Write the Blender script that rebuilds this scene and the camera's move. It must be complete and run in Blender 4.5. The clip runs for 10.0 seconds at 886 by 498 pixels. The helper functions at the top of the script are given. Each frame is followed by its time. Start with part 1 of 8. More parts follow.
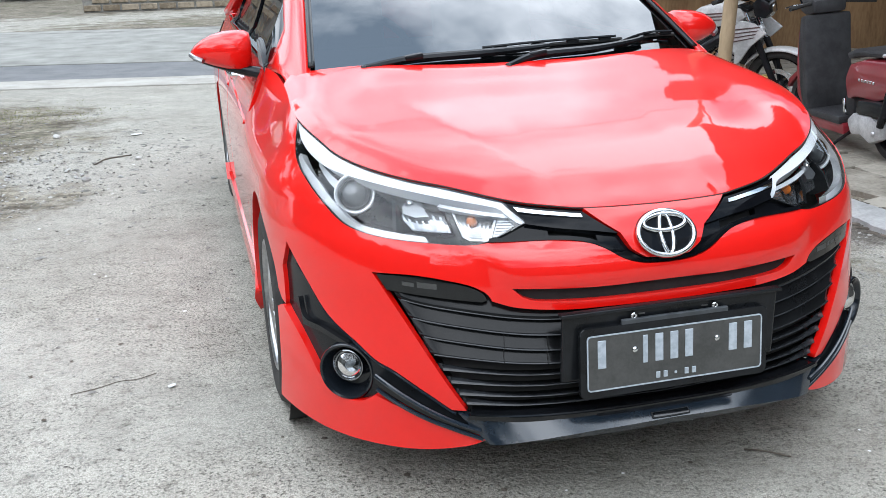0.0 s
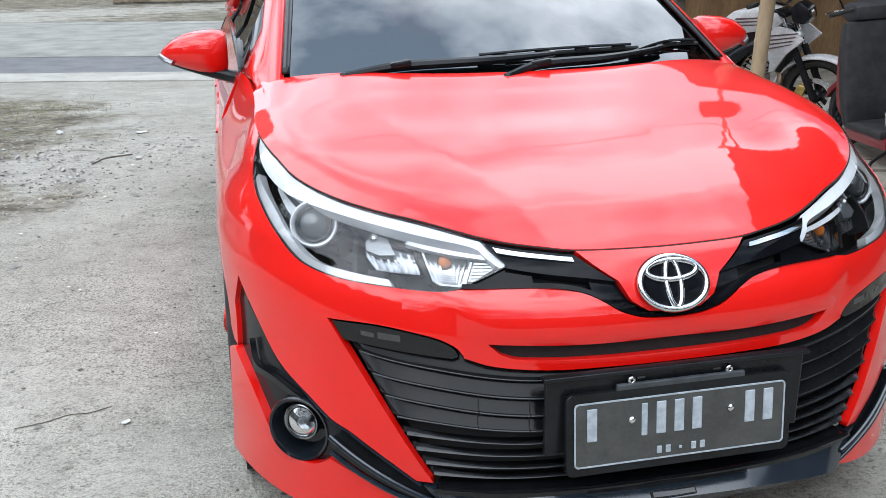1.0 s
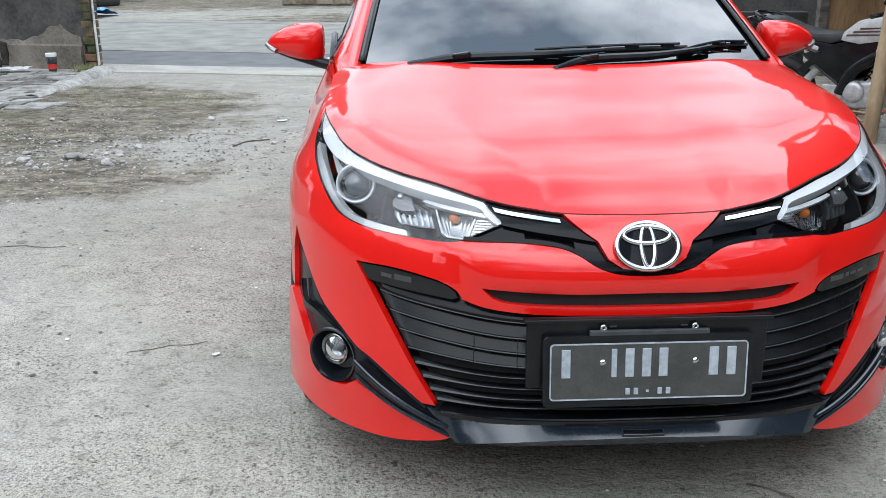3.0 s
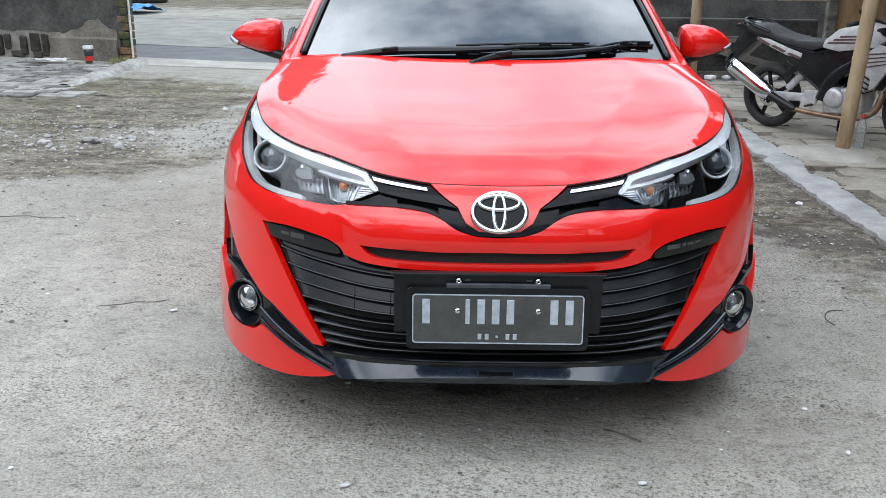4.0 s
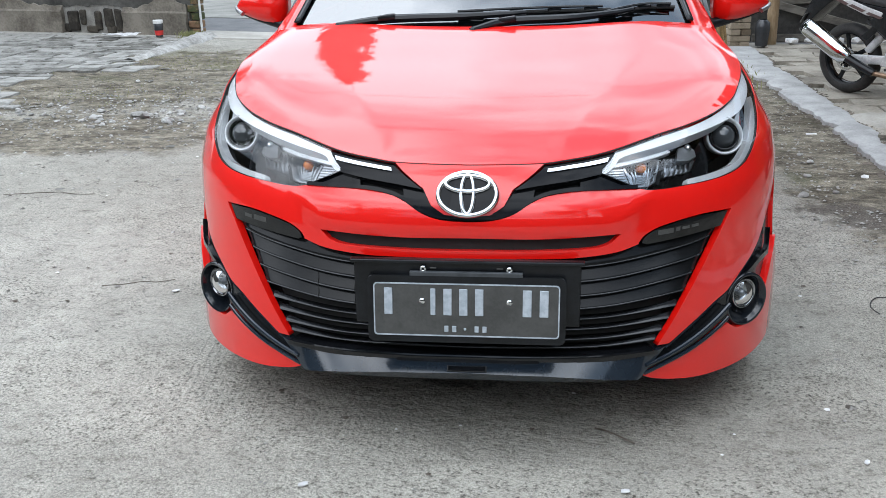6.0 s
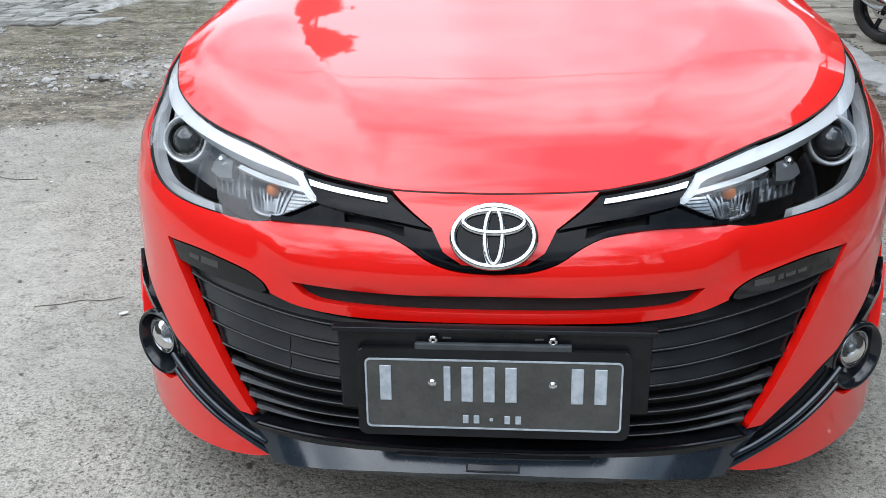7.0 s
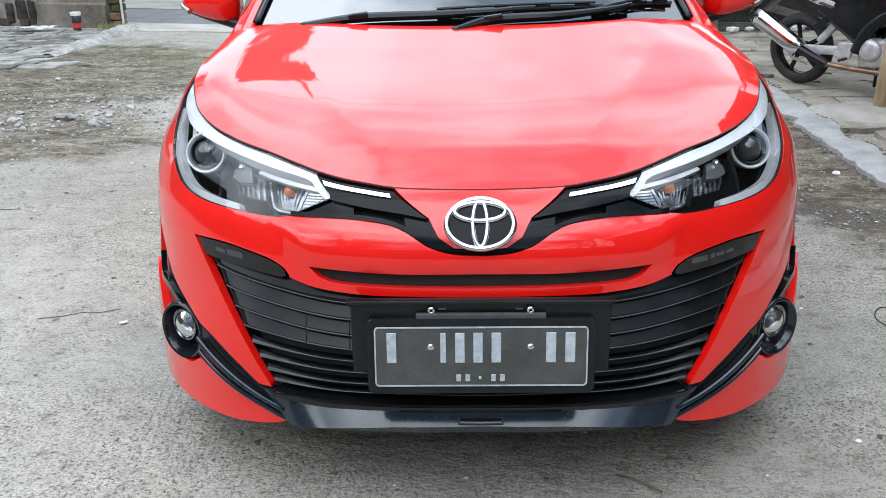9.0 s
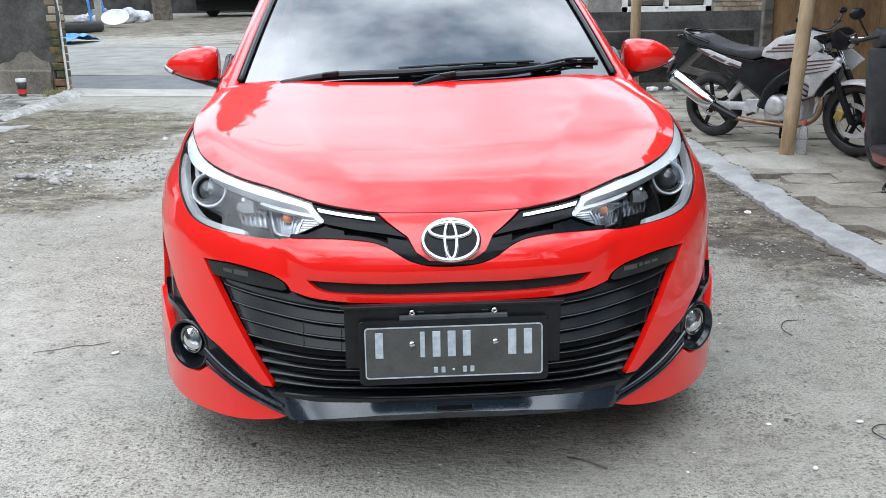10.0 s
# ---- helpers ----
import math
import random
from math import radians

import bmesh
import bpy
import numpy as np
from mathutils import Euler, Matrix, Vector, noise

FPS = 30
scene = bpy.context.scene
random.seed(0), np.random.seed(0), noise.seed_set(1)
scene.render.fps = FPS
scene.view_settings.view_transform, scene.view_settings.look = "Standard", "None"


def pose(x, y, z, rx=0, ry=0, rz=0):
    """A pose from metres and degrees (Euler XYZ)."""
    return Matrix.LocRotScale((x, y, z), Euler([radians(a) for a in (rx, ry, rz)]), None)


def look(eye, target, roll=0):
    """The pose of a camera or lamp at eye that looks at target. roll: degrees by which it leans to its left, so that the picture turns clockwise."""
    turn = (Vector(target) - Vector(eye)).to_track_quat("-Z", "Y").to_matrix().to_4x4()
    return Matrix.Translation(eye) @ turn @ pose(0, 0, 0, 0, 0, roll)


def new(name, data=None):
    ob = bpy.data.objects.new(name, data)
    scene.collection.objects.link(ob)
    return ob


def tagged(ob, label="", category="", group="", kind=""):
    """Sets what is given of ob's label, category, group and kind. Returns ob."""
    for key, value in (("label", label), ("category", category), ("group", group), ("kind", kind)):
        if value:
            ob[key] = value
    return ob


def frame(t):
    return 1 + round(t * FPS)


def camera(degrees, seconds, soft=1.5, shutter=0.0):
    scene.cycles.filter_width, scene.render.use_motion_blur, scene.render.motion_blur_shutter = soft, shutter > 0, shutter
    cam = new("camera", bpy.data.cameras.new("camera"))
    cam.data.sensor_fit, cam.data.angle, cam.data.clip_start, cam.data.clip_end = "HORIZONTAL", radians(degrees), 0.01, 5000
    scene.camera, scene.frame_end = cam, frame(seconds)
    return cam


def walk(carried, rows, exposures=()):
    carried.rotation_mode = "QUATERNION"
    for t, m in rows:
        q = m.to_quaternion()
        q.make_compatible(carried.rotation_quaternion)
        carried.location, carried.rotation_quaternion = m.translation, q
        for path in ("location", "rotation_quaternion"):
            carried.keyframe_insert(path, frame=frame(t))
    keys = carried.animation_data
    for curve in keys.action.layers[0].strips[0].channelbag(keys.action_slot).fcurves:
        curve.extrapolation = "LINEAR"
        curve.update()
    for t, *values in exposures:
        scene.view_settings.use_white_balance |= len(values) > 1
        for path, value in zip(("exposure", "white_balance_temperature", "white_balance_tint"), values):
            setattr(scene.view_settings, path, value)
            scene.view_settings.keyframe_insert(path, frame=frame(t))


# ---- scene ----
cam = camera(50.9, 10.0, soft=0.65)
PATH = [
    (0, (-0.995, -1.789, 1.329), (-0.532, 0.054, 0.706), -1.4),
    (0.5, (-0.869, -1.602, 1.325), (-0.427, 0.243, 0.692), -0.8),
    (1, (-0.793, -1.498, 1.319), (-0.393, 0.359, 0.691), -0.5),
    (1.5, (-0.756, -1.467, 1.313), (-0.405, 0.402, 0.692), -0.4),
    (2, (-0.725, -1.51, 1.313), (-0.441, 0.371, 0.698), -0.5),
    (2.2, (-0.708, -1.561, 1.316), (-0.462, 0.326, 0.701), -0.6),
    (3.3, (-0.398, -2.012, 1.314), (-0.387, -0.108, 0.701), 0.7),
    (3.5, (-0.29, -2.086, 1.308), (-0.31, -0.182, 0.696), 1.1),
    (4, (-0.114, -2.265, 1.329), (-0.139, -0.36, 0.72), 0.8),
    (4.5, (0.026, -2.438, 1.329), (-0.025, -0.531, 0.728), 0.4),
    (5, (0.147, -2.414, 1.329), (0.026, -0.51, 0.731), -0.1),
    (5.5, (0.229, -2.269, 1.324), (0.03, -0.377, 0.708), -0.5),
    (5.7, (0.226, -2.196, 1.316), (-0.001, -0.313, 0.681), -0.8),
    (6.8, (0.073, -1.534, 1.292), (-0.129, 0.302, 0.525), -1.5),
    (7, (0.071, -1.402, 1.292), (-0.126, 0.427, 0.506), -1.4),
    (7.5, (0.088, -1.236, 1.283), (-0.118, 0.585, 0.481), -1.8),
    (8, (0.071, -1.299, 1.299), (-0.093, 0.523, 0.492), -1.6),
    (8.5, (0.011, -1.54, 1.304), (-0.113, 0.304, 0.54), -1.3),
    (9, (-0.014, -1.76, 1.31), (-0.079, 0.113, 0.613), -0.8),
    (9.5, (-0.041, -1.971, 1.315), (-0.035, -0.073, 0.683), -0.5),
    (10, (-0.113, -2.17, 1.331), (-0.033, -0.255, 0.759), -0.8),
]
walk(cam, [(t, look(eye, target, roll)) for t, eye, target, roll in PATH],
     exposures=((0, 0.12), (0.6, 0.06), (1.5, -0.10), (3.5, -0.15), (5.0, -0.08), (5.5, -0.07), (7.5, -0.12), (9.0, 0.0), (10, 0.06)))

from mathutils import geometry

# ---- world and light ----
SUN_HEIGHT, SUN_TURN = radians(58), radians(232)
world = bpy.data.worlds.new("sky")
scene.world = world
world.use_nodes = True
wn, wl = world.node_tree.nodes, world.node_tree.links
sky = wn.new("ShaderNodeTexSky")
sky.sky_type, sky.sun_disc, sky.sun_elevation, sky.sun_rotation = "NISHITA", False, SUN_HEIGHT, SUN_TURN
sky_dim = wn.new("ShaderNodeVectorMath")
sky_dim.operation, sky_dim.inputs[1].default_value = "MULTIPLY", (0.11, 0.11, 0.11)
wl.new(sky.outputs["Color"], sky_dim.inputs[0])
w_at = wn.new("ShaderNodeTexCoord")
w_map = wn.new("ShaderNodeMapping")
w_map.inputs["Scale"].default_value = (1.0, 1.0, 1.25)
cloud = wn.new("ShaderNodeTexNoise")
cloud.inputs["Scale"].default_value, cloud.inputs["Detail"].default_value, cloud.inputs["Roughness"].default_value = 2.1, 7, 0.52
cloud.inputs["Distortion"].default_value = 0.25
wl.new(w_at.outputs["Generated"], w_map.inputs["Vector"])
wl.new(w_map.outputs["Vector"], cloud.inputs["Vector"])
cloud_light = wn.new("ShaderNodeValToRGB")
cloud_light.color_ramp.elements[0].position, cloud_light.color_ramp.elements[0].color = 0.41, (0.25, 0.335, 0.44, 1)
cloud_light.color_ramp.elements[1].position, cloud_light.color_ramp.elements[1].color = 0.58, (1.52, 1.65, 1.81, 1)
wl.new(cloud.outputs["Fac"], cloud_light.inputs["Fac"])
w_mix = wn.new("ShaderNodeMixRGB")
w_mix.inputs["Fac"].default_value = 0.86
wl.new(sky_dim.outputs["Vector"], w_mix.inputs["Color1"])
wl.new(cloud_light.outputs["Color"], w_mix.inputs["Color2"])
# an overcast sky is about three times as bright overhead as at the horizon
w_part = wn.new("ShaderNodeSeparateXYZ")
wl.new(w_at.outputs["Generated"], w_part.inputs["Vector"])
w_rise = wn.new("ShaderNodeMapRange")
w_rise.inputs["From Min"].default_value, w_rise.inputs["From Max"].default_value = 0.0, 1.0
w_rise.inputs["To Min"].default_value, w_rise.inputs["To Max"].default_value = 1.15, 3.25
wl.new(w_part.outputs["Z"], w_rise.inputs["Value"])
w_up = wn.new("ShaderNodeVectorMath")
w_up.operation = "SCALE"
wl.new(w_mix.outputs["Color"], w_up.inputs[0])
wl.new(w_rise.outputs["Result"], w_up.inputs["Scale"])
wl.new(w_up.outputs["Vector"], wn["Background"].inputs["Color"])
wn["Background"].inputs["Strength"].default_value = 1.0

sun_data = bpy.data.lights.new("sun", "SUN")
sun_data.energy, sun_data.angle, sun_data.color = 0.8, radians(80), (1.0, 0.98, 0.95)
sun = new("sun", sun_data)
sun.matrix_world = look((0, 0, 0), (-math.sin(SUN_TURN) * math.cos(SUN_HEIGHT), -math.cos(SUN_TURN) * math.cos(SUN_HEIGHT), -math.sin(SUN_HEIGHT)))
scene.view_settings.exposure = 0.0


# ---- materials ----
def nodes_of(name):
    m = bpy.data.materials.new(name)
    m.use_nodes = True
    return m, m.node_tree.nodes, m.node_tree.links, m.node_tree.nodes["Principled BSDF"]


def surf(name, dark, light, rough=0.6, scale=8.0, bump=0.0, bump_scale=60.0, metal=0.0, coat=0.0, low=0.35, high=0.65, per_piece=0.0, rough_vary=0.12, specular=0.5, detail=6, stretch=(1, 1, 1)):
    """A two-scale procedural surface: large patches and fine grain between two colours, with relief."""
    m, n, l, p = nodes_of(name)
    at = n.new("ShaderNodeTexCoord")
    mp = n.new("ShaderNodeMapping")
    mp.inputs["Scale"].default_value = stretch
    l.new(at.outputs["Object"], mp.inputs["Vector"])
    big = n.new("ShaderNodeTexNoise")
    big.inputs["Scale"].default_value, big.inputs["Detail"].default_value, big.inputs["Roughness"].default_value = scale, detail, 0.6
    fine = n.new("ShaderNodeTexNoise")
    fine.inputs["Scale"].default_value, fine.inputs["Detail"].default_value = bump_scale, 4
    l.new(mp.outputs["Vector"], big.inputs["Vector"])
    l.new(mp.outputs["Vector"], fine.inputs["Vector"])
    mixv = n.new("ShaderNodeMath")
    mixv.operation = "MULTIPLY_ADD"
    mixv.inputs[1].default_value, mixv.inputs[2].default_value = 0.35, -0.175
    l.new(fine.outputs["Fac"], mixv.inputs[0])
    add = n.new("ShaderNodeMath")
    l.new(big.outputs["Fac"], add.inputs[0])
    l.new(mixv.outputs[0], add.inputs[1])
    last = add
    if per_piece:
        info = n.new("ShaderNodeObjectInfo")
        vary = n.new("ShaderNodeMath")
        vary.operation = "MULTIPLY_ADD"
        vary.inputs[1].default_value, vary.inputs[2].default_value = per_piece, -per_piece / 2
        l.new(info.outputs["Random"], vary.inputs[0])
        last = n.new("ShaderNodeMath")
        l.new(add.outputs[0], last.inputs[0])
        l.new(vary.outputs[0], last.inputs[1])
    ramp = n.new("ShaderNodeValToRGB")
    ramp.color_ramp.elements[0].position, ramp.color_ramp.elements[0].color = low, (*dark, 1)
    ramp.color_ramp.elements[1].position, ramp.color_ramp.elements[1].color = high, (*light, 1)
    l.new(last.outputs[0], ramp.inputs["Fac"])
    l.new(ramp.outputs["Color"], p.inputs["Base Color"])
    ro = n.new("ShaderNodeMath")
    ro.operation = "MULTIPLY_ADD"
    ro.inputs[1].default_value, ro.inputs[2].default_value = rough_vary, rough - rough_vary / 2
    l.new(big.outputs["Fac"], ro.inputs[0])
    l.new(ro.outputs[0], p.inputs["Roughness"])
    p.inputs["Metallic"].default_value = metal
    p.inputs["Coat Weight"].default_value = coat
    p.inputs["Coat Roughness"].default_value = 0.03
    p.inputs["Specular IOR Level"].default_value = specular
    if bump:
        bp = n.new("ShaderNodeBump")
        bp.inputs["Strength"].default_value, bp.inputs["Distance"].default_value = bump, 0.01
        l.new(fine.outputs["Fac"], bp.inputs["Height"])
        l.new(bp.outputs["Normal"], p.inputs["Normal"])
    return m


def clear(name, tint=(1, 1, 1), ior=1.45, rough=0.0):
    """A thin clear pane: it lets light through and mirrors by the angle."""
    m, n, l, p = nodes_of(name)
    n.remove(p)
    gl, tr, mx, fr = (n.new("ShaderNode" + k) for k in ("BsdfGlossy", "BsdfTransparent", "MixShader", "Fresnel"))
    gl.inputs["Roughness"].default_value = rough
    tr.inputs["Color"].default_value = (*tint, 1)
    fr.inputs["IOR"].default_value = ior
    l.new(fr.outputs["Fac"], mx.inputs["Fac"])
    l.new(tr.outputs[0], mx.inputs[1])
    l.new(gl.outputs[0], mx.inputs[2])
    l.new(mx.outputs[0], n["Material Output"].inputs["Surface"])
    return m


RED = surf("red_paint", (0.74, 0.006, 0.003), (0.78, 0.007, 0.0035), rough=0.45, scale=3, bump=0.0, coat=1.0, rough_vary=0.05, specular=0.15)
RED.node_tree.nodes["Principled BSDF"].inputs["Coat IOR"].default_value = 1.6
WING_BLACK = surf("wing_black", (0.003, 0.0035, 0.005), (0.005, 0.0055, 0.007), rough=0.05, scale=20, specular=0.15)
GLOSS_BLACK = surf("gloss_black", (0.004, 0.0045, 0.0055), (0.007, 0.0075, 0.009), rough=0.07, scale=20, rough_vary=0.05, specular=0.5)
SATIN_BLACK = surf("satin_black_plastic", (0.007, 0.0075, 0.008), (0.013, 0.0145, 0.017), rough=0.2, scale=12, bump=0.02, bump_scale=400, specular=0.27)
MATT_BLACK = surf("matt_black", (0.006, 0.006, 0.006), (0.014, 0.014, 0.014), rough=0.8, scale=10)
RUBBER = surf("rubber", (0.012, 0.012, 0.012), (0.035, 0.033, 0.031), rough=0.75, scale=14, bump=0.15, bump_scale=200)
CHROME = surf("chrome", (0.62, 0.635, 0.65), (0.72, 0.73, 0.74), rough=0.06, scale=10, metal=1.0, rough_vary=0.04)
SILVER = surf("silver_reflector", (0.62, 0.64, 0.66), (0.85, 0.86, 0.87), rough=0.22, scale=25, metal=1.0, rough_vary=0.15)
PALE_SILVER = surf("pale_silver", (0.70, 0.72, 0.74), (0.82, 0.84, 0.86), rough=0.22, scale=14, metal=0.30, coat=0.7)
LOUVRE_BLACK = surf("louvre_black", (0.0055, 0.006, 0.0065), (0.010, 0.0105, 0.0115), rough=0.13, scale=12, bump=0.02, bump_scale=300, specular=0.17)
# Paler than the louvres: the lips' highlight is put into this colour.
LIP_HIGHLIGHT = surf("lip_highlight", (0.014, 0.015, 0.017), (0.026, 0.028, 0.031), rough=0.2, scale=25, specular=0.42, rough_vary=0.2)
# The sky's blue reflection on gloss black is mixed into this base colour.
LIP_SKY_BLACK = surf("lip_sky_black", (0.010, 0.016, 0.024), (0.015, 0.022, 0.031), rough=0.14, scale=12, specular=0.7)
BEZEL_BLACK = surf("bezel_black", (0.006, 0.008, 0.011), (0.010, 0.013, 0.017), rough=0.12, scale=12, specular=0.55)
WHITE_GUIDE = surf("white_light_guide", (0.80, 0.82, 0.84), (0.87, 0.89, 0.91), rough=0.3, scale=6, coat=0.4)
LAMP_DARK = surf("lamp_housing", (0.008, 0.009, 0.010), (0.016, 0.017, 0.019), rough=0.25, scale=14, specular=0.4)
PROJECTOR = surf("projector_glass", (0.04, 0.045, 0.05), (0.06, 0.065, 0.07), rough=0.04, coat=1.0)
DULL_SILVER = surf("dull_silver", (0.30, 0.31, 0.32), (0.40, 0.41, 0.42), rough=0.3, scale=8, metal=0.9)
FOG_GLASS = surf("fog_glass", (0.16, 0.17, 0.18), (0.36, 0.38, 0.40), rough=0.14, scale=45, metal=0.3, coat=1.0)
ALLOY = surf("alloy", (0.30, 0.31, 0.32), (0.55, 0.56, 0.57), rough=0.3, scale=9, metal=1.0)
AMBER = surf("amber_bulb", (0.75, 0.16, 0.02), (0.9, 0.26, 0.04), rough=0.2, scale=60, coat=0.8)
BRACKET_GREY = surf("bracket_grey", (0.035, 0.04, 0.045), (0.06, 0.066, 0.072), rough=0.35, scale=20)
RIB_GLASS = surf("rib_glass", (0.30, 0.315, 0.33), (0.46, 0.48, 0.50), rough=0.2, scale=60, metal=0.9, coat=0.4)
BOWL = surf("lamp_bowl_chrome", (0.26, 0.27, 0.285), (0.42, 0.435, 0.45), rough=0.16, scale=40, metal=1.0, rough_vary=0.1)
FOG_LENS = clear("fog_lens_glass", (0.86, 0.88, 0.89), 1.6)
LENS = clear("clear_lens", (0.97, 0.98, 0.985), 1.62)
LAMP_SMOKE = surf("smoked_lamp", (0.006, 0.0065, 0.007), (0.012, 0.0125, 0.013), rough=0.07, scale=10)
TINTED = clear("tinted_glass", (0.09, 0.11, 0.128), 3.05)
PLATE_GREY = surf("plate_grey", (0.046, 0.046, 0.043), (0.072, 0.071, 0.067), rough=0.5, scale=18, bump=0.05, bump_scale=150)
PLATE_INK = surf("plate_ink", (0.33, 0.37, 0.41), (0.45, 0.49, 0.53), rough=0.5, scale=60)
INTERIOR = surf("cabin_grey", (0.010, 0.010, 0.011), (0.030, 0.030, 0.032), rough=0.7, scale=15, bump=0.1)


# ---- mesh helpers ----
def mesh_part(name, verts, faces, material, parent=None, label="", normals=None, soft=True):
    me = bpy.data.meshes.new(name)
    me.from_pydata([tuple(map(float, v)) for v in verts], [], [tuple(int(i) for i in f) for f in faces])
    me.materials.append(material)
    if soft:
        me.polygons.foreach_set("use_smooth", [True] * len(me.polygons))
    me.update()
    if normals is not None:
        me.normals_split_custom_set_from_vertices([tuple(map(float, v)) for v in normals])
    ob = new(name, me)
    if parent is not None:
        ob.parent = parent
    return tagged(ob, label)


def part(name, bm, material, parent=None, label="", soft=False):
    """Links a bmesh as one mesh object under a thing or a part."""
    me = bpy.data.meshes.new(name)
    if soft:
        for f in bm.faces:
            f.smooth = True
        for e in bm.edges:
            if len(e.link_faces) == 2 and e.calc_face_angle(0) > radians(38):
                e.smooth = False
    bm.to_mesh(me)
    bm.free()
    me.materials.append(material)
    ob = new(name, me)
    if parent is not None:
        ob.parent = parent
    return tagged(ob, label)


def thing(name, label, category, group="", at=None, kind=""):
    ob = new(name)
    ob.empty_display_size = 0.1
    if at is not None:
        ob.matrix_basis = at
    return tagged(ob, label, category, group, kind)


def box(sx, sy, sz, at=(0, 0, 0), bevel=0.0, segments=2, turn=None, bm=None):
    """A bevelled block centred at a place; turn: degrees about x, y, z."""
    bm = bm or bmesh.new()
    m = pose(*at, *(turn or (0, 0, 0))) @ Matrix.Diagonal((sx, sy, sz, 1))
    made = bmesh.ops.create_cube(bm, size=1, matrix=m)["verts"]
    if bevel:
        edges = list({e for v in made for e in v.link_edges})
        bmesh.ops.bevel(bm, geom=edges, offset=bevel, segments=segments, profile=0.5, affect="EDGES")
    return bm


def rod(a, b, r, r2=None, sides=12, bm=None, caps=True):
    """A round bar from a to b."""
    bm = bm or bmesh.new()
    a, b = Vector(a), Vector(b)
    turn = (b - a).to_track_quat("Z", "Y").to_matrix().to_4x4()
    bmesh.ops.create_cone(bm, cap_ends=caps, segments=sides, radius1=r, radius2=r if r2 is None else r2, depth=(b - a).length,
                          matrix=Matrix.Translation((a + b) / 2) @ turn)
    return bm


def ball(r, at=(0, 0, 0), size=(1, 1, 1), u=20, v=12, bm=None, turn=(0, 0, 0)):
    bm = bm or bmesh.new()
    bmesh.ops.create_uvsphere(bm, u_segments=u, v_segments=v, radius=r, matrix=pose(*at, *turn) @ Matrix.Diagonal((*size, 1)))
    return bm


def tube(points, r, sides=8, bm=None, closed=False, taper=None, up=(0, 0, 1)):
    """A round bar along a smooth line through the points."""
    bm = bm or bmesh.new()
    p = [Vector(q) for q in points]
    n = len(p)
    rings = []
    up = Vector(up)
    for i in range(n):
        a, b = (p[i - 1], p[(i + 1) % n]) if closed else (p[max(i - 1, 0)], p[min(i + 1, n - 1)])
        t = (b - a).normalized()
        side = t.cross(up)
        if side.length < 0.05:
            side = t.cross(Vector((1, 0, 0)))
        side.normalize()
        top = side.cross(t)
        ri = r if taper is None else r * taper[i]
        rings.append([bm.verts.new(p[i] + side * (ri * math.cos(k * math.tau / sides)) + top * (ri * math.sin(k * math.tau / sides))) for k in range(sides)])
    for i in range(n if closed else n - 1):
        a, b = rings[i], rings[(i + 1) % n]
        for k in range(sides):
            bm.faces.new((a[k], a[(k + 1) % sides], b[(k + 1) % sides], b[k]))
    if not closed:
        bm.faces.new(rings[0][::-1])
        bm.faces.new(rings[-1])
    bmesh.ops.recalc_face_normals(bm, faces=bm.faces)
    return bm


def curve(points, steps=6, closed=False):
    """A smooth line through a few control points."""
    p = [np.array(q, float) for q in points]
    n = len(p)
    out = []
    for i in range(n if closed else n - 1):
        if closed:
            a, b, c, d = p[i - 1], p[i], p[(i + 1) % n], p[(i + 2) % n]
        else:
            b, c = p[i], p[i + 1]
            a = p[i - 1] if i else 2 * b - c
            d = p[i + 2] if i + 2 < n else 2 * c - b
        for k in range(steps):
            t = k / steps
            out.append(0.5 * (2 * b + (c - a) * t + (2 * a - 5 * b + 4 * c - d) * t * t + (3 * b - a - 3 * c + d) * t ** 3))
    if not closed:
        out.append(p[-1])
    return out


def lathe(profile, sides=32, bm=None, m=None, cap=False):
    """A turned form: profile of (radius, height) pairs about the z axis, then moved by m."""
    bm = bm or bmesh.new()
    m = m or Matrix.Identity(4)
    rings = [[bm.verts.new(m @ Vector((r * math.cos(k * math.tau / sides), r * math.sin(k * math.tau / sides), h))) for k in range(sides)] for r, h in profile]
    for a, b in zip(rings, rings[1:]):
        for k in range(sides):
            bm.faces.new((a[k], a[(k + 1) % sides], b[(k + 1) % sides], b[k]))
    for ring, r in ((rings[0][::-1], profile[0][0]), (rings[-1], profile[-1][0])):
        if cap and r > 1e-4:
            bm.faces.new(ring)
    return bm


def slab(outline, z0, z1, bm=None, m=None):
    """A prism over a flat outline of (x, y)."""
    bm = bm or bmesh.new()
    m = m or Matrix.Identity(4)
    lo = [bm.verts.new(m @ Vector((x, y, z0))) for x, y in outline]
    hi = [bm.verts.new(m @ Vector((x, y, z1))) for x, y in outline]
    n = len(lo)
    bm.faces.new(hi)
    bm.faces.new(lo[::-1])
    for k in range(n):
        bm.faces.new((lo[k], lo[(k + 1) % n], hi[(k + 1) % n], hi[k]))
    return bm


def inside(points, loop):
    """Which points lie inside a closed outline."""
    px, py = points[:, 0], points[:, 1]
    hit = np.zeros(len(points), bool)
    for (ax, ay), (bx, by) in zip(loop, np.roll(loop, -1, axis=0)):
        if ay != by:
            hit ^= ((ay > py) != (by > py)) & (px < (bx - ax) * (py - ay) / (by - ay) + ax)
    return hit


def dense(loop, step):
    out = []
    for a, b in zip(loop, np.roll(loop, -1, axis=0)):
        k = max(1, int(np.ceil(np.linalg.norm(b - a) / step)))
        out += [a + (b - a) * i / k for i in range(k)]
    return np.array(out)


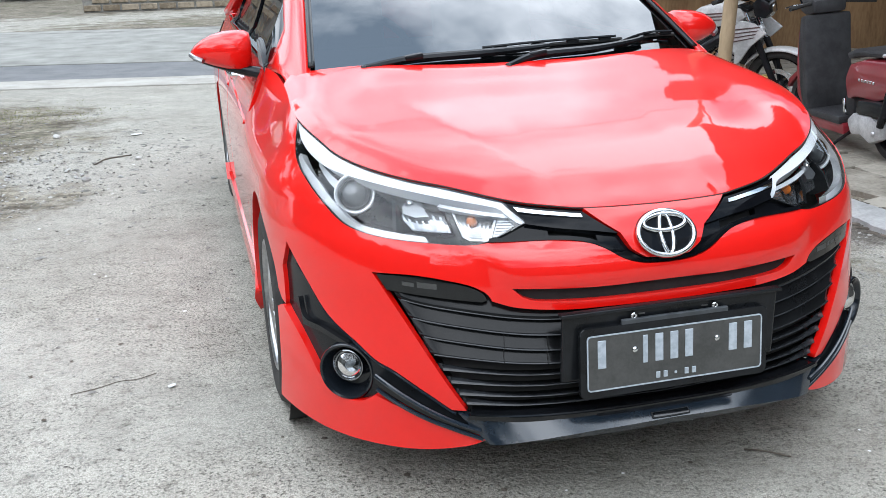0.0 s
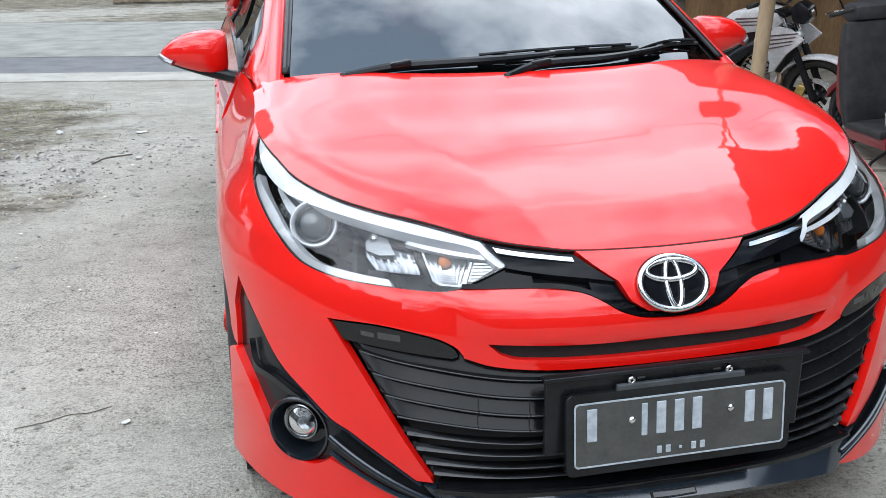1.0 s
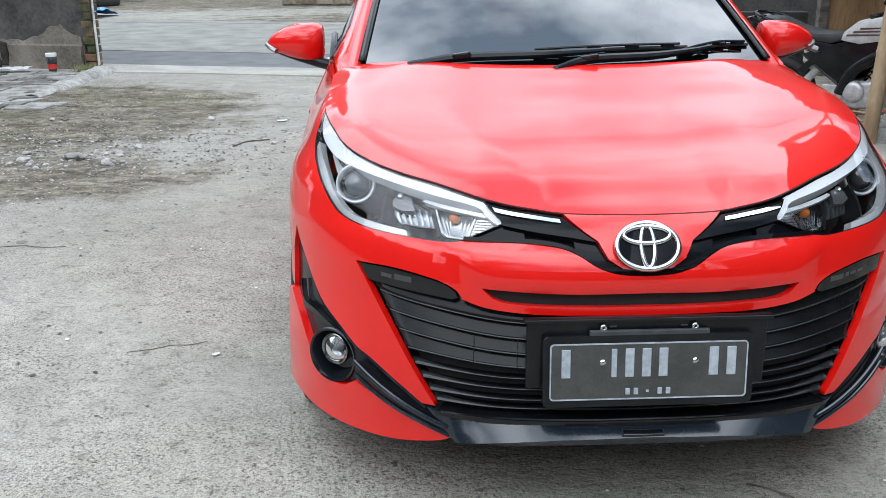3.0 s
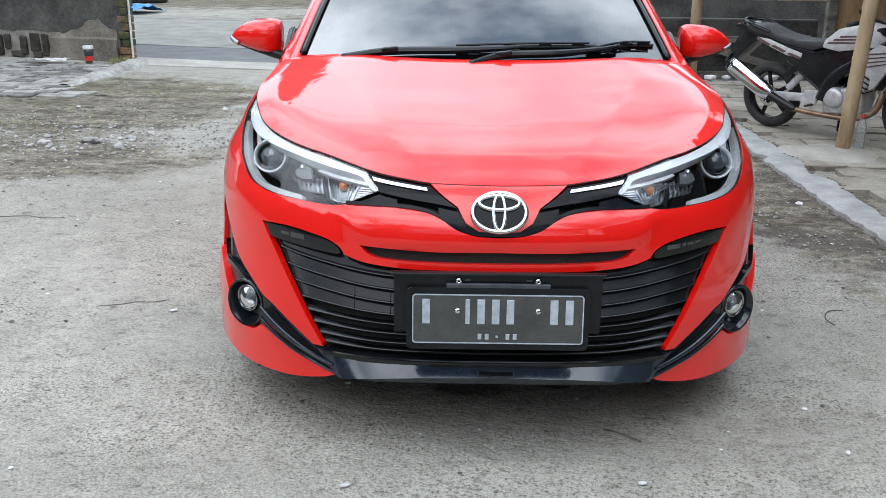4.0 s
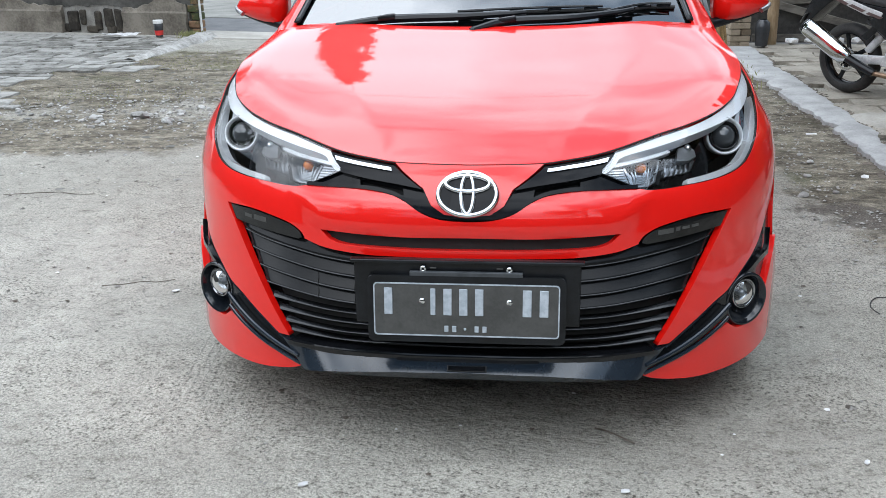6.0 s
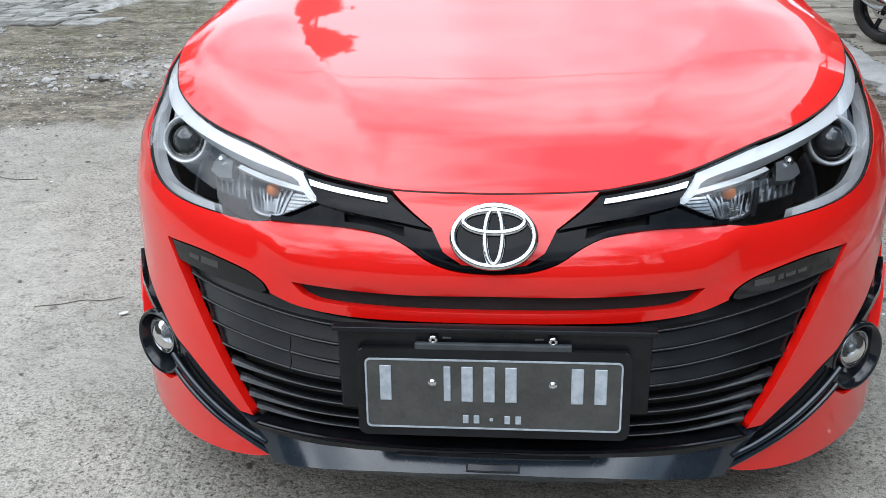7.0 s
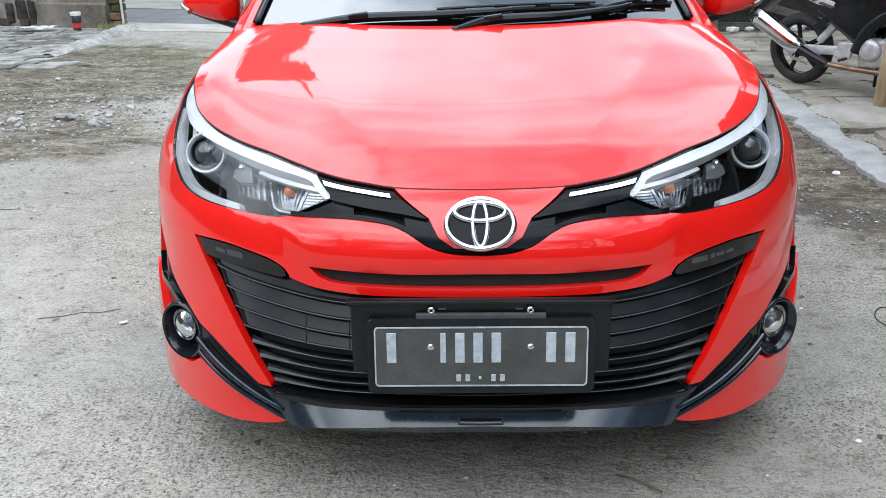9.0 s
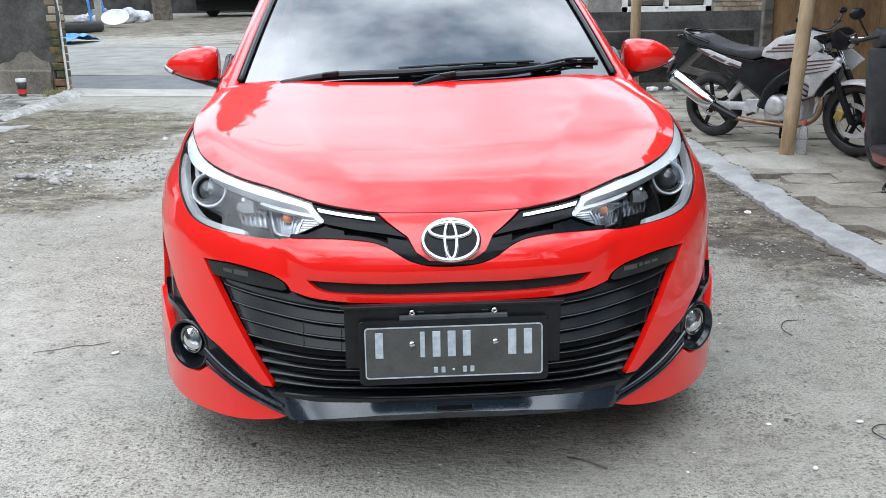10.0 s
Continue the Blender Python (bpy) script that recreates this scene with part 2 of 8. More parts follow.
def skin(name, loops, fn, material, parent, off=0.0, flange=0.012, side=1, step=0.022, scale=(1.3, 1.0), label=""):
    """A panel of a curved surface fn(u, v): its outline and holes are drawn in u, v; its rims turn inwards by flange."""
    sc = np.array(scale)
    loops = [dense(np.array(lp, float) * sc, step * 0.7) for lp in loops]
    lo, hi = loops[0].min(0), loops[0].max(0)
    gx, gy = np.meshgrid(np.arange(lo[0] + step / 2, hi[0], step), np.arange(lo[1] + step / 2, hi[1], step))
    gy[:, ::2] += step * 0.25
    grid = np.stack([gx.ravel(), gy.ravel()], -1)
    keep = inside(grid, loops[0])
    for lp in loops[1:]:
        keep &= ~inside(grid, lp)
    grid = grid[keep]
    rim = np.concatenate(loops)
    if len(grid):
        near = np.min(np.linalg.norm(grid[:, None] - rim[None], axis=-1), axis=1)
        grid = grid[near > step * 0.45]
    pts = np.concatenate([rim, grid])
    edges, base = [], 0
    for lp in loops:
        n = len(lp)
        edges += [(base + i, base + (i + 1) % n) for i in range(n)]
        base += n
    from_2d, _, tris, *_ = geometry.delaunay_2d_cdt([Vector(q) for q in pts], edges, [], 0, 1e-6)
    uv = np.array([tuple(q) for q in from_2d])
    tris = np.array([t for t in tris if len(t) == 3])
    mid = uv[tris].mean(1)
    keep = inside(mid, loops[0])
    for lp in loops[1:]:
        keep &= ~inside(mid, lp)
    tris = tris[keep]
    u, v = uv[:, 0] / sc[0], uv[:, 1] / sc[1]
    e = 1e-3
    P = np.stack(np.broadcast_arrays(*fn(u, v)), -1)
    du = np.stack(np.broadcast_arrays(*fn(u + e, v)), -1) - np.stack(np.broadcast_arrays(*fn(u - e, v)), -1)
    dv = np.stack(np.broadcast_arrays(*fn(u, v + e)), -1) - np.stack(np.broadcast_arrays(*fn(u, v - e)), -1)
    N = np.cross(du, dv)
    N /= np.maximum(np.linalg.norm(N, axis=1, keepdims=True), 1e-9)
    P = P + N * off
    count = {}
    for t in tris:
        for a, b in ((t[0], t[1]), (t[1], t[2]), (t[2], t[0])):
            count[(a, b)] = count.get((a, b), 0) + 1
    faces = [tuple(t) for t in tris]
    V, M = list(P), list(N)
    if flange:
        base = {}
        for (a, b) in [k for k in count if (k[1], k[0]) not in count]:
            t = P[b] - P[a]
            for k in (a, b):
                if k not in base:
                    base[k] = [len(V), np.zeros(3)]
                    V.append(P[k])
                    V.append(P[k] - N[k] * flange)
                    M += [None, None]
                base[k][1] += np.cross(t, N[k])
            faces.append((base[b][0], base[a][0], base[a][0] + 1, base[b][0] + 1))
        for k, (i, d) in base.items():
            d = d / max(np.linalg.norm(d), 1e-9)
            M[i] = M[i + 1] = d
    V, M = np.array(V), np.array(M)
    if side < 0:
        V, M = V * (-1, 1, 1), M * (-1, 1, 1)
        faces = [f[::-1] for f in faces]
    return mesh_part(name, V, faces, material, parent, label, M)


def both(half):
    """A whole outline from its half with u >= 0, whose ends lie on u = 0."""
    half = [tuple(q) for q in half]
    return half + [(-u, v) for u, v in half[::-1] if u > 1e-6]


# ---- the car's surfaces ----
def smooth(v, xs, ys):
    """Monotone cubic through a few control values."""
    xs, ys = np.array(xs, float), np.array(ys, float)
    d = np.diff(ys) / np.diff(xs)
    m = np.zeros(len(xs))
    m[0], m[-1] = d[0], d[-1]
    for k in range(1, len(xs) - 1):
        if d[k - 1] * d[k] > 0:
            a, b = xs[k] - xs[k - 1], xs[k + 1] - xs[k]
            m[k] = 3 * (a + b) / ((2 * b + a) / d[k - 1] + (b + 2 * a) / d[k])
    v = np.clip(np.asarray(v, float), xs[0], xs[-1])
    k = np.clip(np.searchsorted(xs, v) - 1, 0, len(xs) - 2)
    h = xs[k + 1] - xs[k]
    t = (v - xs[k]) / h
    return ((1 + 2 * t) * (1 - t) ** 2 * ys[k] + t * (1 - t) ** 2 * h * m[k]
            + t * t * (3 - 2 * t) * ys[k + 1] + t * t * (t - 1) * h * m[k + 1])


NOSE_Z = [0.12, 0.22, 0.32, 0.45, 0.58, 0.65, 0.70, 0.74, 0.80, 0.868, 0.93, 1.0]
NOSE_Y = [0.045, 0.030, 0.030, 0.035, 0.045, 0.062, 0.092, 0.125, 0.235, 0.370, 0.52, 0.72]
WIDE_Z = [0.12, 0.20, 0.30, 0.42, 0.54, 0.64, 0.72, 0.76, 0.80, 0.84, 0.87, 0.90, 0.93, 1.0]
WIDE_X = [0.850, 0.880, 0.883, 0.875, 0.866, 0.866, 0.855, 0.835, 0.806, 0.789, 0.775, 0.757, 0.735, 0.66]
CABIN_Z = [0.12, 0.20, 0.30, 0.42, 0.60, 0.72, 0.80, 0.86, 0.93, 1.0]
CABIN_X = [0.820, 0.850, 0.858, 0.862, 0.868, 0.862, 0.840, 0.815, 0.780, 0.75]
LONG_Z = [0.12, 0.62, 0.69, 0.73, 0.75, 0.79, 0.81, 0.84, 0.86, 0.93, 1.0]
LONG_Y = [0.80, 0.80, 0.79, 0.745, 0.72, 0.62, 0.575, 0.495, 0.475, 0.46, 0.46]


def eased(zs, values, spread=0.018):
    """A profile over height with its kinks rounded off, as a fine table."""
    grid = np.arange(0.06, 1.08, 0.002)
    fine = smooth(grid, zs, values)
    kern = np.exp(-0.5 * (np.arange(-40, 41) * 0.002 / spread) ** 2)
    padded = np.concatenate([np.full(40, fine[0]), fine, np.full(40, fine[-1])])
    return grid, np.convolve(padded, kern / kern.sum(), "valid")


WIDE_T, CABIN_T = eased(WIDE_Z, WIDE_X), eased(CABIN_Z, CABIN_X)
LONG_T = eased(LONG_Z, LONG_Y, 0.012)


def width(y, z):
    """Half width of the body: the bonnet's shoulders ahead, the cabin's waist behind."""
    k = np.clip((np.asarray(y, float) - 0.90) / 0.58, 0, 1)
    k = k * k * (3 - 2 * k)
    return np.interp(z, *WIDE_T) * (1 - k) + np.interp(z, *CABIN_T) * k


def shell(s, z):
    """The car's outer skin: s from 0 at the nose's middle to 1 where the flank begins, then metres along the flank."""
    s, z = np.asarray(s, float), np.asarray(z, float)
    a = np.clip(np.abs(s), 0, 1) * np.pi / 2
    y = smooth(z, NOSE_Z, NOSE_Y) + np.interp(z, *LONG_T) * (1 - np.maximum(np.cos(a), 0) ** 0.886) + np.maximum(np.abs(s) - 1, 0)
    return np.sign(s) * width(y, z) * np.sin(a) ** 0.8, y, z


def bonnet_base(x, y):
    """The bonnet before its edge is drawn to the lamps: a crowned middle between two creases."""
    x, y = np.abs(np.asarray(x, float)), np.asarray(y, float)
    c = smooth(y, [0.05, 0.115, 0.137, 0.2, 0.28, 0.43, 0.6, 0.75, 0.9, 1.1, 1.3], [0.69, 0.736, 0.746, 0.769, 0.799, 0.840, 0.876, 0.905, 0.938, 0.980, 1.0])
    over = x - (0.135 + 0.43 * y)
    fold = 0.5 * (over + np.sqrt(over * over + 0.00005))
    fade = np.clip((1.15 - y) / 0.55, 0, 1)
    return c - 0.006 * (x / 0.75) ** 2 - fade * (0.080 * fold + 0.01 * fold * fold)


BROW_S = [0.0, 0.092, 0.13, 0.182, 0.22, 0.27, 0.335, 0.41, 0.50, 0.58, 0.64, 0.70, 0.75, 0.80, 0.84, 0.88, 0.92, 1.0, 1.12, 1.30]
BROW_Z = [0.7418, 0.7447, 0.7500, 0.7575, 0.7648, 0.7755, 0.7875, 0.7970, 0.8100, 0.8245, 0.8385, 0.8570, 0.8685, 0.8785, 0.8860, 0.8930, 0.8995, 0.9130, 0.9350, 0.9660]


def brow(s):
    """Height at which the shell meets the bonnet."""
    return float(smooth(s, BROW_S, BROW_Z))


rim_s = np.linspace(0.0, 1.22, 122)
rim_x, rim_y, rim_z = (np.array(v) for v in zip(*[tuple(float(q) for q in shell(s, brow(s))) for s in rim_s]))
rim_gap = rim_z - bonnet_base(rim_x, rim_y)
side_s = np.linspace(0.12, 1.22, 90)
side_x, side_y = (np.array(v) for v in zip(*[tuple(float(q) for q in shell(s, brow(s))[:2]) for s in side_s]))


def bonnet(x, y):
    """Height of the bonnet: rolled down at its sides and drawn onto the shell along its edge."""
    a, y = np.abs(np.asarray(x, float)), np.asarray(y, float)
    side = np.interp(y, side_y, side_x)
    d = np.clip((side - a) / 0.145, 0, 1)
    crown = 0.024 * (1 - (1 - d) ** 3) * np.clip(a / side, 0, 1) ** 2 * smooth(y, [0.18, 0.32, 0.58, 0.80, 1.15], [0.0, 0.35, 1.0, 1.0, 0.55])
    front = np.interp(a, rim_x[:60], rim_gap[:60]) * np.exp(-np.maximum(y - np.interp(a, rim_x[:60], rim_y[:60]), 0) / 0.28)
    flank = np.interp(y, rim_y, rim_gap) * np.exp(-np.maximum(side - a, 0) / 0.14)
    w = np.clip((a - 0.42) / 0.2, 0, 1)
    w = w * w * (3 - 2 * w)
    return bonnet_base(x, y) + crown + front * (1 - w) + flank * w


def at_length(y, z):
    """The s at which the shell reaches the length y at height z."""
    lo, hi = 0.0, 4.0
    for _ in range(40):
        mid = (lo + hi) / 2
        if shell(mid, z)[1] < y:
            lo = mid
        else:
            hi = mid
    return lo


# ---- the car ----
car = thing("sedan_car", "glossy red compact sedan with black body kit parked on bare ground", "car")
car.matrix_basis = pose(0, 0.1, 0) @ pose(0, 0, 0, 0, 0, 0.9) @ pose(0, -0.1, 0)


def brow_line(s0, s1, drop=0.0, count=14):
    return [(s, brow(s) - drop) for s in np.linspace(s0, s1, count)]


WHEEL_Y, WHEEL_Z, ARCH = 0.90, 0.305, 0.345
REAR_Y = 3.45


def arch_line(a0, a1, cy=WHEEL_Y, count=14):
    out = []
    for a in np.linspace(radians(a0), radians(a1), count):
        y, z = cy + ARCH * math.cos(a), WHEEL_Z + ARCH * math.sin(a)
        out.append((at_length(y, z), z))
    return out


LIGHT_LOW = curve([(0.186, 0.723), (0.234, 0.697), (0.280, 0.679), (0.37, 0.679), (0.45, 0.681), (0.50, 0.685), (0.537, 0.691), (0.568, 0.700), (0.598, 0.715), (0.628, 0.732), (0.668, 0.751), (0.716, 0.771), (0.766, 0.790), (0.808, 0.811), (0.834, 0.836), (0.846, 0.862), (0.850, 0.880)], 4)
SPIKE_IN = curve([(0.772, 0.612), (0.702, 0.544), (0.628, 0.472), (0.544, 0.422), (0.492, 0.386), (0.446, 0.366), (0.376, 0.320), (0.330, 0.284)], 4)
SPIKE_OUT = [(0.772, 0.612), (0.806, 0.540), (0.790, 0.440)]
FOG_LOW = curve([(0.790, 0.440), (0.725, 0.396), (0.674, 0.346), (0.640, 0.302), (0.594, 0.270), (0.530, 0.272), (0.490, 0.298)], 4) + curve([(0.484, 0.296), (0.384, 0.262), (0.262, 0.214)], 4)
GRILLE_EDGE = curve([(0.302, 0.284), (0.348, 0.364), (0.398, 0.448), (0.456, 0.538), (0.498, 0.602)], 4)
POD_TOP = curve([(0.498, 0.602), (0.398, 0.607), (0.310, 0.595), (0.272, 0.578), (0.258, 0.560)], 5)
LIP_RED = curve([(0.258, 0.556), (0.212, 0.540), (0.138, 0.532), (0.066, 0.532), (0.0, 0.532)], 4)
SWOOSH = curve([(0.0, 0.622), (0.024, 0.626), (0.048, 0.640), (0.072, 0.664), (0.100, 0.679), (0.152, 0.686), (0.254, 0.684)], 4)
SLOT = curve([(0.0, 0.582), (0.086, 0.580), (0.190, 0.584), (0.222, 0.585)], 4) + curve([(0.204, 0.564), (0.174, 0.554), (0.086, 0.551), (0.0, 0.551)], 4)
k_low = [tuple(q) for q in LIGHT_LOW if q[0] > 0.279 and q[1] < 0.7005]
SEAM = [(0.735, 0.655), (0.79, 0.60)]


def bumper_face(s, z):
    """The shell with a raised middle whose creases run from the lamps' inner ends to the ends of the slot."""
    x, y, z = shell(s, z)
    line = 0.222 + 0.068 * np.clip((z - 0.585) / 0.094, 0, 1)
    k = np.clip((line - np.abs(s)) / 0.05 + 0.5, 0, 1)
    lift = np.sin(np.clip((z - 0.580) / 0.105, 0, 1) * np.pi) ** 0.8
    return x, y - 0.008 * k * k * (3 - 2 * k) * lift, z


half = ([tuple(q) for q in SWOOSH] + k_low + SEAM + arch_line(152, 150, count=2)[::-1] + [(0.812, 0.446)] + SPIKE_OUT[::-1] + [tuple(q) for q in SPIKE_IN[1:]]
        + [tuple(q) for q in GRILLE_EDGE] + [tuple(q) for q in POD_TOP[1:]] + [tuple(q) for q in LIP_RED])
skin("front_bumper", [both(half), both(SLOT)], bumper_face, RED, car, flange=0.02, label="glossy red front bumper skin")
skin("bumper_slot", [both(SLOT)], shell, MATT_BLACK, car, off=-0.018, flange=0.0, label="black intake slot above the number plate")

# red nose panel that carries the badge
nose = [(0.0, 0.632), (0.020, 0.636), (0.036, 0.656), (0.047, 0.690)] + brow_line(0.092, 0.0, 0.004, 8)
skin("nose_panel", [both(nose)], shell, RED, car, off=0.006, flange=0.03)

# black upper grille between badge and lamps
upper = [tuple(q) for q in SWOOSH] + [(0.234, 0.698), (0.186, 0.722)] + brow_line(0.222, 0.094, 0.012, 8) + [(0.047, 0.690), (0.036, 0.656), (0.020, 0.636), (0.0, 0.632)]
inlet = [(0.076, 0.6790), (0.100, 0.6885), (0.150, 0.6945), (0.1520, 0.7095), (0.106, 0.7010), (0.078, 0.6945)]
upper_face = skin("upper_grille", [both(upper), inlet, [(-u, v) for u, v in inlet]], shell, WING_BLACK, car, off=-0.012, flange=0.02, step=0.012, label="gloss black upper grille with open inlets")
skin("inlet_back", [both(upper)], shell, MATT_BLACK, upper_face, off=-0.036, flange=0.0)
rim = [tuple(q) for q in SWOOSH] + [(u, v + 0.008 - 0.002 * (u < 0.03)) for u, v in SWOOSH[::-1]]
skin("upper_grille_rim", [both(rim)], shell, WING_BLACK, car, off=0.004, flange=0.02, step=0.01)
for side in (-1, 1):
    fin_line = curve([(0.049, 0.690), (0.085, 0.699), (0.135, 0.708), (0.188, 0.719)], 4)
    fin = fin_line + [(0.190, 0.728)] + brow_line(0.219, 0.094, 0.008, 10)
    blade = skin("grille_wing", [fin], shell, WING_BLACK, car, off=0.002, flange=0.022, side=side, step=0.012, label="gloss black grille wing")
    strip = brow_line(0.206, 0.098, 0.0135, 10) + [(s, z) for s, z in brow_line(0.096, 0.200, 0.0200, 10)]
    skin("chrome_strip", [strip], shell, CHROME, blade, off=0.007, flange=0.006, side=side, step=0.008, label="bright chrome strip")

# main grille
well = [tuple(q) for q in LIP_RED[::-1]] + [tuple(q) for q in POD_TOP[::-1]] + [tuple(q) for q in GRILLE_EDGE[::-1]] + [(0.298, 0.272), (0.21, 0.272), (0.09, 0.272), (0.0, 0.272)]
grille = skin("main_grille", [both(well)], shell, MATT_BLACK, car, off=-0.055, flange=0.0, label="black main grille with wavy louvres")


def grille_half(z):
    """Half extent of the grille opening at a height."""
    zs, ss = zip(*[(q[1], q[0]) for q in GRILLE_EDGE])
    return float(np.interp(z, zs, ss)) - 0.004


def louvre_lift(s, rise):
    """The louvres climb towards their outer ends."""
    return rise * (np.asarray(s, float) ** 2 - 0.029) / 0.131


def louvre(z_top, z_low, proud, back, rise, top_rise=None, thin=False):
    """A slat across the grille: a broad one leans out to a lower lip with a painted highlight, a thin one is a lip that
    widens to a facet at its ends.
    """
    n = 72
    rows = []
    top_rise = rise if top_rise is None else top_rise
    if thin:
        profile = ((1.0, proud - 0.012), (0.35, proud - 0.001), (0.12, proud), (0.0, proud - 0.003), (0.15, proud - 0.032))
    else:
        profile = ((1.0, back), (0.96, back + 0.003), (0.26, proud - 0.006), (0.20, proud), (0.07, proud + 0.0005), (0.0, proud - 0.005), (0.10, proud - 0.03))
    for f, off in profile:
        h = grille_half(z_low + (z_top - z_low) * f + 0.3 * rise)
        s = np.linspace(-h, h, n)
        ends = np.clip((np.abs(s) / h - 0.55) / 0.40, 0, 1)
        low = z_low + louvre_lift(s, rise) + 0.0015 * np.sin(np.abs(s) * 26)
        top = z_top + louvre_lift(s, top_rise)
        if thin:
            top = low + 0.0035 + 0.0090 * ends * ends
        x, y, z = shell(s, low + (top - low) * f)
        lag = 0.008 * np.clip((np.abs(s) - h + 0.015) / 0.015, 0, 1)
        rows.append(np.stack([x, y - off + lag, z], -1))
    V = np.concatenate(rows)
    F = [(r * n + i, (r + 1) * n + i, (r + 1) * n + i + 1, r * n + i + 1) for r in range(len(rows) - 1) for i in range(n - 1)]
    slat = mesh_part("louvre", V, F, LOUVRE_BLACK, grille)
    # paler strip added for the lip's highlight, widening to a facet on thin slats
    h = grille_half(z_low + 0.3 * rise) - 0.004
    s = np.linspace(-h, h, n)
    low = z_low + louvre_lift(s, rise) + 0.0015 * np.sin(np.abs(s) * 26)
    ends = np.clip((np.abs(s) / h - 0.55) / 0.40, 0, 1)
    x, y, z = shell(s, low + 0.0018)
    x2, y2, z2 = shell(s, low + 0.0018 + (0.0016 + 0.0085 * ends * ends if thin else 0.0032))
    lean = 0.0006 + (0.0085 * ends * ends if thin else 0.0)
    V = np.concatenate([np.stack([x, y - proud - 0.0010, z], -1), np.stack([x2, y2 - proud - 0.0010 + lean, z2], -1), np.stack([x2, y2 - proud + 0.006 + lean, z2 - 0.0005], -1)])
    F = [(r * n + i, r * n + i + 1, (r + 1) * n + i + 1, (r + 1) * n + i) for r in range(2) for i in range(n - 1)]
    mesh_part("lip_highlight", V, F, LIP_HIGHLIGHT, slat)
    return slat


LIPS = [(0.562, 0.030), (0.505, 0.030), (0.467, 0.030), (0.430, 0.028), (0.397, 0.020)]
for (za, ra), (zb, rb) in zip(LIPS, LIPS[1:]):
    louvre(za + 0.002, zb, -0.012, -0.024, rb, ra)
for z, rise in ((0.369, 0.010), (0.342, 0.004), (0.315, 0.0), (0.293, -0.003)):
    louvre(z + 0.01, z, -0.014, -0.030, rise, thin=True)
# joints of the towing eye's cover, cut down the louvres
for s0 in (-0.158, -0.232):
    line = []
    for (za, ra), (zb, rb) in zip(LIPS[2:], LIPS[3:]):
        a, b = za + float(louvre_lift(s0, ra)), zb + float(louvre_lift(s0, rb))
        for f, off in ((0.95, -0.0215), (0.30, -0.0165), (0.20, -0.0108), (0.02, -0.0108)):
            x, y, z = (float(q) for q in shell(s0, b + (a - b) * f))
            line.append((x, y - off, z))
    part("cover_joint", tube(line, 0.0011, 5, up=(0, 1, 0)), MATT_BLACK, grille, soft=True)

# smoked lamps in the grille's upper corners
for side in (-1, 1):
    pod = [(u, v - 0.006) for u, v in curve([(0.490, 0.604), (0.398, 0.608), (0.312, 0.596), (0.276, 0.580), (0.266, 0.563)], 5)] + [tuple(q) for q in curve([(0.276, 0.552), (0.344, 0.557), (0.420, 0.562), (0.468, 0.564)], 4)]
    lamp = skin("smoked_lamp", [pod], shell, LAMP_SMOKE, car, off=-0.004, flange=0.03, side=side, step=0.016, label="smoked black daytime lamp with worn lettering bars")
    for u0, u1, z0, z1 in ((0.300, 0.336, 0.571, 0.583), (0.342, 0.352, 0.574, 0.584), (0.357, 0.376, 0.576, 0.583), (0.381, 0.400, 0.577, 0.584)) if side > 0 else ((0.360, 0.400, 0.577, 0.590), (0.406, 0.432, 0.579, 0.588)):
        skin("lettering_bar", [[(u0, z0), (u1, z0 + 0.001), (u1, z1 + 0.001), (u0, z1)]], shell, PLATE_GREY, lamp, off=-0.0034, flange=0.0005, side=side, step=0.02)

# black lower lip
LIP_S, LIP_TOP, LIP_LOW = [0.0, 0.09, 0.20, 0.262, 0.32], [0.272, 0.270, 0.268, 0.267, 0.268], [0.2465, 0.2406, 0.223, 0.208, 0.203]
lip = [(0.0, 0.272), (0.09, 0.270), (0.20, 0.268), (0.262, 0.267), (0.300, 0.272), (0.318, 0.280), (0.290, 0.242), (0.270, 0.216), (0.262, 0.208), (0.20, 0.223), (0.15, 0.232), (0.092, 0.2406), (0.0, 0.2465)]


def slant(s, z):
    """The lip's face leans forward towards its lower edge."""
    x, y, z = shell(s, z)
    a = np.minimum(np.abs(s), 0.30)
    top, low = np.interp(a, LIP_S, LIP_TOP), np.interp(a, LIP_S, LIP_LOW)
    return x, y - 0.038 * np.clip((top - z) / (top - low), -0.3, 1.3) * (1 - (a / 0.30) ** 6), z


def kit(s, z):
    """The body kit drops almost straight down instead of tucking under."""
    x, y, _ = shell(s, np.where(np.asarray(z, float) < 0.31, 0.31 + (np.asarray(z, float) - 0.31) * 0.2, z))
    return x, y, z


chin = skin("front_lip", [both(lip)], slant, LIP_SKY_BLACK, car, off=0.006, flange=0.03, label="gloss black front lip spoiler")
ledge = [(0.0, 0.283), (0.10, 0.281), (0.21, 0.278), (0.296, 0.278), (0.300, 0.268), (0.21, 0.263), (0.10, 0.264), (0.0, 0.266)]
skin("lip_ledge", [both(ledge)], shell, GLOSS_BLACK, car, off=0.012, flange=0.05)
lip_line = [tuple(float(q) for q in shell(u, np.interp(abs(u), [0, 0.10, 0.21, 0.296], [0.2845, 0.2825, 0.2795, 0.279]))) for u in np.linspace(-0.29, 0.29, 40)]
part("lip_bead", tube([(x, y - 0.013, z) for x, y, z in lip_line], 0.0045, 8), GLOSS_BLACK, chin, soft=True)
skin("lip_step", [both([(0.0, 0.268), (0.085, 0.266), (0.085, 0.261), (0.0, 0.263)])], slant, SATIN_BLACK, chin, off=0.009, flange=0.004)
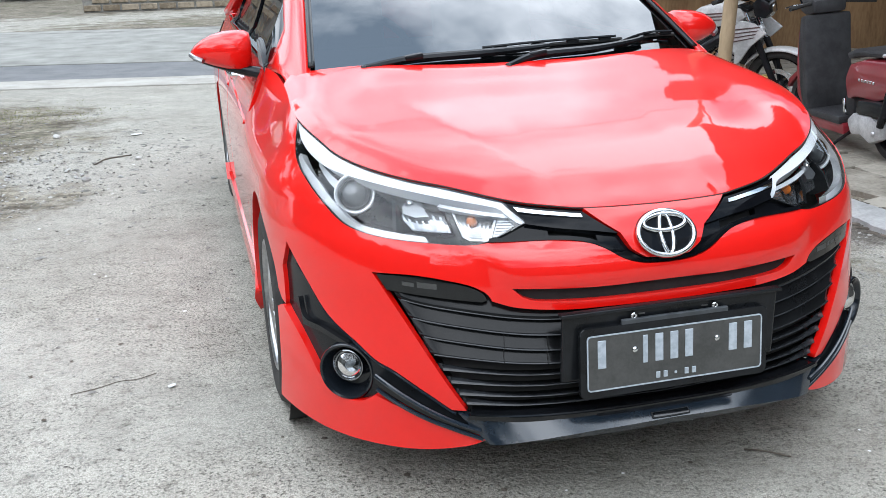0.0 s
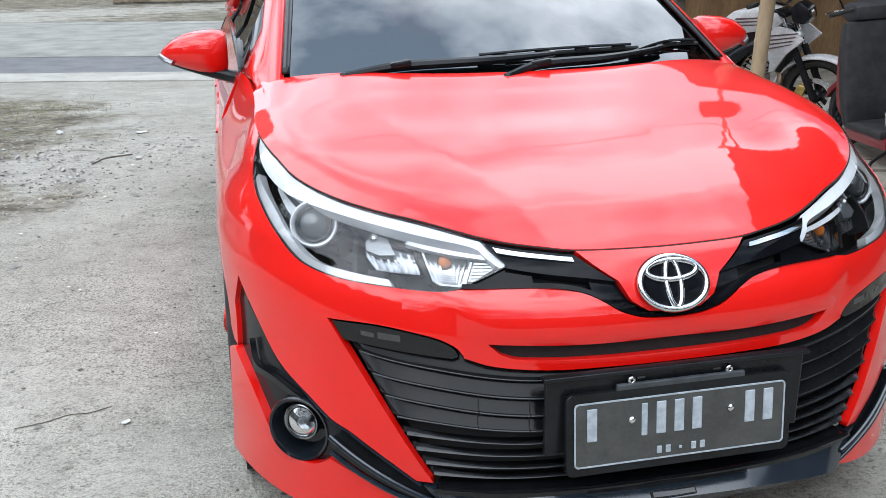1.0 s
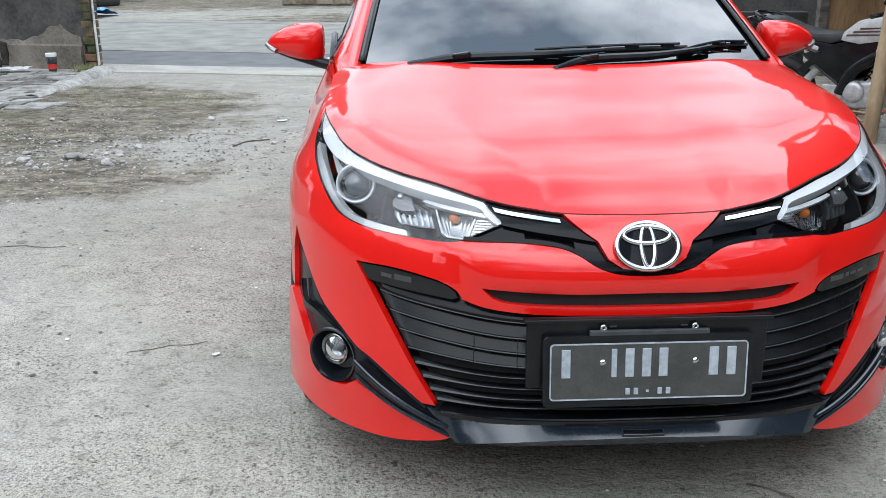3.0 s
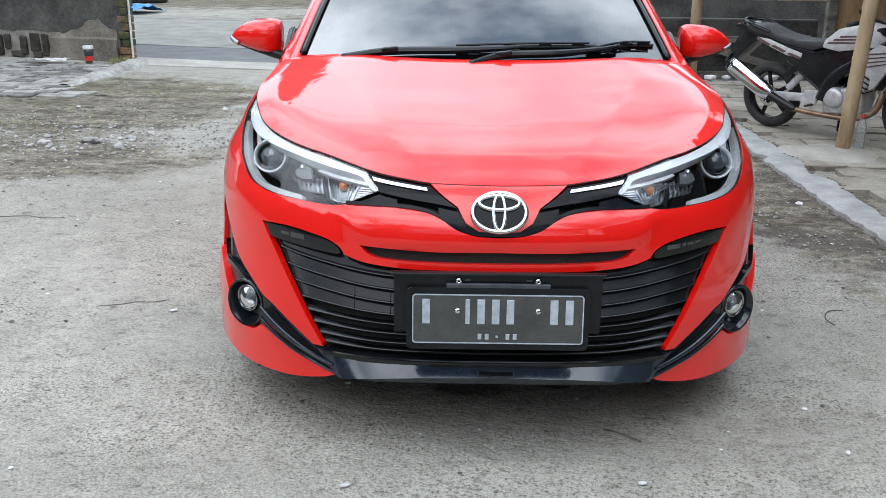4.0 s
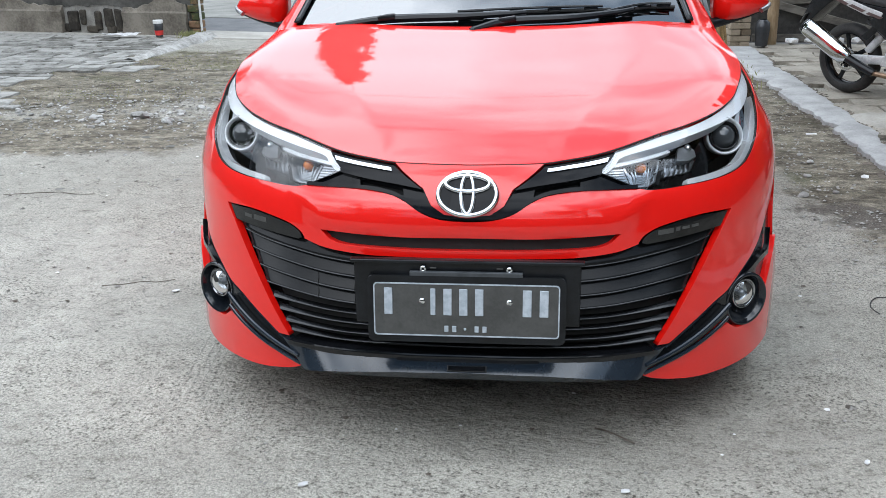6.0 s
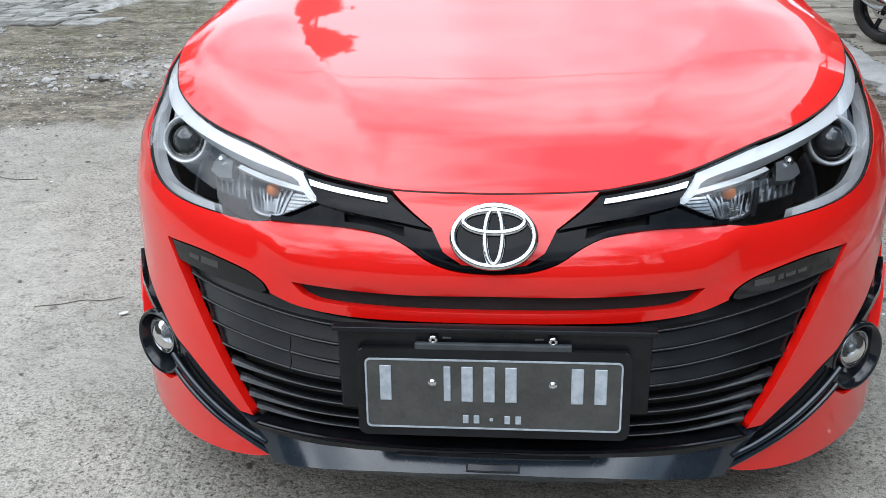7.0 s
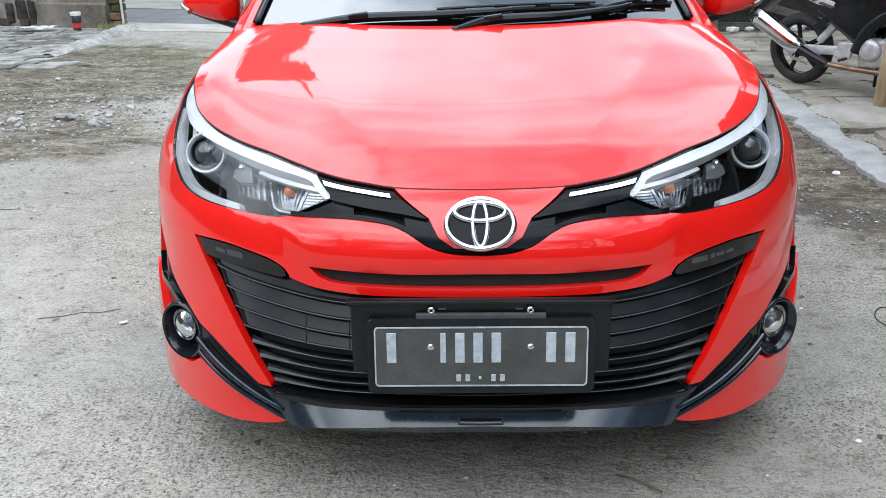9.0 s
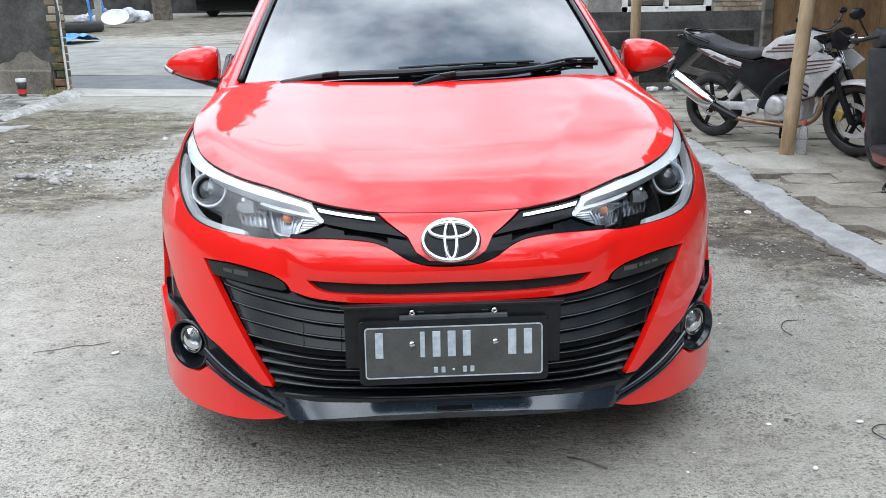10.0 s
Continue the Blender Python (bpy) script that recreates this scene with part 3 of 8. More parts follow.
skin("towing_slot", [both([(0.0, 0.257), (0.017, 0.257), (0.017, 0.248), (0.0, 0.248)])], slant, MATT_BLACK, chin, off=0.0085, flange=0.004, step=0.01)
skin("towing_tab", [both([(0.0, 0.256), (0.0155, 0.256), (0.0155, 0.249), (0.0, 0.249)])], slant, GLOSS_BLACK, chin, off=0.0100, flange=0.004, step=0.01)

for side in (-1, 1):
    # fender, from the bumper's seam to the door
    top = [tuple(q) for q in LIGHT_LOW if q[0] > 0.5 and q[1] > 0.6995] + [(s, brow(s)) for s in np.linspace(0.846, 1.20, 20)]
    door_seam = [(at_length(1.42, 0.955), 0.955), (at_length(1.425, 0.80), 0.80), (at_length(1.40, 0.60), 0.60), (at_length(1.36, 0.40), 0.40), (at_length(1.36, 0.24), 0.24)]
    fend = top + [(at_length(1.30, 0.953), 0.953)] + door_seam + arch_line(-14, 150, count=26) + SEAM[::-1]
    skin("front_fender", [fend], shell, RED, car, flange=0.025, side=side, step=0.028)
    liner = lathe([(ARCH + 0.005, -0.02), (ARCH + 0.005, -0.26), (0.02, -0.27)], 32, m=pose(0, WHEEL_Y, WHEEL_Z, 0, 90, 0))
    for v in liner.verts:
        v.co.x = side * (0.86 + v.co.x)
    part("wheel_well", liner, MATT_BLACK, car, soft=True)

    # fog lamp panel: dark trim with a round bezel
    trim = SPIKE_OUT + [tuple(q) for q in FOG_LOW[1:]] + [(0.290, 0.262), (0.306, 0.278)] + [tuple(q) for q in SPIKE_IN[::-1]][:-1]
    du = np.linalg.norm([float(a - b) for a, b in zip(shell(0.576, 0.338), shell(0.556, 0.338))]) / 0.02
    hole = [(0.566 + 0.066 * math.cos(a) / du, 0.338 + 0.066 * math.sin(a)) for a in np.linspace(0, math.tau, 28, endpoint=False)]
    fog_panel = skin("fog_lamp_panel", [trim, hole], shell, SATIN_BLACK, car, off=-0.012, flange=0.0, side=side, label="black fog lamp panel")
    band = curve([(0.488, 0.346), (0.440, 0.316), (0.380, 0.281), (0.320, 0.252), (0.280, 0.236)], 5) + curve([(0.268, 0.224), (0.320, 0.242), (0.380, 0.268), (0.440, 0.301), (0.488, 0.330)], 5)
    skin("trim_band", [band], shell, GLOSS_BLACK, fog_panel, off=0.010, flange=0.02, side=side, step=0.012, label="gloss black trim band")
    for bead, bead_r, out in ((curve([(0.488, 0.352), (0.440, 0.322), (0.380, 0.287), (0.320, 0.257), (0.276, 0.240)], 5), 0.0045, 0.012),
                              (curve([(0.484, 0.318), (0.440, 0.292), (0.380, 0.262), (0.320, 0.238), (0.272, 0.218)], 5), 0.004, 0.012),
                              (curve([(0.738, 0.566), (0.692, 0.528), (0.624, 0.462), (0.560, 0.424), (0.492, 0.380), (0.446, 0.358), (0.376, 0.312), (0.324, 0.272)], 5), 0.0035, -0.006)):
        line = []
        for u, v in bead:
            a = np.array([float(q) for q in shell(u, v)])
            n_ = np.cross(np.array(shell(u + 0.001, v)) - a, np.array(shell(u, v + 0.001)) - a)
            a = a + n_ / np.linalg.norm(n_) * out
            line.append((side * a[0], a[1], a[2]))
        part("trim_bead", tube(line, bead_r * 1.25, 8), LIP_SKY_BLACK, fog_panel, soft=True)
    upper_band = curve([(0.742, 0.556), (0.722, 0.470), (0.700, 0.436), (0.640, 0.432), (0.560, 0.412)], 5) + curve([(0.560, 0.402), (0.640, 0.418), (0.705, 0.418)], 4)
    skin("trim_edge", [upper_band[4:]], shell, GLOSS_BLACK, fog_panel, off=0.004, flange=0.014, side=side, step=0.012)
    cx, cy, cz = (float(v) for v in shell(0.566, 0.338))
    aim = Vector((0.56, -0.83, 0.05)).normalized()
    m = Matrix.Translation(Vector((cx, cy, cz)) - aim * 0.002) @ aim.to_track_quat("Z", "Y").to_matrix().to_4x4()
    bezel_bm = lathe([(0.072, -0.04), (0.074, 0.004), (0.070, 0.010), (0.065, 0.008), (0.058, -0.010), (0.048, -0.036), (0.0005, -0.045)], 36, m=m)
    low = lathe([(0.0005, -0.004), (0.025, -0.003), (0.036, -0.010), (0.042, -0.022), (0.043, -0.045)][::-1], 28, m=m @ pose(0, 0.016, -0.006) @ Matrix.Diagonal((0.86, 0.86, 0.86, 1)))
    for bm in (bezel_bm, low):
        if side < 0:
            for v in bm.verts:
                v.co.x *= -1
            bmesh.ops.reverse_faces(bm, faces=bm.faces)
    fog = part("fog_lamp", bezel_bm, BEZEL_BLACK, car, "round fog lamp in a gloss black bezel", soft=True)
    mf = Matrix.Diagonal((side, 1, 1, 1)) @ m @ pose(0, 0.014, 0)
    flip = side < 0

    def round_part(name, profile, seg, mat, label=""):
        bm = lathe(profile, seg, m=mf)
        if flip:
            bmesh.ops.reverse_faces(bm, faces=bm.faces)
        return part(name, bm, mat, fog, label, soft=True)

    round_part("fog_reflector", [(0.0005, -0.030), (0.018, -0.027), (0.030, -0.018), (0.036, -0.004)], 24, BOWL)
    round_part("fog_ring", [(0.036, -0.006), (0.0385, 0.000), (0.0405, -0.001), (0.042, -0.012)], 28, BOWL)
    round_part("fog_bulb", [(0.0005, 0.000), (0.008, -0.003), (0.012, -0.012), (0.012, -0.024)], 16, FOG_GLASS)
    round_part("fog_lens", [(0.0005, 0.014), (0.014, 0.012), (0.027, 0.005), (0.036, -0.005)], 28, FOG_LENS, "clear fog lamp lens")

    # red body kit skirt
    skirt_low = curve([(0.262, 0.216), (0.300, 0.196), (0.380, 0.177), (0.460, 0.169), (0.600, 0.163), (0.740, 0.165)], 4) + [(u, v) for u, v in arch_line(204, 160, count=9)]
    skirt = [(0.800, 0.436)] + [tuple(q) for q in FOG_LOW] + [tuple(q) for q in skirt_low[1:]]
    skin("bumper_skirt", [skirt], kit, RED, car, off=0.008, flange=0.045, side=side, label="red body kit skirt")

    # headlamp
    outer = [tuple(q) for q in LIGHT_LOW] + brow_line(0.850, 0.222, 0.003, 40)
    lamp = skin("headlamp", [outer], shell, LAMP_DARK, car, off=-0.125, flange=0.0, side=side, label="clear headlamp with projector and white light guide")
    guide_top = brow_line(0.846, 0.224, 0.004, 40)
    guide_low = curve([(0.182, 0.724), (0.198, 0.722), (0.218, 0.739), (0.238, 0.7540), (0.320, 0.7670), (0.41, 0.7790), (0.49, 0.7880), (0.56, 0.7950), (0.63, 0.8020), (0.684, 0.8110), (0.738, 0.8250), (0.785, 0.8410), (0.820, 0.8580), (0.842, 0.8770)], 3)
    guide = skin("light_guide", [guide_top + [tuple(q) for q in guide_low]], shell, WHITE_GUIDE, lamp, off=-0.006, flange=0.03, side=side, step=0.012, label="white daytime light guide")
    low_a = [(u - 0.001, v + 0.0022) for u, v in LIGHT_LOW if 0.362 < u < 0.815]
    low_b = curve([(0.800, 0.8220), (0.760, 0.8060), (0.700, 0.7860), (0.655, 0.7680), (0.614, 0.7470), (0.584, 0.7300), (0.556, 0.7140), (0.520, 0.7030), (0.450, 0.6970), (0.376, 0.6930)], 5)
    skin("lower_guide", [[tuple(q) for q in low_a] + [tuple(q) for q in low_b]], shell, PALE_SILVER, lamp, off=-0.008, flange=0.02, side=side, step=0.012, label="silver lower lamp band")
    skin("indicator_guide", [[(0.205, 0.7335), (0.216, 0.7440), (0.300, 0.7560), (0.345, 0.7625), (0.350, 0.7580), (0.300, 0.7490), (0.216, 0.7365)]], shell, PALE_SILVER, lamp, off=-0.013, flange=0.012, side=side, step=0.012)
    tip = [(0.204, 0.7250), (0.214, 0.7345), (0.234, 0.7380), (0.246, 0.7010), (0.236, 0.7010)]
    crystal = skin("tip_crystal", [tip], shell, DULL_SILVER, lamp, off=-0.024, flange=0.0, side=side, step=0.012)
    for k in range(5):
        z0 = 0.707 + 0.0062 * k
        s0 = 0.2335 - (z0 - 0.701) * 1.1
        skin("crystal_rib", [[(s0, z0), (0.243 - (z0 - 0.701) * 0.25, z0 - 0.001), (0.243 - (z0 - 0.701) * 0.25, z0 + 0.0026), (s0 - 0.001, z0 + 0.003)]], shell, RIB_GLASS, crystal, off=-0.020, flange=0.004, side=side, step=0.012)
    # indicator chamber: a chrome bowl with fine ribs round an amber bulb
    bowl_line = [(0.240, 0.7400), (0.318, 0.7515), (0.300, 0.7010), (0.288, 0.6955), (0.262, 0.6945), (0.252, 0.6990)]
    bowl = skin("indicator_bowl", [bowl_line], shell, BOWL, lamp, off=-0.052, flange=0.0, side=side, step=0.012, label="chrome indicator bowl")
    bowl_rim = [(0.236, 0.7395), (0.322, 0.7525), (0.303, 0.6985), (0.290, 0.6925), (0.259, 0.6915), (0.248, 0.6980)]
    skin("bowl_wall", [bowl_rim, bowl_line[::-1]], shell, BOWL, bowl, off=-0.022, flange=0.030, side=side, step=0.012)
    for k in range(8):
        f = (k + 0.5) / 8
        u0, l0 = 0.244 + 0.070 * f, 0.257 + 0.040 * f
        if 0.35 < f < 0.62:
            continue
        skin("indicator_rib", [[(l0, 0.7000), (l0 + 0.0022, 0.7003), (u0 + 0.0026, 0.7395 + 0.009 * f), (u0, 0.7395 + 0.009 * f)]], shell, RIB_GLASS, bowl, off=-0.040, flange=0.006, side=side, step=0.012)
    for k in range(5):
        z0 = 0.7015 + 0.0036 * k
        skin("indicator_tooth", [[(0.266, z0), (0.290, z0 + 0.0008), (0.290, z0 + 0.0024), (0.266, z0 + 0.0016)]], shell, RIB_GLASS, bowl, off=-0.036, flange=0.004, side=side, step=0.012)
    part("indicator_bulb", ball(0.0135, (side * 0.4190, 0.220, 0.7130), size=(1.05, 0.8, 1.0), u=16, v=10), AMBER, lamp, "amber indicator bulb", soft=True)
    skin("chamber_wall", [[(0.304, 0.694), (0.312, 0.693), (0.336, 0.758), (0.327, 0.756)]], shell, SATIN_BLACK, lamp, off=-0.024, flange=0.05, side=side, step=0.012)
    # main chamber: a bright scoop with fanned ribs under a domed hood
    fan_line = [(0.330, 0.7130), (0.418, 0.7110), (0.436, 0.7400), (0.440, 0.7600), (0.428, 0.7770), (0.392, 0.7750), (0.340, 0.7660)]
    fan = skin("reflector", [fan_line], shell, BOWL, lamp, off=-0.056, flange=0.014, side=side, step=0.012, label="ribbed chrome reflector")
    for k in range(6):
        f = (k + 0.35) / 6
        a0, b0 = 0.331 + 0.086 * f, 0.341 + 0.094 * f
        top = 0.758 + 0.010 * f - 0.012 * max(0.0, f - 0.7) / 0.3
        skin("reflector_rib", [[(a0, 0.7140), (a0 + 0.0042, 0.7138), (b0 + 0.0050, top), (b0, top)]], shell, RIB_GLASS, fan, off=-0.046, flange=0.010, side=side, step=0.012)
    dome = [(0.372, 0.7490), (0.404, 0.7440), (0.432, 0.7520), (0.434, 0.7650), (0.424, 0.7765), (0.388, 0.7735)]
    skin("reflector_hood", [dome], shell, DULL_SILVER, fan, off=-0.036, flange=0.016, side=side, step=0.010)
    part("main_bulb", ball(0.010, (side * 0.545, 0.318, 0.741), size=(1, 1.2, 1), u=14, v=8), SILVER, fan, "silver-capped bulb", soft=True)
    skin("chamber_wall", [[(0.444, 0.696), (0.452, 0.696), (0.458, 0.774), (0.448, 0.772)]], shell, SATIN_BLACK, lamp, off=-0.026, flange=0.05, side=side, step=0.012)
    # projector: dark lens in a black sleeve inside a broad chrome ring
    mp_ = Matrix.Translation((side * 0.656, 0.430, 0.749)) @ Vector((side * 0.14, -0.90, 0.36)).to_track_quat("Z", "Y").to_matrix().to_4x4() @ Matrix.Diagonal((0.96, 0.96, 0.96, 1))
    ring = part("projector_ring", lathe([(0.050, -0.030), (0.0535, -0.004), (0.0530, 0.004), (0.0500, 0.007), (0.0440, 0.001), (0.0405, -0.008), (0.0395, -0.02)], 44, m=mp_), PALE_SILVER, lamp, "chrome projector ring", soft=True)
    part("projector_sleeve", lathe([(0.0405, -0.010), (0.0410, 0.004), (0.0390, 0.007), (0.0340, 0.002), (0.0320, -0.006)], 36, m=mp_), GLOSS_BLACK, ring, soft=True)
    part("projector_lens", lathe([(0.034, -0.012), (0.033, -0.002), (0.027, 0.007), (0.014, 0.0125), (0.0005, 0.014)], 32, m=mp_), PROJECTOR, ring, "glass projector lens", soft=True)
    # chrome hoop that runs from the ring up to the light guide
    skin("projector_hoop", [[(0.600, 0.7860), (0.660, 0.8000), (0.730, 0.8190), (0.722, 0.8090), (0.660, 0.7860), (0.630, 0.7760)]], shell, PALE_SILVER, lamp, off=-0.030, flange=0.02, side=side, step=0.012)
    glass = skin("lamp_lens", [outer], shell, LENS, lamp, off=-0.001, flange=0.0, side=side, label="clear polycarbonate lens")
    glass.visible_shadow = False
    edge = [tuple(q) for q in LIGHT_LOW] + [(u - 0.0015 * (u > 0.55), v + 0.0020) for u, v in LIGHT_LOW[::-1]]
    skin("lamp_edge", [edge[:]], shell, SATIN_BLACK, lamp, off=-0.002, flange=0.05, side=side, step=0.02)


def hood_fn(x, y):
    return x, y, bonnet(x, y)


rear_edge = [(0.716, 1.148), (0.60, 1.105), (0.45, 1.068), (0.25, 1.043), (0.0, 1.035)]
edge = [(float(shell(s, z)[0]), float(shell(s, z)[1])) for s, z in brow_line(0.0, 1.20, 0, 66)]
edge = [(x, y) for x, y in edge if y < 1.12]
skin("bonnet", [both([tuple(q) for q in edge] + [tuple(q) for q in curve(rear_edge, 4)])], hood_fn, RED, car, off=0.001, flange=0.007, step=0.024, scale=(1, 1), label="glossy red bonnet")


gap_line = []
for u in np.linspace(-0.86, 0.86, 120):
    x, y, z = (float(q) for q in shell(u, brow(abs(u)) - 0.0012))
    gap_line.append((x, y - 0.0010, z))
part("bonnet_gap", tube(gap_line, 0.0016, 6), MATT_BLACK, car, "dark gap round the bonnet", soft=True)


# badge: a plain chrome oval ring with two inner ovals
def oval_ring(rx, rz, cx, cz, r, squash=0.6, n=48):
    pts = []
    for k in range(n):
        a = k * math.tau / n
        x, z = cx + rx * math.cos(a), cz + rz * math.sin(a)
        s = math.copysign(abs(x) / 0.86, x)
        pts.append((x, BADGE_Y(z) + 0.06 * x * x * 2, z))
    return tube(pts, r, 10, closed=True, up=(0, 1, 0))


def BADGE_Y(z):
    return float(smooth(z, NOSE_Z, NOSE_Y)) * 0.55 + 0.45 * (0.088 + (z - 0.686) * 0.55) - 0.022


bw = bmesh.new()
n = 48
vs = [bw.verts.new((0.0715 * math.cos(k * math.tau / n), BADGE_Y(0.686 + 0.046 * math.sin(k * math.tau / n)) + 0.002, 0.686 + 0.046 * math.sin(k * math.tau / n))) for k in range(n)]
vb = [bw.verts.new(v.co + Vector((0, 0.02, 0))) for v in vs]
bw.faces.new(vs)
for k in range(n):
    bw.faces.new((vs[k], vb[k], vb[(k + 1) % n], vs[(k + 1) % n]))
bmesh.ops.recalc_face_normals(bw, faces=bw.faces)
badge = part("badge", bw, WING_BLACK, car, "black oval badge with a plain chrome ring")
part("badge_ring", oval_ring(0.0695, 0.0450, 0, 0.686, 0.0066), CHROME, badge, soft=True)
part("badge_upright_oval", oval_ring(0.0150, 0.0415, 0, 0.686, 0.0056), CHROME, badge, soft=True)
part("badge_cross_oval", oval_ring(0.0525, 0.0165, 0, 0.7085, 0.0062), CHROME, badge, soft=True)

# number plate: dark plate in a frame, its characters as plain bars
TILT_P = 6
pm = pose(0, -0.006, 0.4185, -TILT_P, 0, 0)


def plate_part(name, bm, mat, parent, label=""):
    bmesh.ops.transform(bm, matrix=pm, verts=bm.verts)
    return part(name, bm, mat, parent, label)


bracket = part("plate_bracket", box(0.545, 0.016, 0.165, (0.0, 0.022, 0.452), 0.004), SATIN_BLACK, car, "black number plate bracket")
part("bracket_top", box(0.56, 0.022, 0.008, (0.0, 0.016, 0.534), 0.002), SATIN_BLACK, bracket)
for sx in (-1, 1):
    part("bracket_slot", box(0.016, 0.004, 0.004, (sx * 0.080, 0.0135, 0.517), 0.001, 1), PLATE_GREY, bracket)
    part("bracket_bolt", lathe([(0.0085, 0.0), (0.0085, 0.004), (0.006, 0.006), (0.003, 0.006), (0.003, 0.003)], 14, m=pose(sx * 0.103, 0.009, 0.517, 90, 0, 0)), CHROME, bracket, soft=True)
part("bracket_bar", box(0.27, 0.010, 0.018, (0.0, 0.004, 0.503), 0.002), BRACKET_GREY, bracket)


def rounded(w, h, r, n=5):
    out = []
    for cx, cy, a0 in ((w / 2 - r, h / 2 - r, 0), (-w / 2 + r, h / 2 - r, 90), (-w / 2 + r, -h / 2 + r, 180), (w / 2 - r, -h / 2 + r, 270)):
        out += [(cx + r * math.cos(radians(a0 + 90 * k / n)), cy + r * math.sin(radians(a0 + 90 * k / n))) for k in range(n + 1)]
    return out


stand = pose(0, 0, 0, 90, 0, 0)
plate_back = slab(rounded(0.476, 0.166, 0.013), -0.008, 0.004, m=stand)
bmesh.ops.bevel(plate_back, geom=list(plate_back.edges), offset=0.0015, segments=1, affect="EDGES")
plate = plate_part("number_plate", plate_back, SATIN_BLACK, car, "dark grey number plate with light bars in a black frame")
plate_part("plate_face", slab(rounded(0.440, 0.130, 0.007), 0.004, 0.006, m=stand), PLATE_GREY, plate)
ring_out, ring_in = rounded(0.446, 0.132, 0.009), rounded(0.440, 0.126, 0.007)
rb = bmesh.new()
ro = [rb.verts.new(stand @ Vector((x, y, 0.0072))) for x, y in ring_out]
ri = [rb.verts.new(stand @ Vector((x, y, 0.0072))) for x, y in ring_in]
for k in range(len(ro)):
    rb.faces.new((ro[k], ro[(k + 1) % len(ro)], ri[(k + 1) % len(ro)], ri[k]))
made = bmesh.ops.extrude_face_region(rb, geom=list(rb.faces))
bmesh.ops.translate(rb, vec=(0, 0.002, 0), verts=[v for v in made["geom"] if isinstance(v, bmesh.types.BMVert)])
bmesh.ops.recalc_face_normals(rb, faces=rb.faces)
plate_part("plate_border", rb, PLATE_INK, plate, "pale raised border line")
for x, w in ((-0.187, 0.020), (-0.079, 0.012), (-0.044, 0.020), (-0.006, 0.020), (0.032, 0.020), (0.146, 0.021), (0.186, 0.021)):
    plate_part("plate_bar", box(w, 0.003, 0.066, (x, -0.0068, 0.020), 0.001, 1), PLATE_INK, plate)
for x in (-0.047, -0.028, 0.026, 0.045):
    plate_part("plate_small_bar", box(0.010, 0.003, 0.015, (x, -0.0068, -0.047), 0.0008, 1), PLATE_INK, plate)
plate_part("plate_dot", box(0.006, 0.003, 0.006, (-0.002, -0.0068, -0.047), 0.001, 1), PLATE_INK, plate)
for x in (-0.105, 0.104):
    plate_part("plate_bolt", lathe([(0.0075, 0.0), (0.0072, 0.003), (0.004, 0.0055), (0.0005, 0.006)], 14, m=pose(x, -0.006, 0.022, 90, 0, 0)), CHROME, plate)


# ---- cabin ----
def screen(x, v):
    """Windscreen: v from the cowl to the roof."""
    r = (np.abs(x) / 0.66) ** 2
    return x, 1.055 + 0.085 * r + 0.93 * v - 0.02 * r * v, 0.958 + 0.020 * r + 0.485 * v - 0.055 * v * v - 0.02 * r * v


def roof_z(x, y):
    return 1.388 + 0.085 * np.sin(np.clip((y - 1.75) / 2.0, 0, 1) * np.pi * 0.86 + 0.25) - 0.055 * (np.abs(x) / 0.58) ** 2.4


def cabin_side(y, t):
    """Side of the greenhouse: t from the waist to the roof rail."""
    return 0.770 - 0.030 * (1 - np.exp(-np.maximum(t, 0.0) / 0.05)) - 0.167 * np.maximum(t, 0.0) + 0 * y, y, 0.955 + 0.435 * np.asarray(t, float) + 0 * y


pane = [(0.0, -0.02), (0.30, -0.022), (0.55, -0.025), (0.660, -0.025), (0.600, 0.50), (0.545, 0.93), (0.30, 0.965), (0.0, 0.975)]
ws = skin("windscreen", [both(pane)], screen, TINTED, car, off=0.004, flange=0.0, step=0.05, scale=(1, 1), label="dark tinted windscreen mirroring a cloudy sky")
ws.visible_shadow = False
inner = [(0.0, -0.005), (0.30, -0.006), (0.54, -0.006), (0.644, -0.004), (0.586, 0.50), (0.532, 0.90), (0.30, 0.925), (0.0, 0.935)]
skin("windscreen_border", [both(pane), both(inner)], screen, GLOSS_BLACK, car, off=-0.002, flange=0.004, step=0.03, scale=(1, 1))
cowl_half = [(0.0, 1.02), (0.30, 1.03), (0.60, 1.09), (0.69, 1.14), (0.66, 1.165), (0.40, 1.105), (0.0, 1.085)]
skin("cowl", [both([(x, y) for x, y in cowl_half])], lambda x, y: (x, y, bonnet(x, np.minimum(y, 1.06)) - 0.022), SATIN_BLACK, car, flange=0.03, step=0.04, scale=(1, 1), label="black plastic cowl below the windscreen")


def ribbon(name, a, b, material, parent, thick=0.02, label="", bow=(0, 0, 0)):
    """A curved strip between two lines of points."""
    a, b = [np.array(q, float) for q in curve(a, 5)], [np.array(q, float) for q in curve(b, 5)]
    n = len(a)
    bow = np.array(bow, float)
    V = []
    for p, q in zip(a, b):
        V += [p, p * 0.5 + q * 0.5 + bow, q]
    F = [(3 * i + k, 3 * i + k + 1, 3 * i + k + 4, 3 * i + k + 3) for i in range(n - 1) for k in (0, 1)]
    ob = mesh_part(name, V, F, material, parent, label)
    mod = ob.modifiers.new("thick", "SOLIDIFY")
    mod.thickness, mod.offset = thick, 0
    return ob


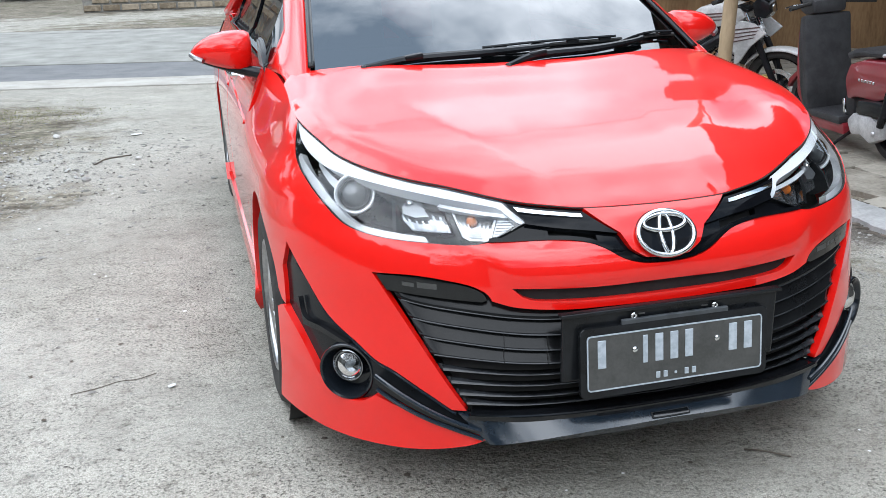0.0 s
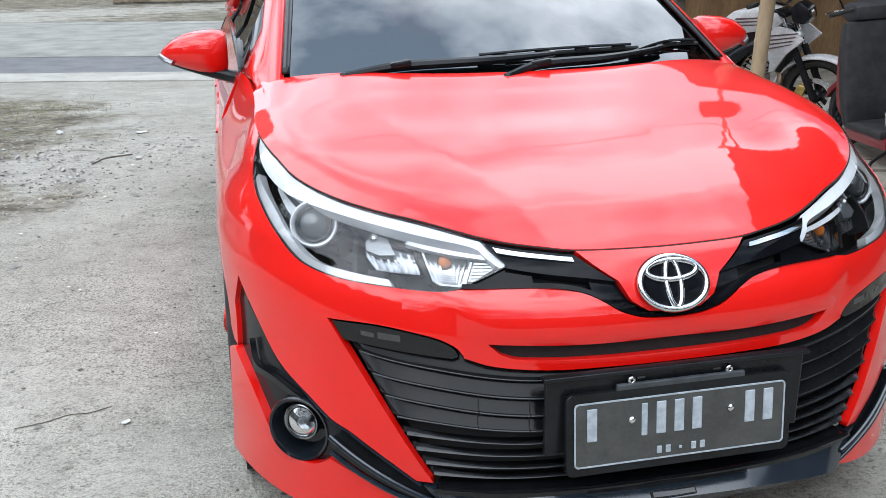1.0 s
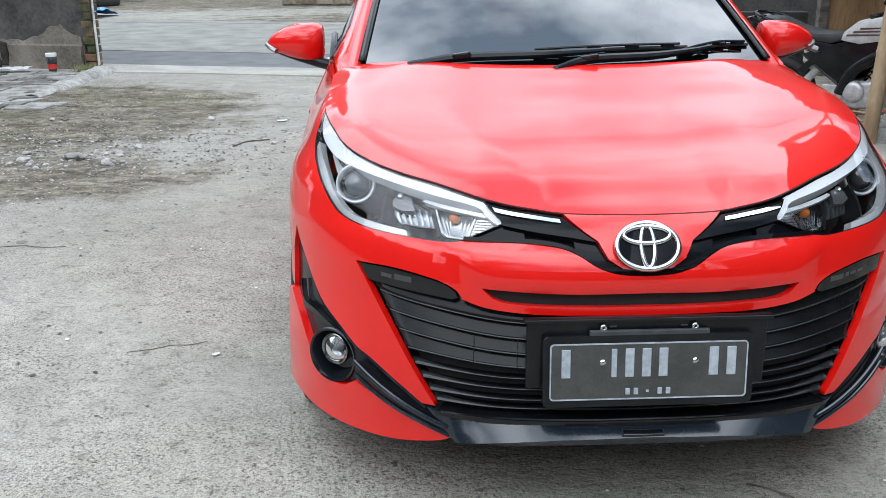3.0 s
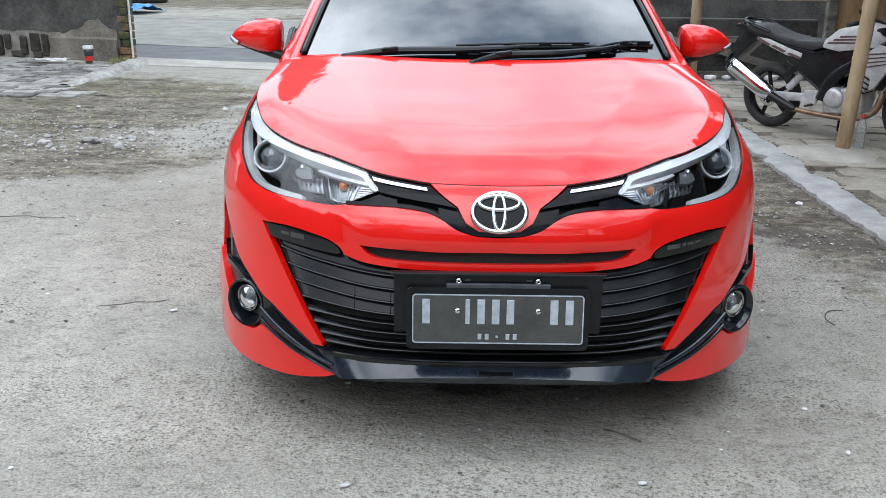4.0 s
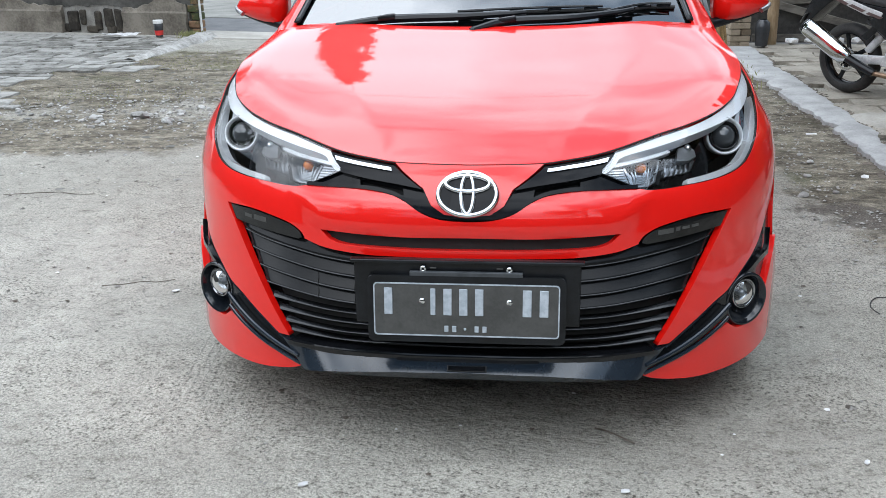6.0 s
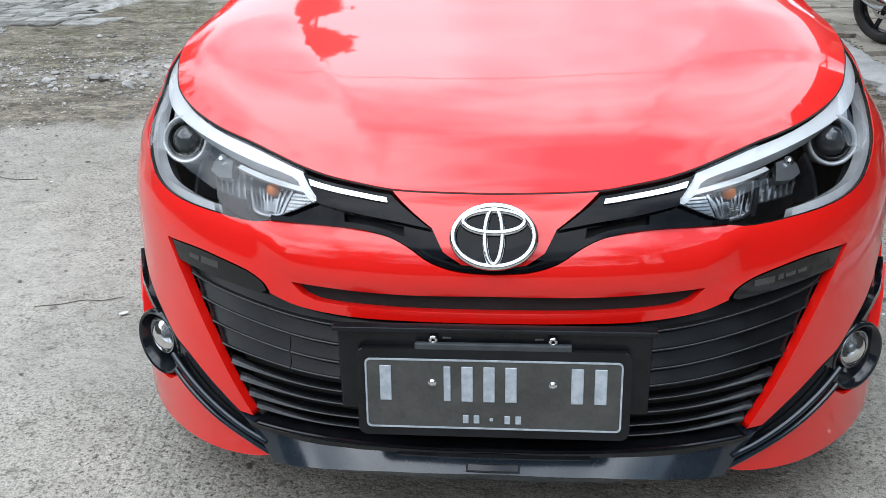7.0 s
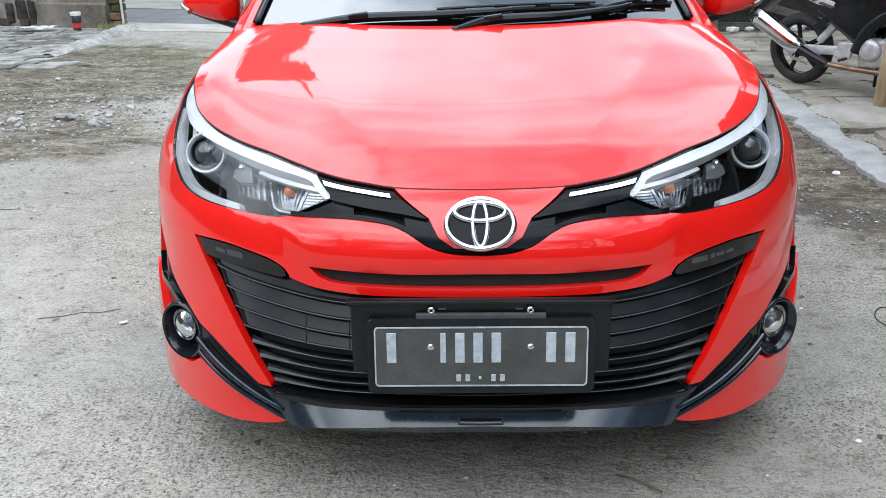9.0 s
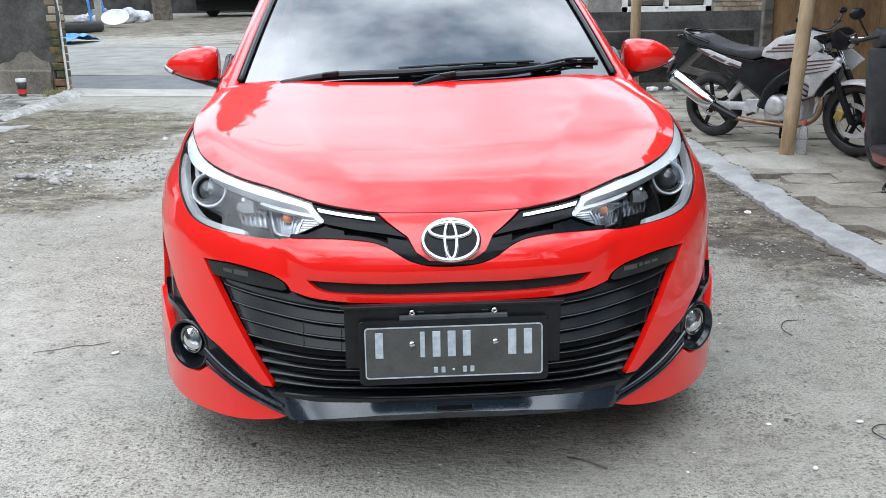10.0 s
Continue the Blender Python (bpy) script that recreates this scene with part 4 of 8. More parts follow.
for side in (-1, 1):
    def mir(p):
        return (side * p[0], p[1], p[2])
    def glass_edge(v, dx=0.0, dy=0.0, dz=0.0):
        x, y, z = (float(c) for c in screen(0.657 - 0.118 * v, v))
        return mir((x + dx, y + dy, z + dz))
    steps = (-0.02, 0.12, 0.3, 0.6, 0.95)
    V, F = [], []
    for v in np.linspace(-0.11, 0.95, 24):
        g0, g1 = np.array(glass_edge(v, -0.004)), np.array(glass_edge(v, 0.060, 0.055, -0.018))
        yw = float(np.interp(v, [-0.11, -0.03, 0.05, 0.12, 0.20], [1.06, 1.135, 1.22, 1.32, 1.44]))
        waist = np.array(mir((float(width(yw, 0.95)) - 0.006, yw, 0.950 - 0.25 * max(0.0, 1.16 - yw))))
        w = max(0.0, min(1.0, (0.26 - v) / 0.06))
        low_p = waist * w + (g1 + np.array((side * 0.004, 0.03, -0.02))) * (1 - w)
        mid_p = g0 * 0.5 + g1 * 0.5 + np.array((side * 0.006, -0.006, 0.006))
        V += [g0, mid_p, g1, g1 * 0.6 + low_p * 0.4 + np.array((side * 0.003, 0, 0.002)), low_p]
    F = [(5 * i + k, 5 * i + k + 1, 5 * i + k + 6, 5 * i + k + 5) for i in range(23) for k in range(4)]
    pil = mesh_part("windscreen_pillar", V, F, RED, car, "red windscreen pillar")
    pm_ = pil.modifiers.new("thick", "SOLIDIFY")
    pm_.thickness, pm_.offset = 0.012, 0
    seal_out, seal_in = [glass_edge(v, 0.004, -0.006, 0.010) for v in steps], [glass_edge(v, -0.016, -0.009, 0.013) for v in steps]
    ribbon("windscreen_seal", seal_out, seal_in, SATIN_BLACK, car, 0.006)
    ribbon("quarter_trim", [mir(p) for p in ((0.750, 1.38, 0.960), (0.764, 1.46, 0.960), (0.766, 1.60, 0.960))], [glass_edge(v, 0.060, 0.056, -0.020) for v in (0.14, 0.30, 0.46)], GLOSS_BLACK, car, 0.012)

    # doors
    for name, y0, y1, z0, lead in (("front_door", 1.435, 2.43, 0.245, -0.06), ("rear_door", 2.445, 3.33, 0.245, 0.0)):
        outline = [(y0, 0.952), (y1, 0.952), (y1, z0), (y0 + lead, z0), (y0 + lead, 0.45)]
        if name == "rear_door":
            outline = [(y0, 0.952), (y1, 0.952), (y1 - 0.02, 0.80)] + [(REAR_Y + ARCH * 1.03 * math.cos(a), WHEEL_Z + ARCH * 1.03 * math.sin(a)) for a in np.linspace(radians(118), radians(176), 6)] + [(3.03, z0), (y0, z0)]
        door = skin(name, [outline[::-1]], lambda y, z: (width(y, z), y, z), RED, car, flange=0.03, side=side, step=0.05, scale=(1, 1))
        crease = [(y0 + 0.03, 0.77), (y1 - 0.04, 0.80), (y1 - 0.04, 0.79), (y0 + 0.03, 0.758)]
        skin("door_crease", [crease[::-1]], lambda y, z: (width(y, z), y, z), RED, door, off=0.004, flange=0.006, side=side, step=0.05, scale=(1, 1))
        hx = float(width(y1 - 0.2, 0.84))
        part("door_handle", tube(curve([mir((hx - 0.01, y1 - 0.30, 0.842)), mir((hx + 0.026, y1 - 0.26, 0.845)), mir((hx + 0.028, y1 - 0.14, 0.848)), mir((hx - 0.01, y1 - 0.10, 0.848))], 5), 0.011, 8), CHROME, door, "chrome door handle", soft=True)
        part("window_trim", tube(curve([mir((float(width(y, 0.955)) - 0.004, y, 0.956)) for y in (y0, (y0 + y1) / 2, y1)], 4), 0.009, 6), CHROME, door, soft=True)
    front_glass = [(1.47, 0.02), (2.44, 0.02), (2.44, 0.93), (2.10, 0.93), (1.80, 0.58)]
    rear_glass = [(2.50, 0.02), (3.28, 0.02), (3.42, 0.20), (3.10, 0.86), (2.90, 0.93), (2.50, 0.93)]
    frame_out = [(1.39, 0.0), (3.48, 0.0), (3.50, 0.20), (3.16, 0.93), (2.95, 1.0), (2.06, 1.0), (1.75, 0.62)]
    skin("window_frame", [frame_out, front_glass, rear_glass], cabin_side, GLOSS_BLACK, car, off=0.002, flange=0.02, side=side, step=0.06, scale=(1, 0.45), label="black side window frame")
    for gl in (front_glass, rear_glass):
        sg = skin("side_window", [gl], cabin_side, TINTED, car, off=-0.006, flange=0.0, side=side, step=0.07, scale=(1, 0.45), label="dark tinted side window")
        sg.visible_shadow = False
    # flank behind the doors and the tail's side
    rearf = [(3.345, 0.952), (3.345, 0.78)] + [(REAR_Y + ARCH * math.cos(a), WHEEL_Z + ARCH * math.sin(a)) for a in np.linspace(radians(110), radians(-10), 14)] + [(3.80, 0.19), (3.90, 0.19), (3.90, 0.985)]
    skin("rear_fender", [rearf], lambda y, z: (width(y, np.minimum(z, 0.99)), y, z), RED, car, flange=0.025, side=side, step=0.05, scale=(1, 1))
    liner = lathe([(ARCH + 0.005, -0.02), (ARCH + 0.005, -0.26), (0.02, -0.27)], 28, m=pose(0, REAR_Y, WHEEL_Z, 0, 90, 0))
    for v in liner.verts:
        v.co.x = side * (0.85 + v.co.x)
    part("wheel_well", liner, MATT_BLACK, car, soft=True)
    # side skirt of the body kit
    sk = [(1.27, 0.150), (3.10, 0.150), (3.10, 0.235), (2.2, 0.262), (1.40, 0.27), (1.235, 0.235)]
    skirt_bar = skin("side_skirt", [sk], lambda y, z: (width(y, z) + 0.006 + 0.014 * np.clip((0.26 - z) / 0.06, 0, 1), y, z), RED, car, flange=0.06, side=side, step=0.03, scale=(1, 1), label="red side skirt")
    skin("skirt_line", [[(1.30, 0.150), (3.05, 0.150), (3.05, 0.172), (1.30, 0.172)]], lambda y, z: (width(y, z) + 0.023 + 0 * y, y, z), GLOSS_BLACK, skirt_bar, flange=0.02, side=side, step=0.04, scale=(1, 1))
    part("skirt_fin", slab([(3.04, 0.20), (3.11, 0.19), (3.10, 0.27), (3.08, 0.28)], 0.0, 0.030, m=Matrix(((0, 0, side, side * 0.848), (1, 0, 0, 0), (0, 1, 0, 0), (0, 0, 0, 1)))), RED, skirt_bar)

    # door mirror: blunt inner end, tapering to the outer tip
    cap = bmesh.new()
    rings = []
    stations = [(0.800, 0.040, 0.045, 0.996, 1.586), (0.804, 0.060, 0.060, 0.994, 1.584), (0.820, 0.069, 0.072, 0.994, 1.580), (0.850, 0.069, 0.080, 0.996, 1.575), (0.890, 0.064, 0.078, 0.999, 1.572), (0.930, 0.053, 0.070, 1.000, 1.572), (0.965, 0.038, 0.056, 0.998, 1.574), (0.990, 0.022, 0.038, 0.994, 1.578), (1.003, 0.009, 0.018, 0.990, 1.582)]
    for sx_, hz, dy, zc, yc in stations:
        ring = []
        for k in range(24):
            a_ = k * math.tau / 24
            cy_, cz_ = math.cos(a_), math.sin(a_)
            cy_, cz_ = math.copysign(abs(cy_) ** 0.75, cy_), math.copysign(abs(cz_) ** 0.75, cz_)
            ring.append(cap.verts.new((side * sx_, yc + (dy if cy_ < 0 else 0.028) * cy_, zc + hz * cz_)))
        rings.append(ring)
    for r0, r1 in zip(rings, rings[1:]):
        for k in range(24):
            cap.faces.new((r0[k], r0[(k + 1) % 24], r1[(k + 1) % 24], r1[k]))
    cap.faces.new(rings[0][::-1])
    cap.faces.new(rings[-1])
    bmesh.ops.recalc_face_normals(cap, faces=cap.faces)
    mirror = part("door_mirror", cap, RED, car, "red door mirror on a black arm", soft=True)
    part("mirror_glass", box(0.115, 0.006, 0.080, (side * 0.868, 1.602, 0.996), 0.002), CHROME, mirror)
    arm = curve([(side * 0.745, 1.50, 0.915), (side * 0.80, 1.53, 0.924), (side * 0.86, 1.540, 0.938), (side * 0.93, 1.545, 0.958), (side * 0.995, 1.560, 0.980)], 5)
    part("mirror_arm", tube(arm, 0.020, 10, taper=list(np.linspace(1.15, 0.5, len(arm)))), SATIN_BLACK, mirror, "black mirror arm", soft=True)
    foot_m = Matrix(((0, 0, side * 0.022, side * 0.752), (1, 0, 0, 0), (0, 1, 0, 0), (0, 0, 0, 1)))
    foot_bm = slab([(1.375, 0.935), (1.455, 0.892), (1.530, 0.900), (1.640, 0.965), (1.640, 1.030), (1.590, 1.030), (1.480, 0.985)], 0, 1, m=foot_m)
    bmesh.ops.recalc_face_normals(foot_bm, faces=foot_bm.faces)
    bmesh.ops.bevel(foot_bm, geom=list(foot_bm.edges), offset=0.006, segments=2, affect="EDGES")
    part("mirror_foot", foot_bm, SATIN_BLACK, mirror, "black mirror foot at the window corner", soft=True)
    part("mirror_indicator", tube(curve([(side * 0.966, 1.516, 0.970), (side * 0.990, 1.538, 0.980), (side * 1.004, 1.568, 0.988)], 5), 0.0085, 8), DULL_SILVER, mirror, "clear side indicator", soft=True)

skin("roof", [both([(0.0, 1.985), (0.30, 1.99), (0.545, 2.03), (0.575, 2.3), (0.58, 2.8), (0.56, 3.1), (0.30, 3.16), (0.0, 3.18)])], lambda x, y: (x, y, roof_z(x, y)), RED, car, off=0.004, flange=0.03, step=0.06, scale=(1, 1), label="red roof")


def backlight(x, v):
    r = (np.abs(x) / 0.6) ** 2
    return x, 3.16 + 0.62 * v - 0.06 * r, 1.405 - 0.385 * v - 0.04 * r + 0.05 * v * (1 - v)


rg = skin("rear_window", [both([(0.0, 0.0), (0.54, 0.03), (0.64, 0.97), (0.0, 1.0)])[::-1]], backlight, TINTED, car, flange=0.0, step=0.08, scale=(1, 0.7), label="dark tinted rear window")
rg.visible_shadow = False
for side in (-1, 1):
    ribbon("rear_pillar", [(side * 0.545, 3.10, 1.36), (side * 0.59, 3.45, 1.20), (side * 0.645, 3.74, 1.02)], [(side * 0.585, 3.12, 1.352), (side * 0.70, 3.45, 1.13), (side * 0.78, 3.80, 0.985)], RED, car, 0.03)
boot = [(0.0, 3.74), (0.66, 3.70), (0.76, 3.88), (0.70, 4.22), (0.0, 4.30)]
skin("boot_lid", [both(boot)], lambda x, y: (x, y, 1.03 - 0.05 * (y - 3.7) - 0.05 * (np.abs(x) / 0.75) ** 2.4), RED, car, flange=0.05, step=0.06, scale=(1, 1), label="red boot lid")


def tail(s, z):
    s, z = np.asarray(s, float), np.asarray(z, float)
    a = np.clip(np.abs(s), 0, 1) * np.pi / 2
    return -np.sign(s) * width(9.0, np.minimum(z, 0.99)) * np.sin(a) ** 0.7, 4.42 - 0.10 * np.clip(z - 0.6, 0, 1) - 0.52 * (1 - np.maximum(np.cos(a), 0) ** 0.7), z


skin("rear_bumper", [both([(0.0, 0.20), (1.0, 0.20), (1.0, 0.985), (0.6, 0.99), (0.0, 0.99)])], tail, RED, car, flange=0.04, step=0.06, label="red rear bumper")
for side in (-1, 1):
    skin("tail_lamp", [[(0.42, 0.76), (0.88, 0.80), (0.92, 0.93), (0.42, 0.90)]], tail, LAMP_SMOKE, car, off=0.006, flange=0.02, side=side, step=0.05)
part("underbody", box(1.46, 3.9, 0.10, (0, 2.25, 0.22), 0.03), MATT_BLACK, car)

# cabin furniture behind the dark glass
part("dashboard", box(1.26, 0.40, 0.22, (0, 1.52, 0.86), 0.05, 3), INTERIOR, car, "dark dashboard", soft=True)
part("steering_wheel", tube([(-0.34 + 0.185 * math.cos(a), 1.86 + 0.07 * math.sin(a), 0.90 + 0.165 * math.sin(a)) for a in np.linspace(0, math.tau, 28, endpoint=False)], 0.016, 8, closed=True), INTERIOR, car, soft=True)
for sx in (-0.36, 0.36):
    seat = part("front_seat", box(0.50, 0.50, 0.18, (sx, 2.28, 0.52), 0.06, 3), INTERIOR, car, "dark cloth front seat", soft=True)
    part("seat_back", box(0.48, 0.14, 0.62, (sx, 2.56, 0.86), 0.06, 3, (-14, 0, 0)), INTERIOR, seat, soft=True)
    part("headrest", box(0.26, 0.09, 0.17, (sx, 2.68, 1.24), 0.04, 3, (-10, 0, 0)), INTERIOR, seat, soft=True)
part("rear_bench", box(1.20, 0.60, 0.45, (0, 3.10, 0.62), 0.08, 3), INTERIOR, car, soft=True)
part("cabin_floor", box(1.40, 2.4, 0.04, (0, 2.3, 0.32), 0.01), INTERIOR, car)

# wipers
def on_screen(x, v, up=0.0):
    a, b, c = (float(q) for q in screen(x, v))
    return (a, b - 0.45 * up, c + 0.9 * up)


for arm_pts, blade_pts, thick in (
        ([(-0.50, -0.034), (-0.34, 0.016), (-0.10, 0.040), (0.06, 0.055), (0.12, 0.062)], [(-0.12, 0.066), (0.05, 0.080), (0.24, 0.084), (0.40, 0.078)], [1.1, 1.5, 1.4, 1.0, 0.8]),
        ([(-0.05, -0.034), (0.06, 0.012), (0.26, 0.022), (0.40, 0.038), (0.47, 0.052)], [(0.36, 0.040), (0.44, 0.064), (0.52, 0.076), (0.61, 0.066)], [1.1, 1.5, 1.4, 1.0, 0.8])):
    line = curve([on_screen(x, v, 0.022) for x, v in arm_pts], 6)
    w = part("wiper", tube(line, 0.0095, 8, taper=list(np.interp(np.linspace(0, 1, len(line)), np.linspace(0, 1, 5), thick))), SATIN_BLACK, car, "black windscreen wiper", soft=True)
    part("wiper_hinge", box(0.060, 0.026, 0.020, tuple(Vector(line[len(line) // 4]) + Vector((0, -0.004, 0.006))), 0.006, 2, (0, -8, 0)), SATIN_BLACK, w, soft=True)
    part("pivot_cap", lathe([(0.012, -0.01), (0.012, 0.004), (0.008, 0.008), (0.0005, 0.009)], 14, m=Matrix.Translation(line[0]) @ pose(0, 0, 0, -25, 0, 0)), SATIN_BLACK, w, soft=True)
    for f in (0.15, 0.4, 0.62, 0.86):
        q = on_screen(*[float(np.interp(f, np.linspace(0, 1, len(blade_pts)), [b_[k] for b_ in blade_pts])) for k in (0, 1)], 0.016)
        part("blade_clip", box(0.045, 0.012, 0.012, q, 0.003, 1, (0, -4, 0)), GLOSS_BLACK, w)
    part("wiper_blade", tube(curve([on_screen(x, v, 0.010) for x, v in blade_pts], 6), 0.006, 6), RUBBER, w, soft=True)
    part("wiper_spine", tube(curve([on_screen(x * 0.92 + 0.08 * blade_pts[1][0], v, 0.024) for x, v in blade_pts], 6), 0.0045, 6), SATIN_BLACK, w, soft=True)


# wheels
def build_wheel(name):
    """A wheel about the x axis, its face towards +x."""
    w = new(name)
    w.empty_display_size = 0.1
    lay = pose(0, 0, 0, 0, 90, 0)
    R = 0.305
    tyre_profile = [(0.195, -0.095), (0.225, -0.102), (0.265, -0.104), (0.290, -0.096), (0.302, -0.078), (R, -0.04), (R, 0.04), (0.302, 0.078), (0.290, 0.096), (0.265, 0.104), (0.225, 0.102), (0.195, 0.095)]
    tyre = part("tyre", lathe(tyre_profile, 56, m=lay), RUBBER, w, "black tyre", soft=True)
    rim = part("rim", lathe([(0.198, -0.09), (0.200, 0.096), (0.192, 0.100), (0.186, 0.090), (0.180, 0.02), (0.178, -0.08)], 48, m=lay), ALLOY, w, "grey alloy rim", soft=True)
    part("brake_disc", lathe([(0.13, 0.0), (0.13, 0.012), (0.05, 0.012), (0.05, 0.03)], 32, m=lay), ALLOY, w, soft=True)
    for k in range(10):
        for d in (-6, 6):
            a = radians(k * 36 + d + 18)
            b = radians(k * 36 + d * 0.7 + 18)
            bm = rod((0.088, 0.045 * math.cos(b), 0.045 * math.sin(b)), (0.078, 0.186 * math.cos(a), 0.186 * math.sin(a)), 0.009, 0.007, 8)
            part("spoke", bm, ALLOY, w, soft=True)
    part("hub", lathe([(0.052, 0.04), (0.050, 0.092), (0.036, 0.098), (0.028, 0.094), (0.0005, 0.096)], 24, m=lay), ALLOY, w, soft=True)
    return w


for side in (-1, 1):
    for y in (WHEEL_Y, REAR_Y):
        wh = build_wheel("wheel")
        wh.parent = car
        wh.matrix_basis = pose(side * 0.755, y, 0.305, 0, 0, 0 if side > 0 else 180)
        tagged(wh, "grey alloy wheel with ten split spokes")


# ---- ground and the place around ----
def ground_material():
    """Packed pale grit over old concrete, with darker soil and moss where it is churned up."""
    m, n, l, p = nodes_of("packed_grit")
    at = n.new("ShaderNodeTexCoord")

    def noise_at(scale, detail=5, rough=0.6, wide=1.0):
        t = n.new("ShaderNodeTexNoise")
        t.inputs["Scale"].default_value, t.inputs["Detail"].default_value, t.inputs["Roughness"].default_value = scale, detail, rough
        if wide != 1.0:
            mp = n.new("ShaderNodeMapping")
            mp.inputs["Scale"].default_value = (1 / wide, 1, 1)
            l.new(at.outputs["Object"], mp.inputs["Vector"])
            l.new(mp.outputs["Vector"], t.inputs["Vector"])
        else:
            l.new(at.outputs["Object"], t.inputs["Vector"])
        return t.outputs["Fac"]

    def ramp(fac, a, ca, b, cb):
        r = n.new("ShaderNodeValToRGB")
        r.color_ramp.elements[0].position, r.color_ramp.elements[0].color = a, (*ca, 1)
        r.color_ramp.elements[1].position, r.color_ramp.elements[1].color = b, (*cb, 1)
        l.new(fac, r.inputs["Fac"])
        return r.outputs["Color"]

    def mix(fac, a, b, blend="MIX"):
        x = n.new("ShaderNodeMixRGB")
        x.blend_type = blend
        if isinstance(fac, float):
            x.inputs["Fac"].default_value = fac
        else:
            l.new(fac, x.inputs["Fac"])
        l.new(a, x.inputs["Color1"])
        l.new(b, x.inputs["Color2"])
        return x.outputs["Color"]

    def math_node(op, a, b):
        x = n.new("ShaderNodeMath")
        x.operation = op
        for k, v in enumerate((a, b)):
            if isinstance(v, (int, float)):
                x.inputs[k].default_value = v
            else:
                l.new(v, x.inputs[k])
        return x.outputs[0]

    large, middle, grain, speck = noise_at(0.55, 4), noise_at(5.5, 6, 0.68), noise_at(105, 4, 0.66), noise_at(300, 2)
    bare = ramp(noise_at(1.7, 7, 0.66, 1.5), 0.40, (0, 0, 0), 0.58, (1, 1, 1))
    pale = ramp(large, 0.32, (0.290, 0.276, 0.247), 0.66, (0.370, 0.355, 0.324))
    pale = mix(0.40, pale, ramp(middle, 0.34, (0.66, 0.65, 0.62), 0.66, (1.24, 1.23, 1.20)), "MULTIPLY")
    pale = mix(0.28, pale, ramp(noise_at(1.6, 7, 0.65, 2.2), 0.36, (0.74, 0.73, 0.71), 0.62, (1.14, 1.13, 1.11)), "MULTIPLY")
    pits = ramp(grain, 0.34, (0.20, 0.195, 0.185), 0.51, (1.14, 1.14, 1.13))
    pale = mix(ramp(bare, 0.0, (0.38, 0.38, 0.38), 1.0, (0.95, 0.95, 0.95)), pale, pits, "MULTIPLY")
    pale = mix(0.75, pale, ramp(speck, 0.36, (0.50, 0.50, 0.50), 0.64, (1.42, 1.42, 1.40)), "MULTIPLY")
    lumps = noise_at(21, 6, 0.66, 1.6)
    pale = mix(0.75, pale, ramp(lumps, 0.30, (0.50, 0.49, 0.47), 0.46, (1.05, 1.05, 1.04)), "MULTIPLY")
    clods = noise_at(46, 4, 0.7, 1.3)
    pale = mix(0.5, pale, ramp(clods, 0.28, (0.30, 0.29, 0.27), 0.37, (1.0, 1.0, 1.0)), "MULTIPLY")
    soil = ramp(noise_at(3.4, 9, 0.74, 1.9), 0.36, (0.062, 0.051, 0.038), 0.66, (0.262, 0.240, 0.200))
    soil = mix(0.9, soil, ramp(noise_at(17, 9, 0.8, 1.5), 0.40, (0.42, 0.41, 0.39), 0.60, (1.62, 1.60, 1.54)), "MULTIPLY")
    soil = mix(0.8, soil, ramp(grain, 0.30, (0.45, 0.45, 0.44), 0.70, (1.5, 1.48, 1.42)), "MULTIPLY")
    soil = mix(ramp(noise_at(1.1, 5), 0.55, (0, 0, 0), 0.66, (0.5, 0.5, 0.5)), soil, ramp(grain, 0.3, (0.035, 0.042, 0.016), 0.7, (0.12, 0.13, 0.06)))
    # churned soil on both sides of the drive
    spread = None
    for cx, cy, rx, ry in ((-3.4, 6.0, 1.75, 2.0), (-5.4, 5.4, 2.4, 1.9), (-2.9, 3.75, 1.25, 0.7), (1.65, 4.6, 0.42, 3.4), (2.0, 2.6, 0.55, 0.9), (-7.5, 24.5, 9.0, 5.5), (3.5, 16.0, 9.0, 4.5)):
        mp = n.new("ShaderNodeMapping")
        mp.vector_type = "POINT"
        mp.inputs["Location"].default_value = (-cx / rx, -cy / ry, 0)
        mp.inputs["Scale"].default_value = (1 / rx, 1 / ry, 0)
        l.new(at.outputs["Object"], mp.inputs["Vector"])
        ln = n.new("ShaderNodeVectorMath")
        ln.operation = "LENGTH"
        l.new(mp.outputs["Vector"], ln.inputs[0])
        spread = ln.outputs["Value"] if spread is None else math_node("MINIMUM", spread, ln.outputs["Value"])
    edge = math_node("ADD", spread, math_node("MULTIPLY", math_node("SUBTRACT", noise_at(2.6, 8, 0.7), 0.5), 1.5))
    where = ramp(edge, 0.72, (1, 1, 1), 1.08, (0, 0, 0))
    colour = mix(where, pale, soil)
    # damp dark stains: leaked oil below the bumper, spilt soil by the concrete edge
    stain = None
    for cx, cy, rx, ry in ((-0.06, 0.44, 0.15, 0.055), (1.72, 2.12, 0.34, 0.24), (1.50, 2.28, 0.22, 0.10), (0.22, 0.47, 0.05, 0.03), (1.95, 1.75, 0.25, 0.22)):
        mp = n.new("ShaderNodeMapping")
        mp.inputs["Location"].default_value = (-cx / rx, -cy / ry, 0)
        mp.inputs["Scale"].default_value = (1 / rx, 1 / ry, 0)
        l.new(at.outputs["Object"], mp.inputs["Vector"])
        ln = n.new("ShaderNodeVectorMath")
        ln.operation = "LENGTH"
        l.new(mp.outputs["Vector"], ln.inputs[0])
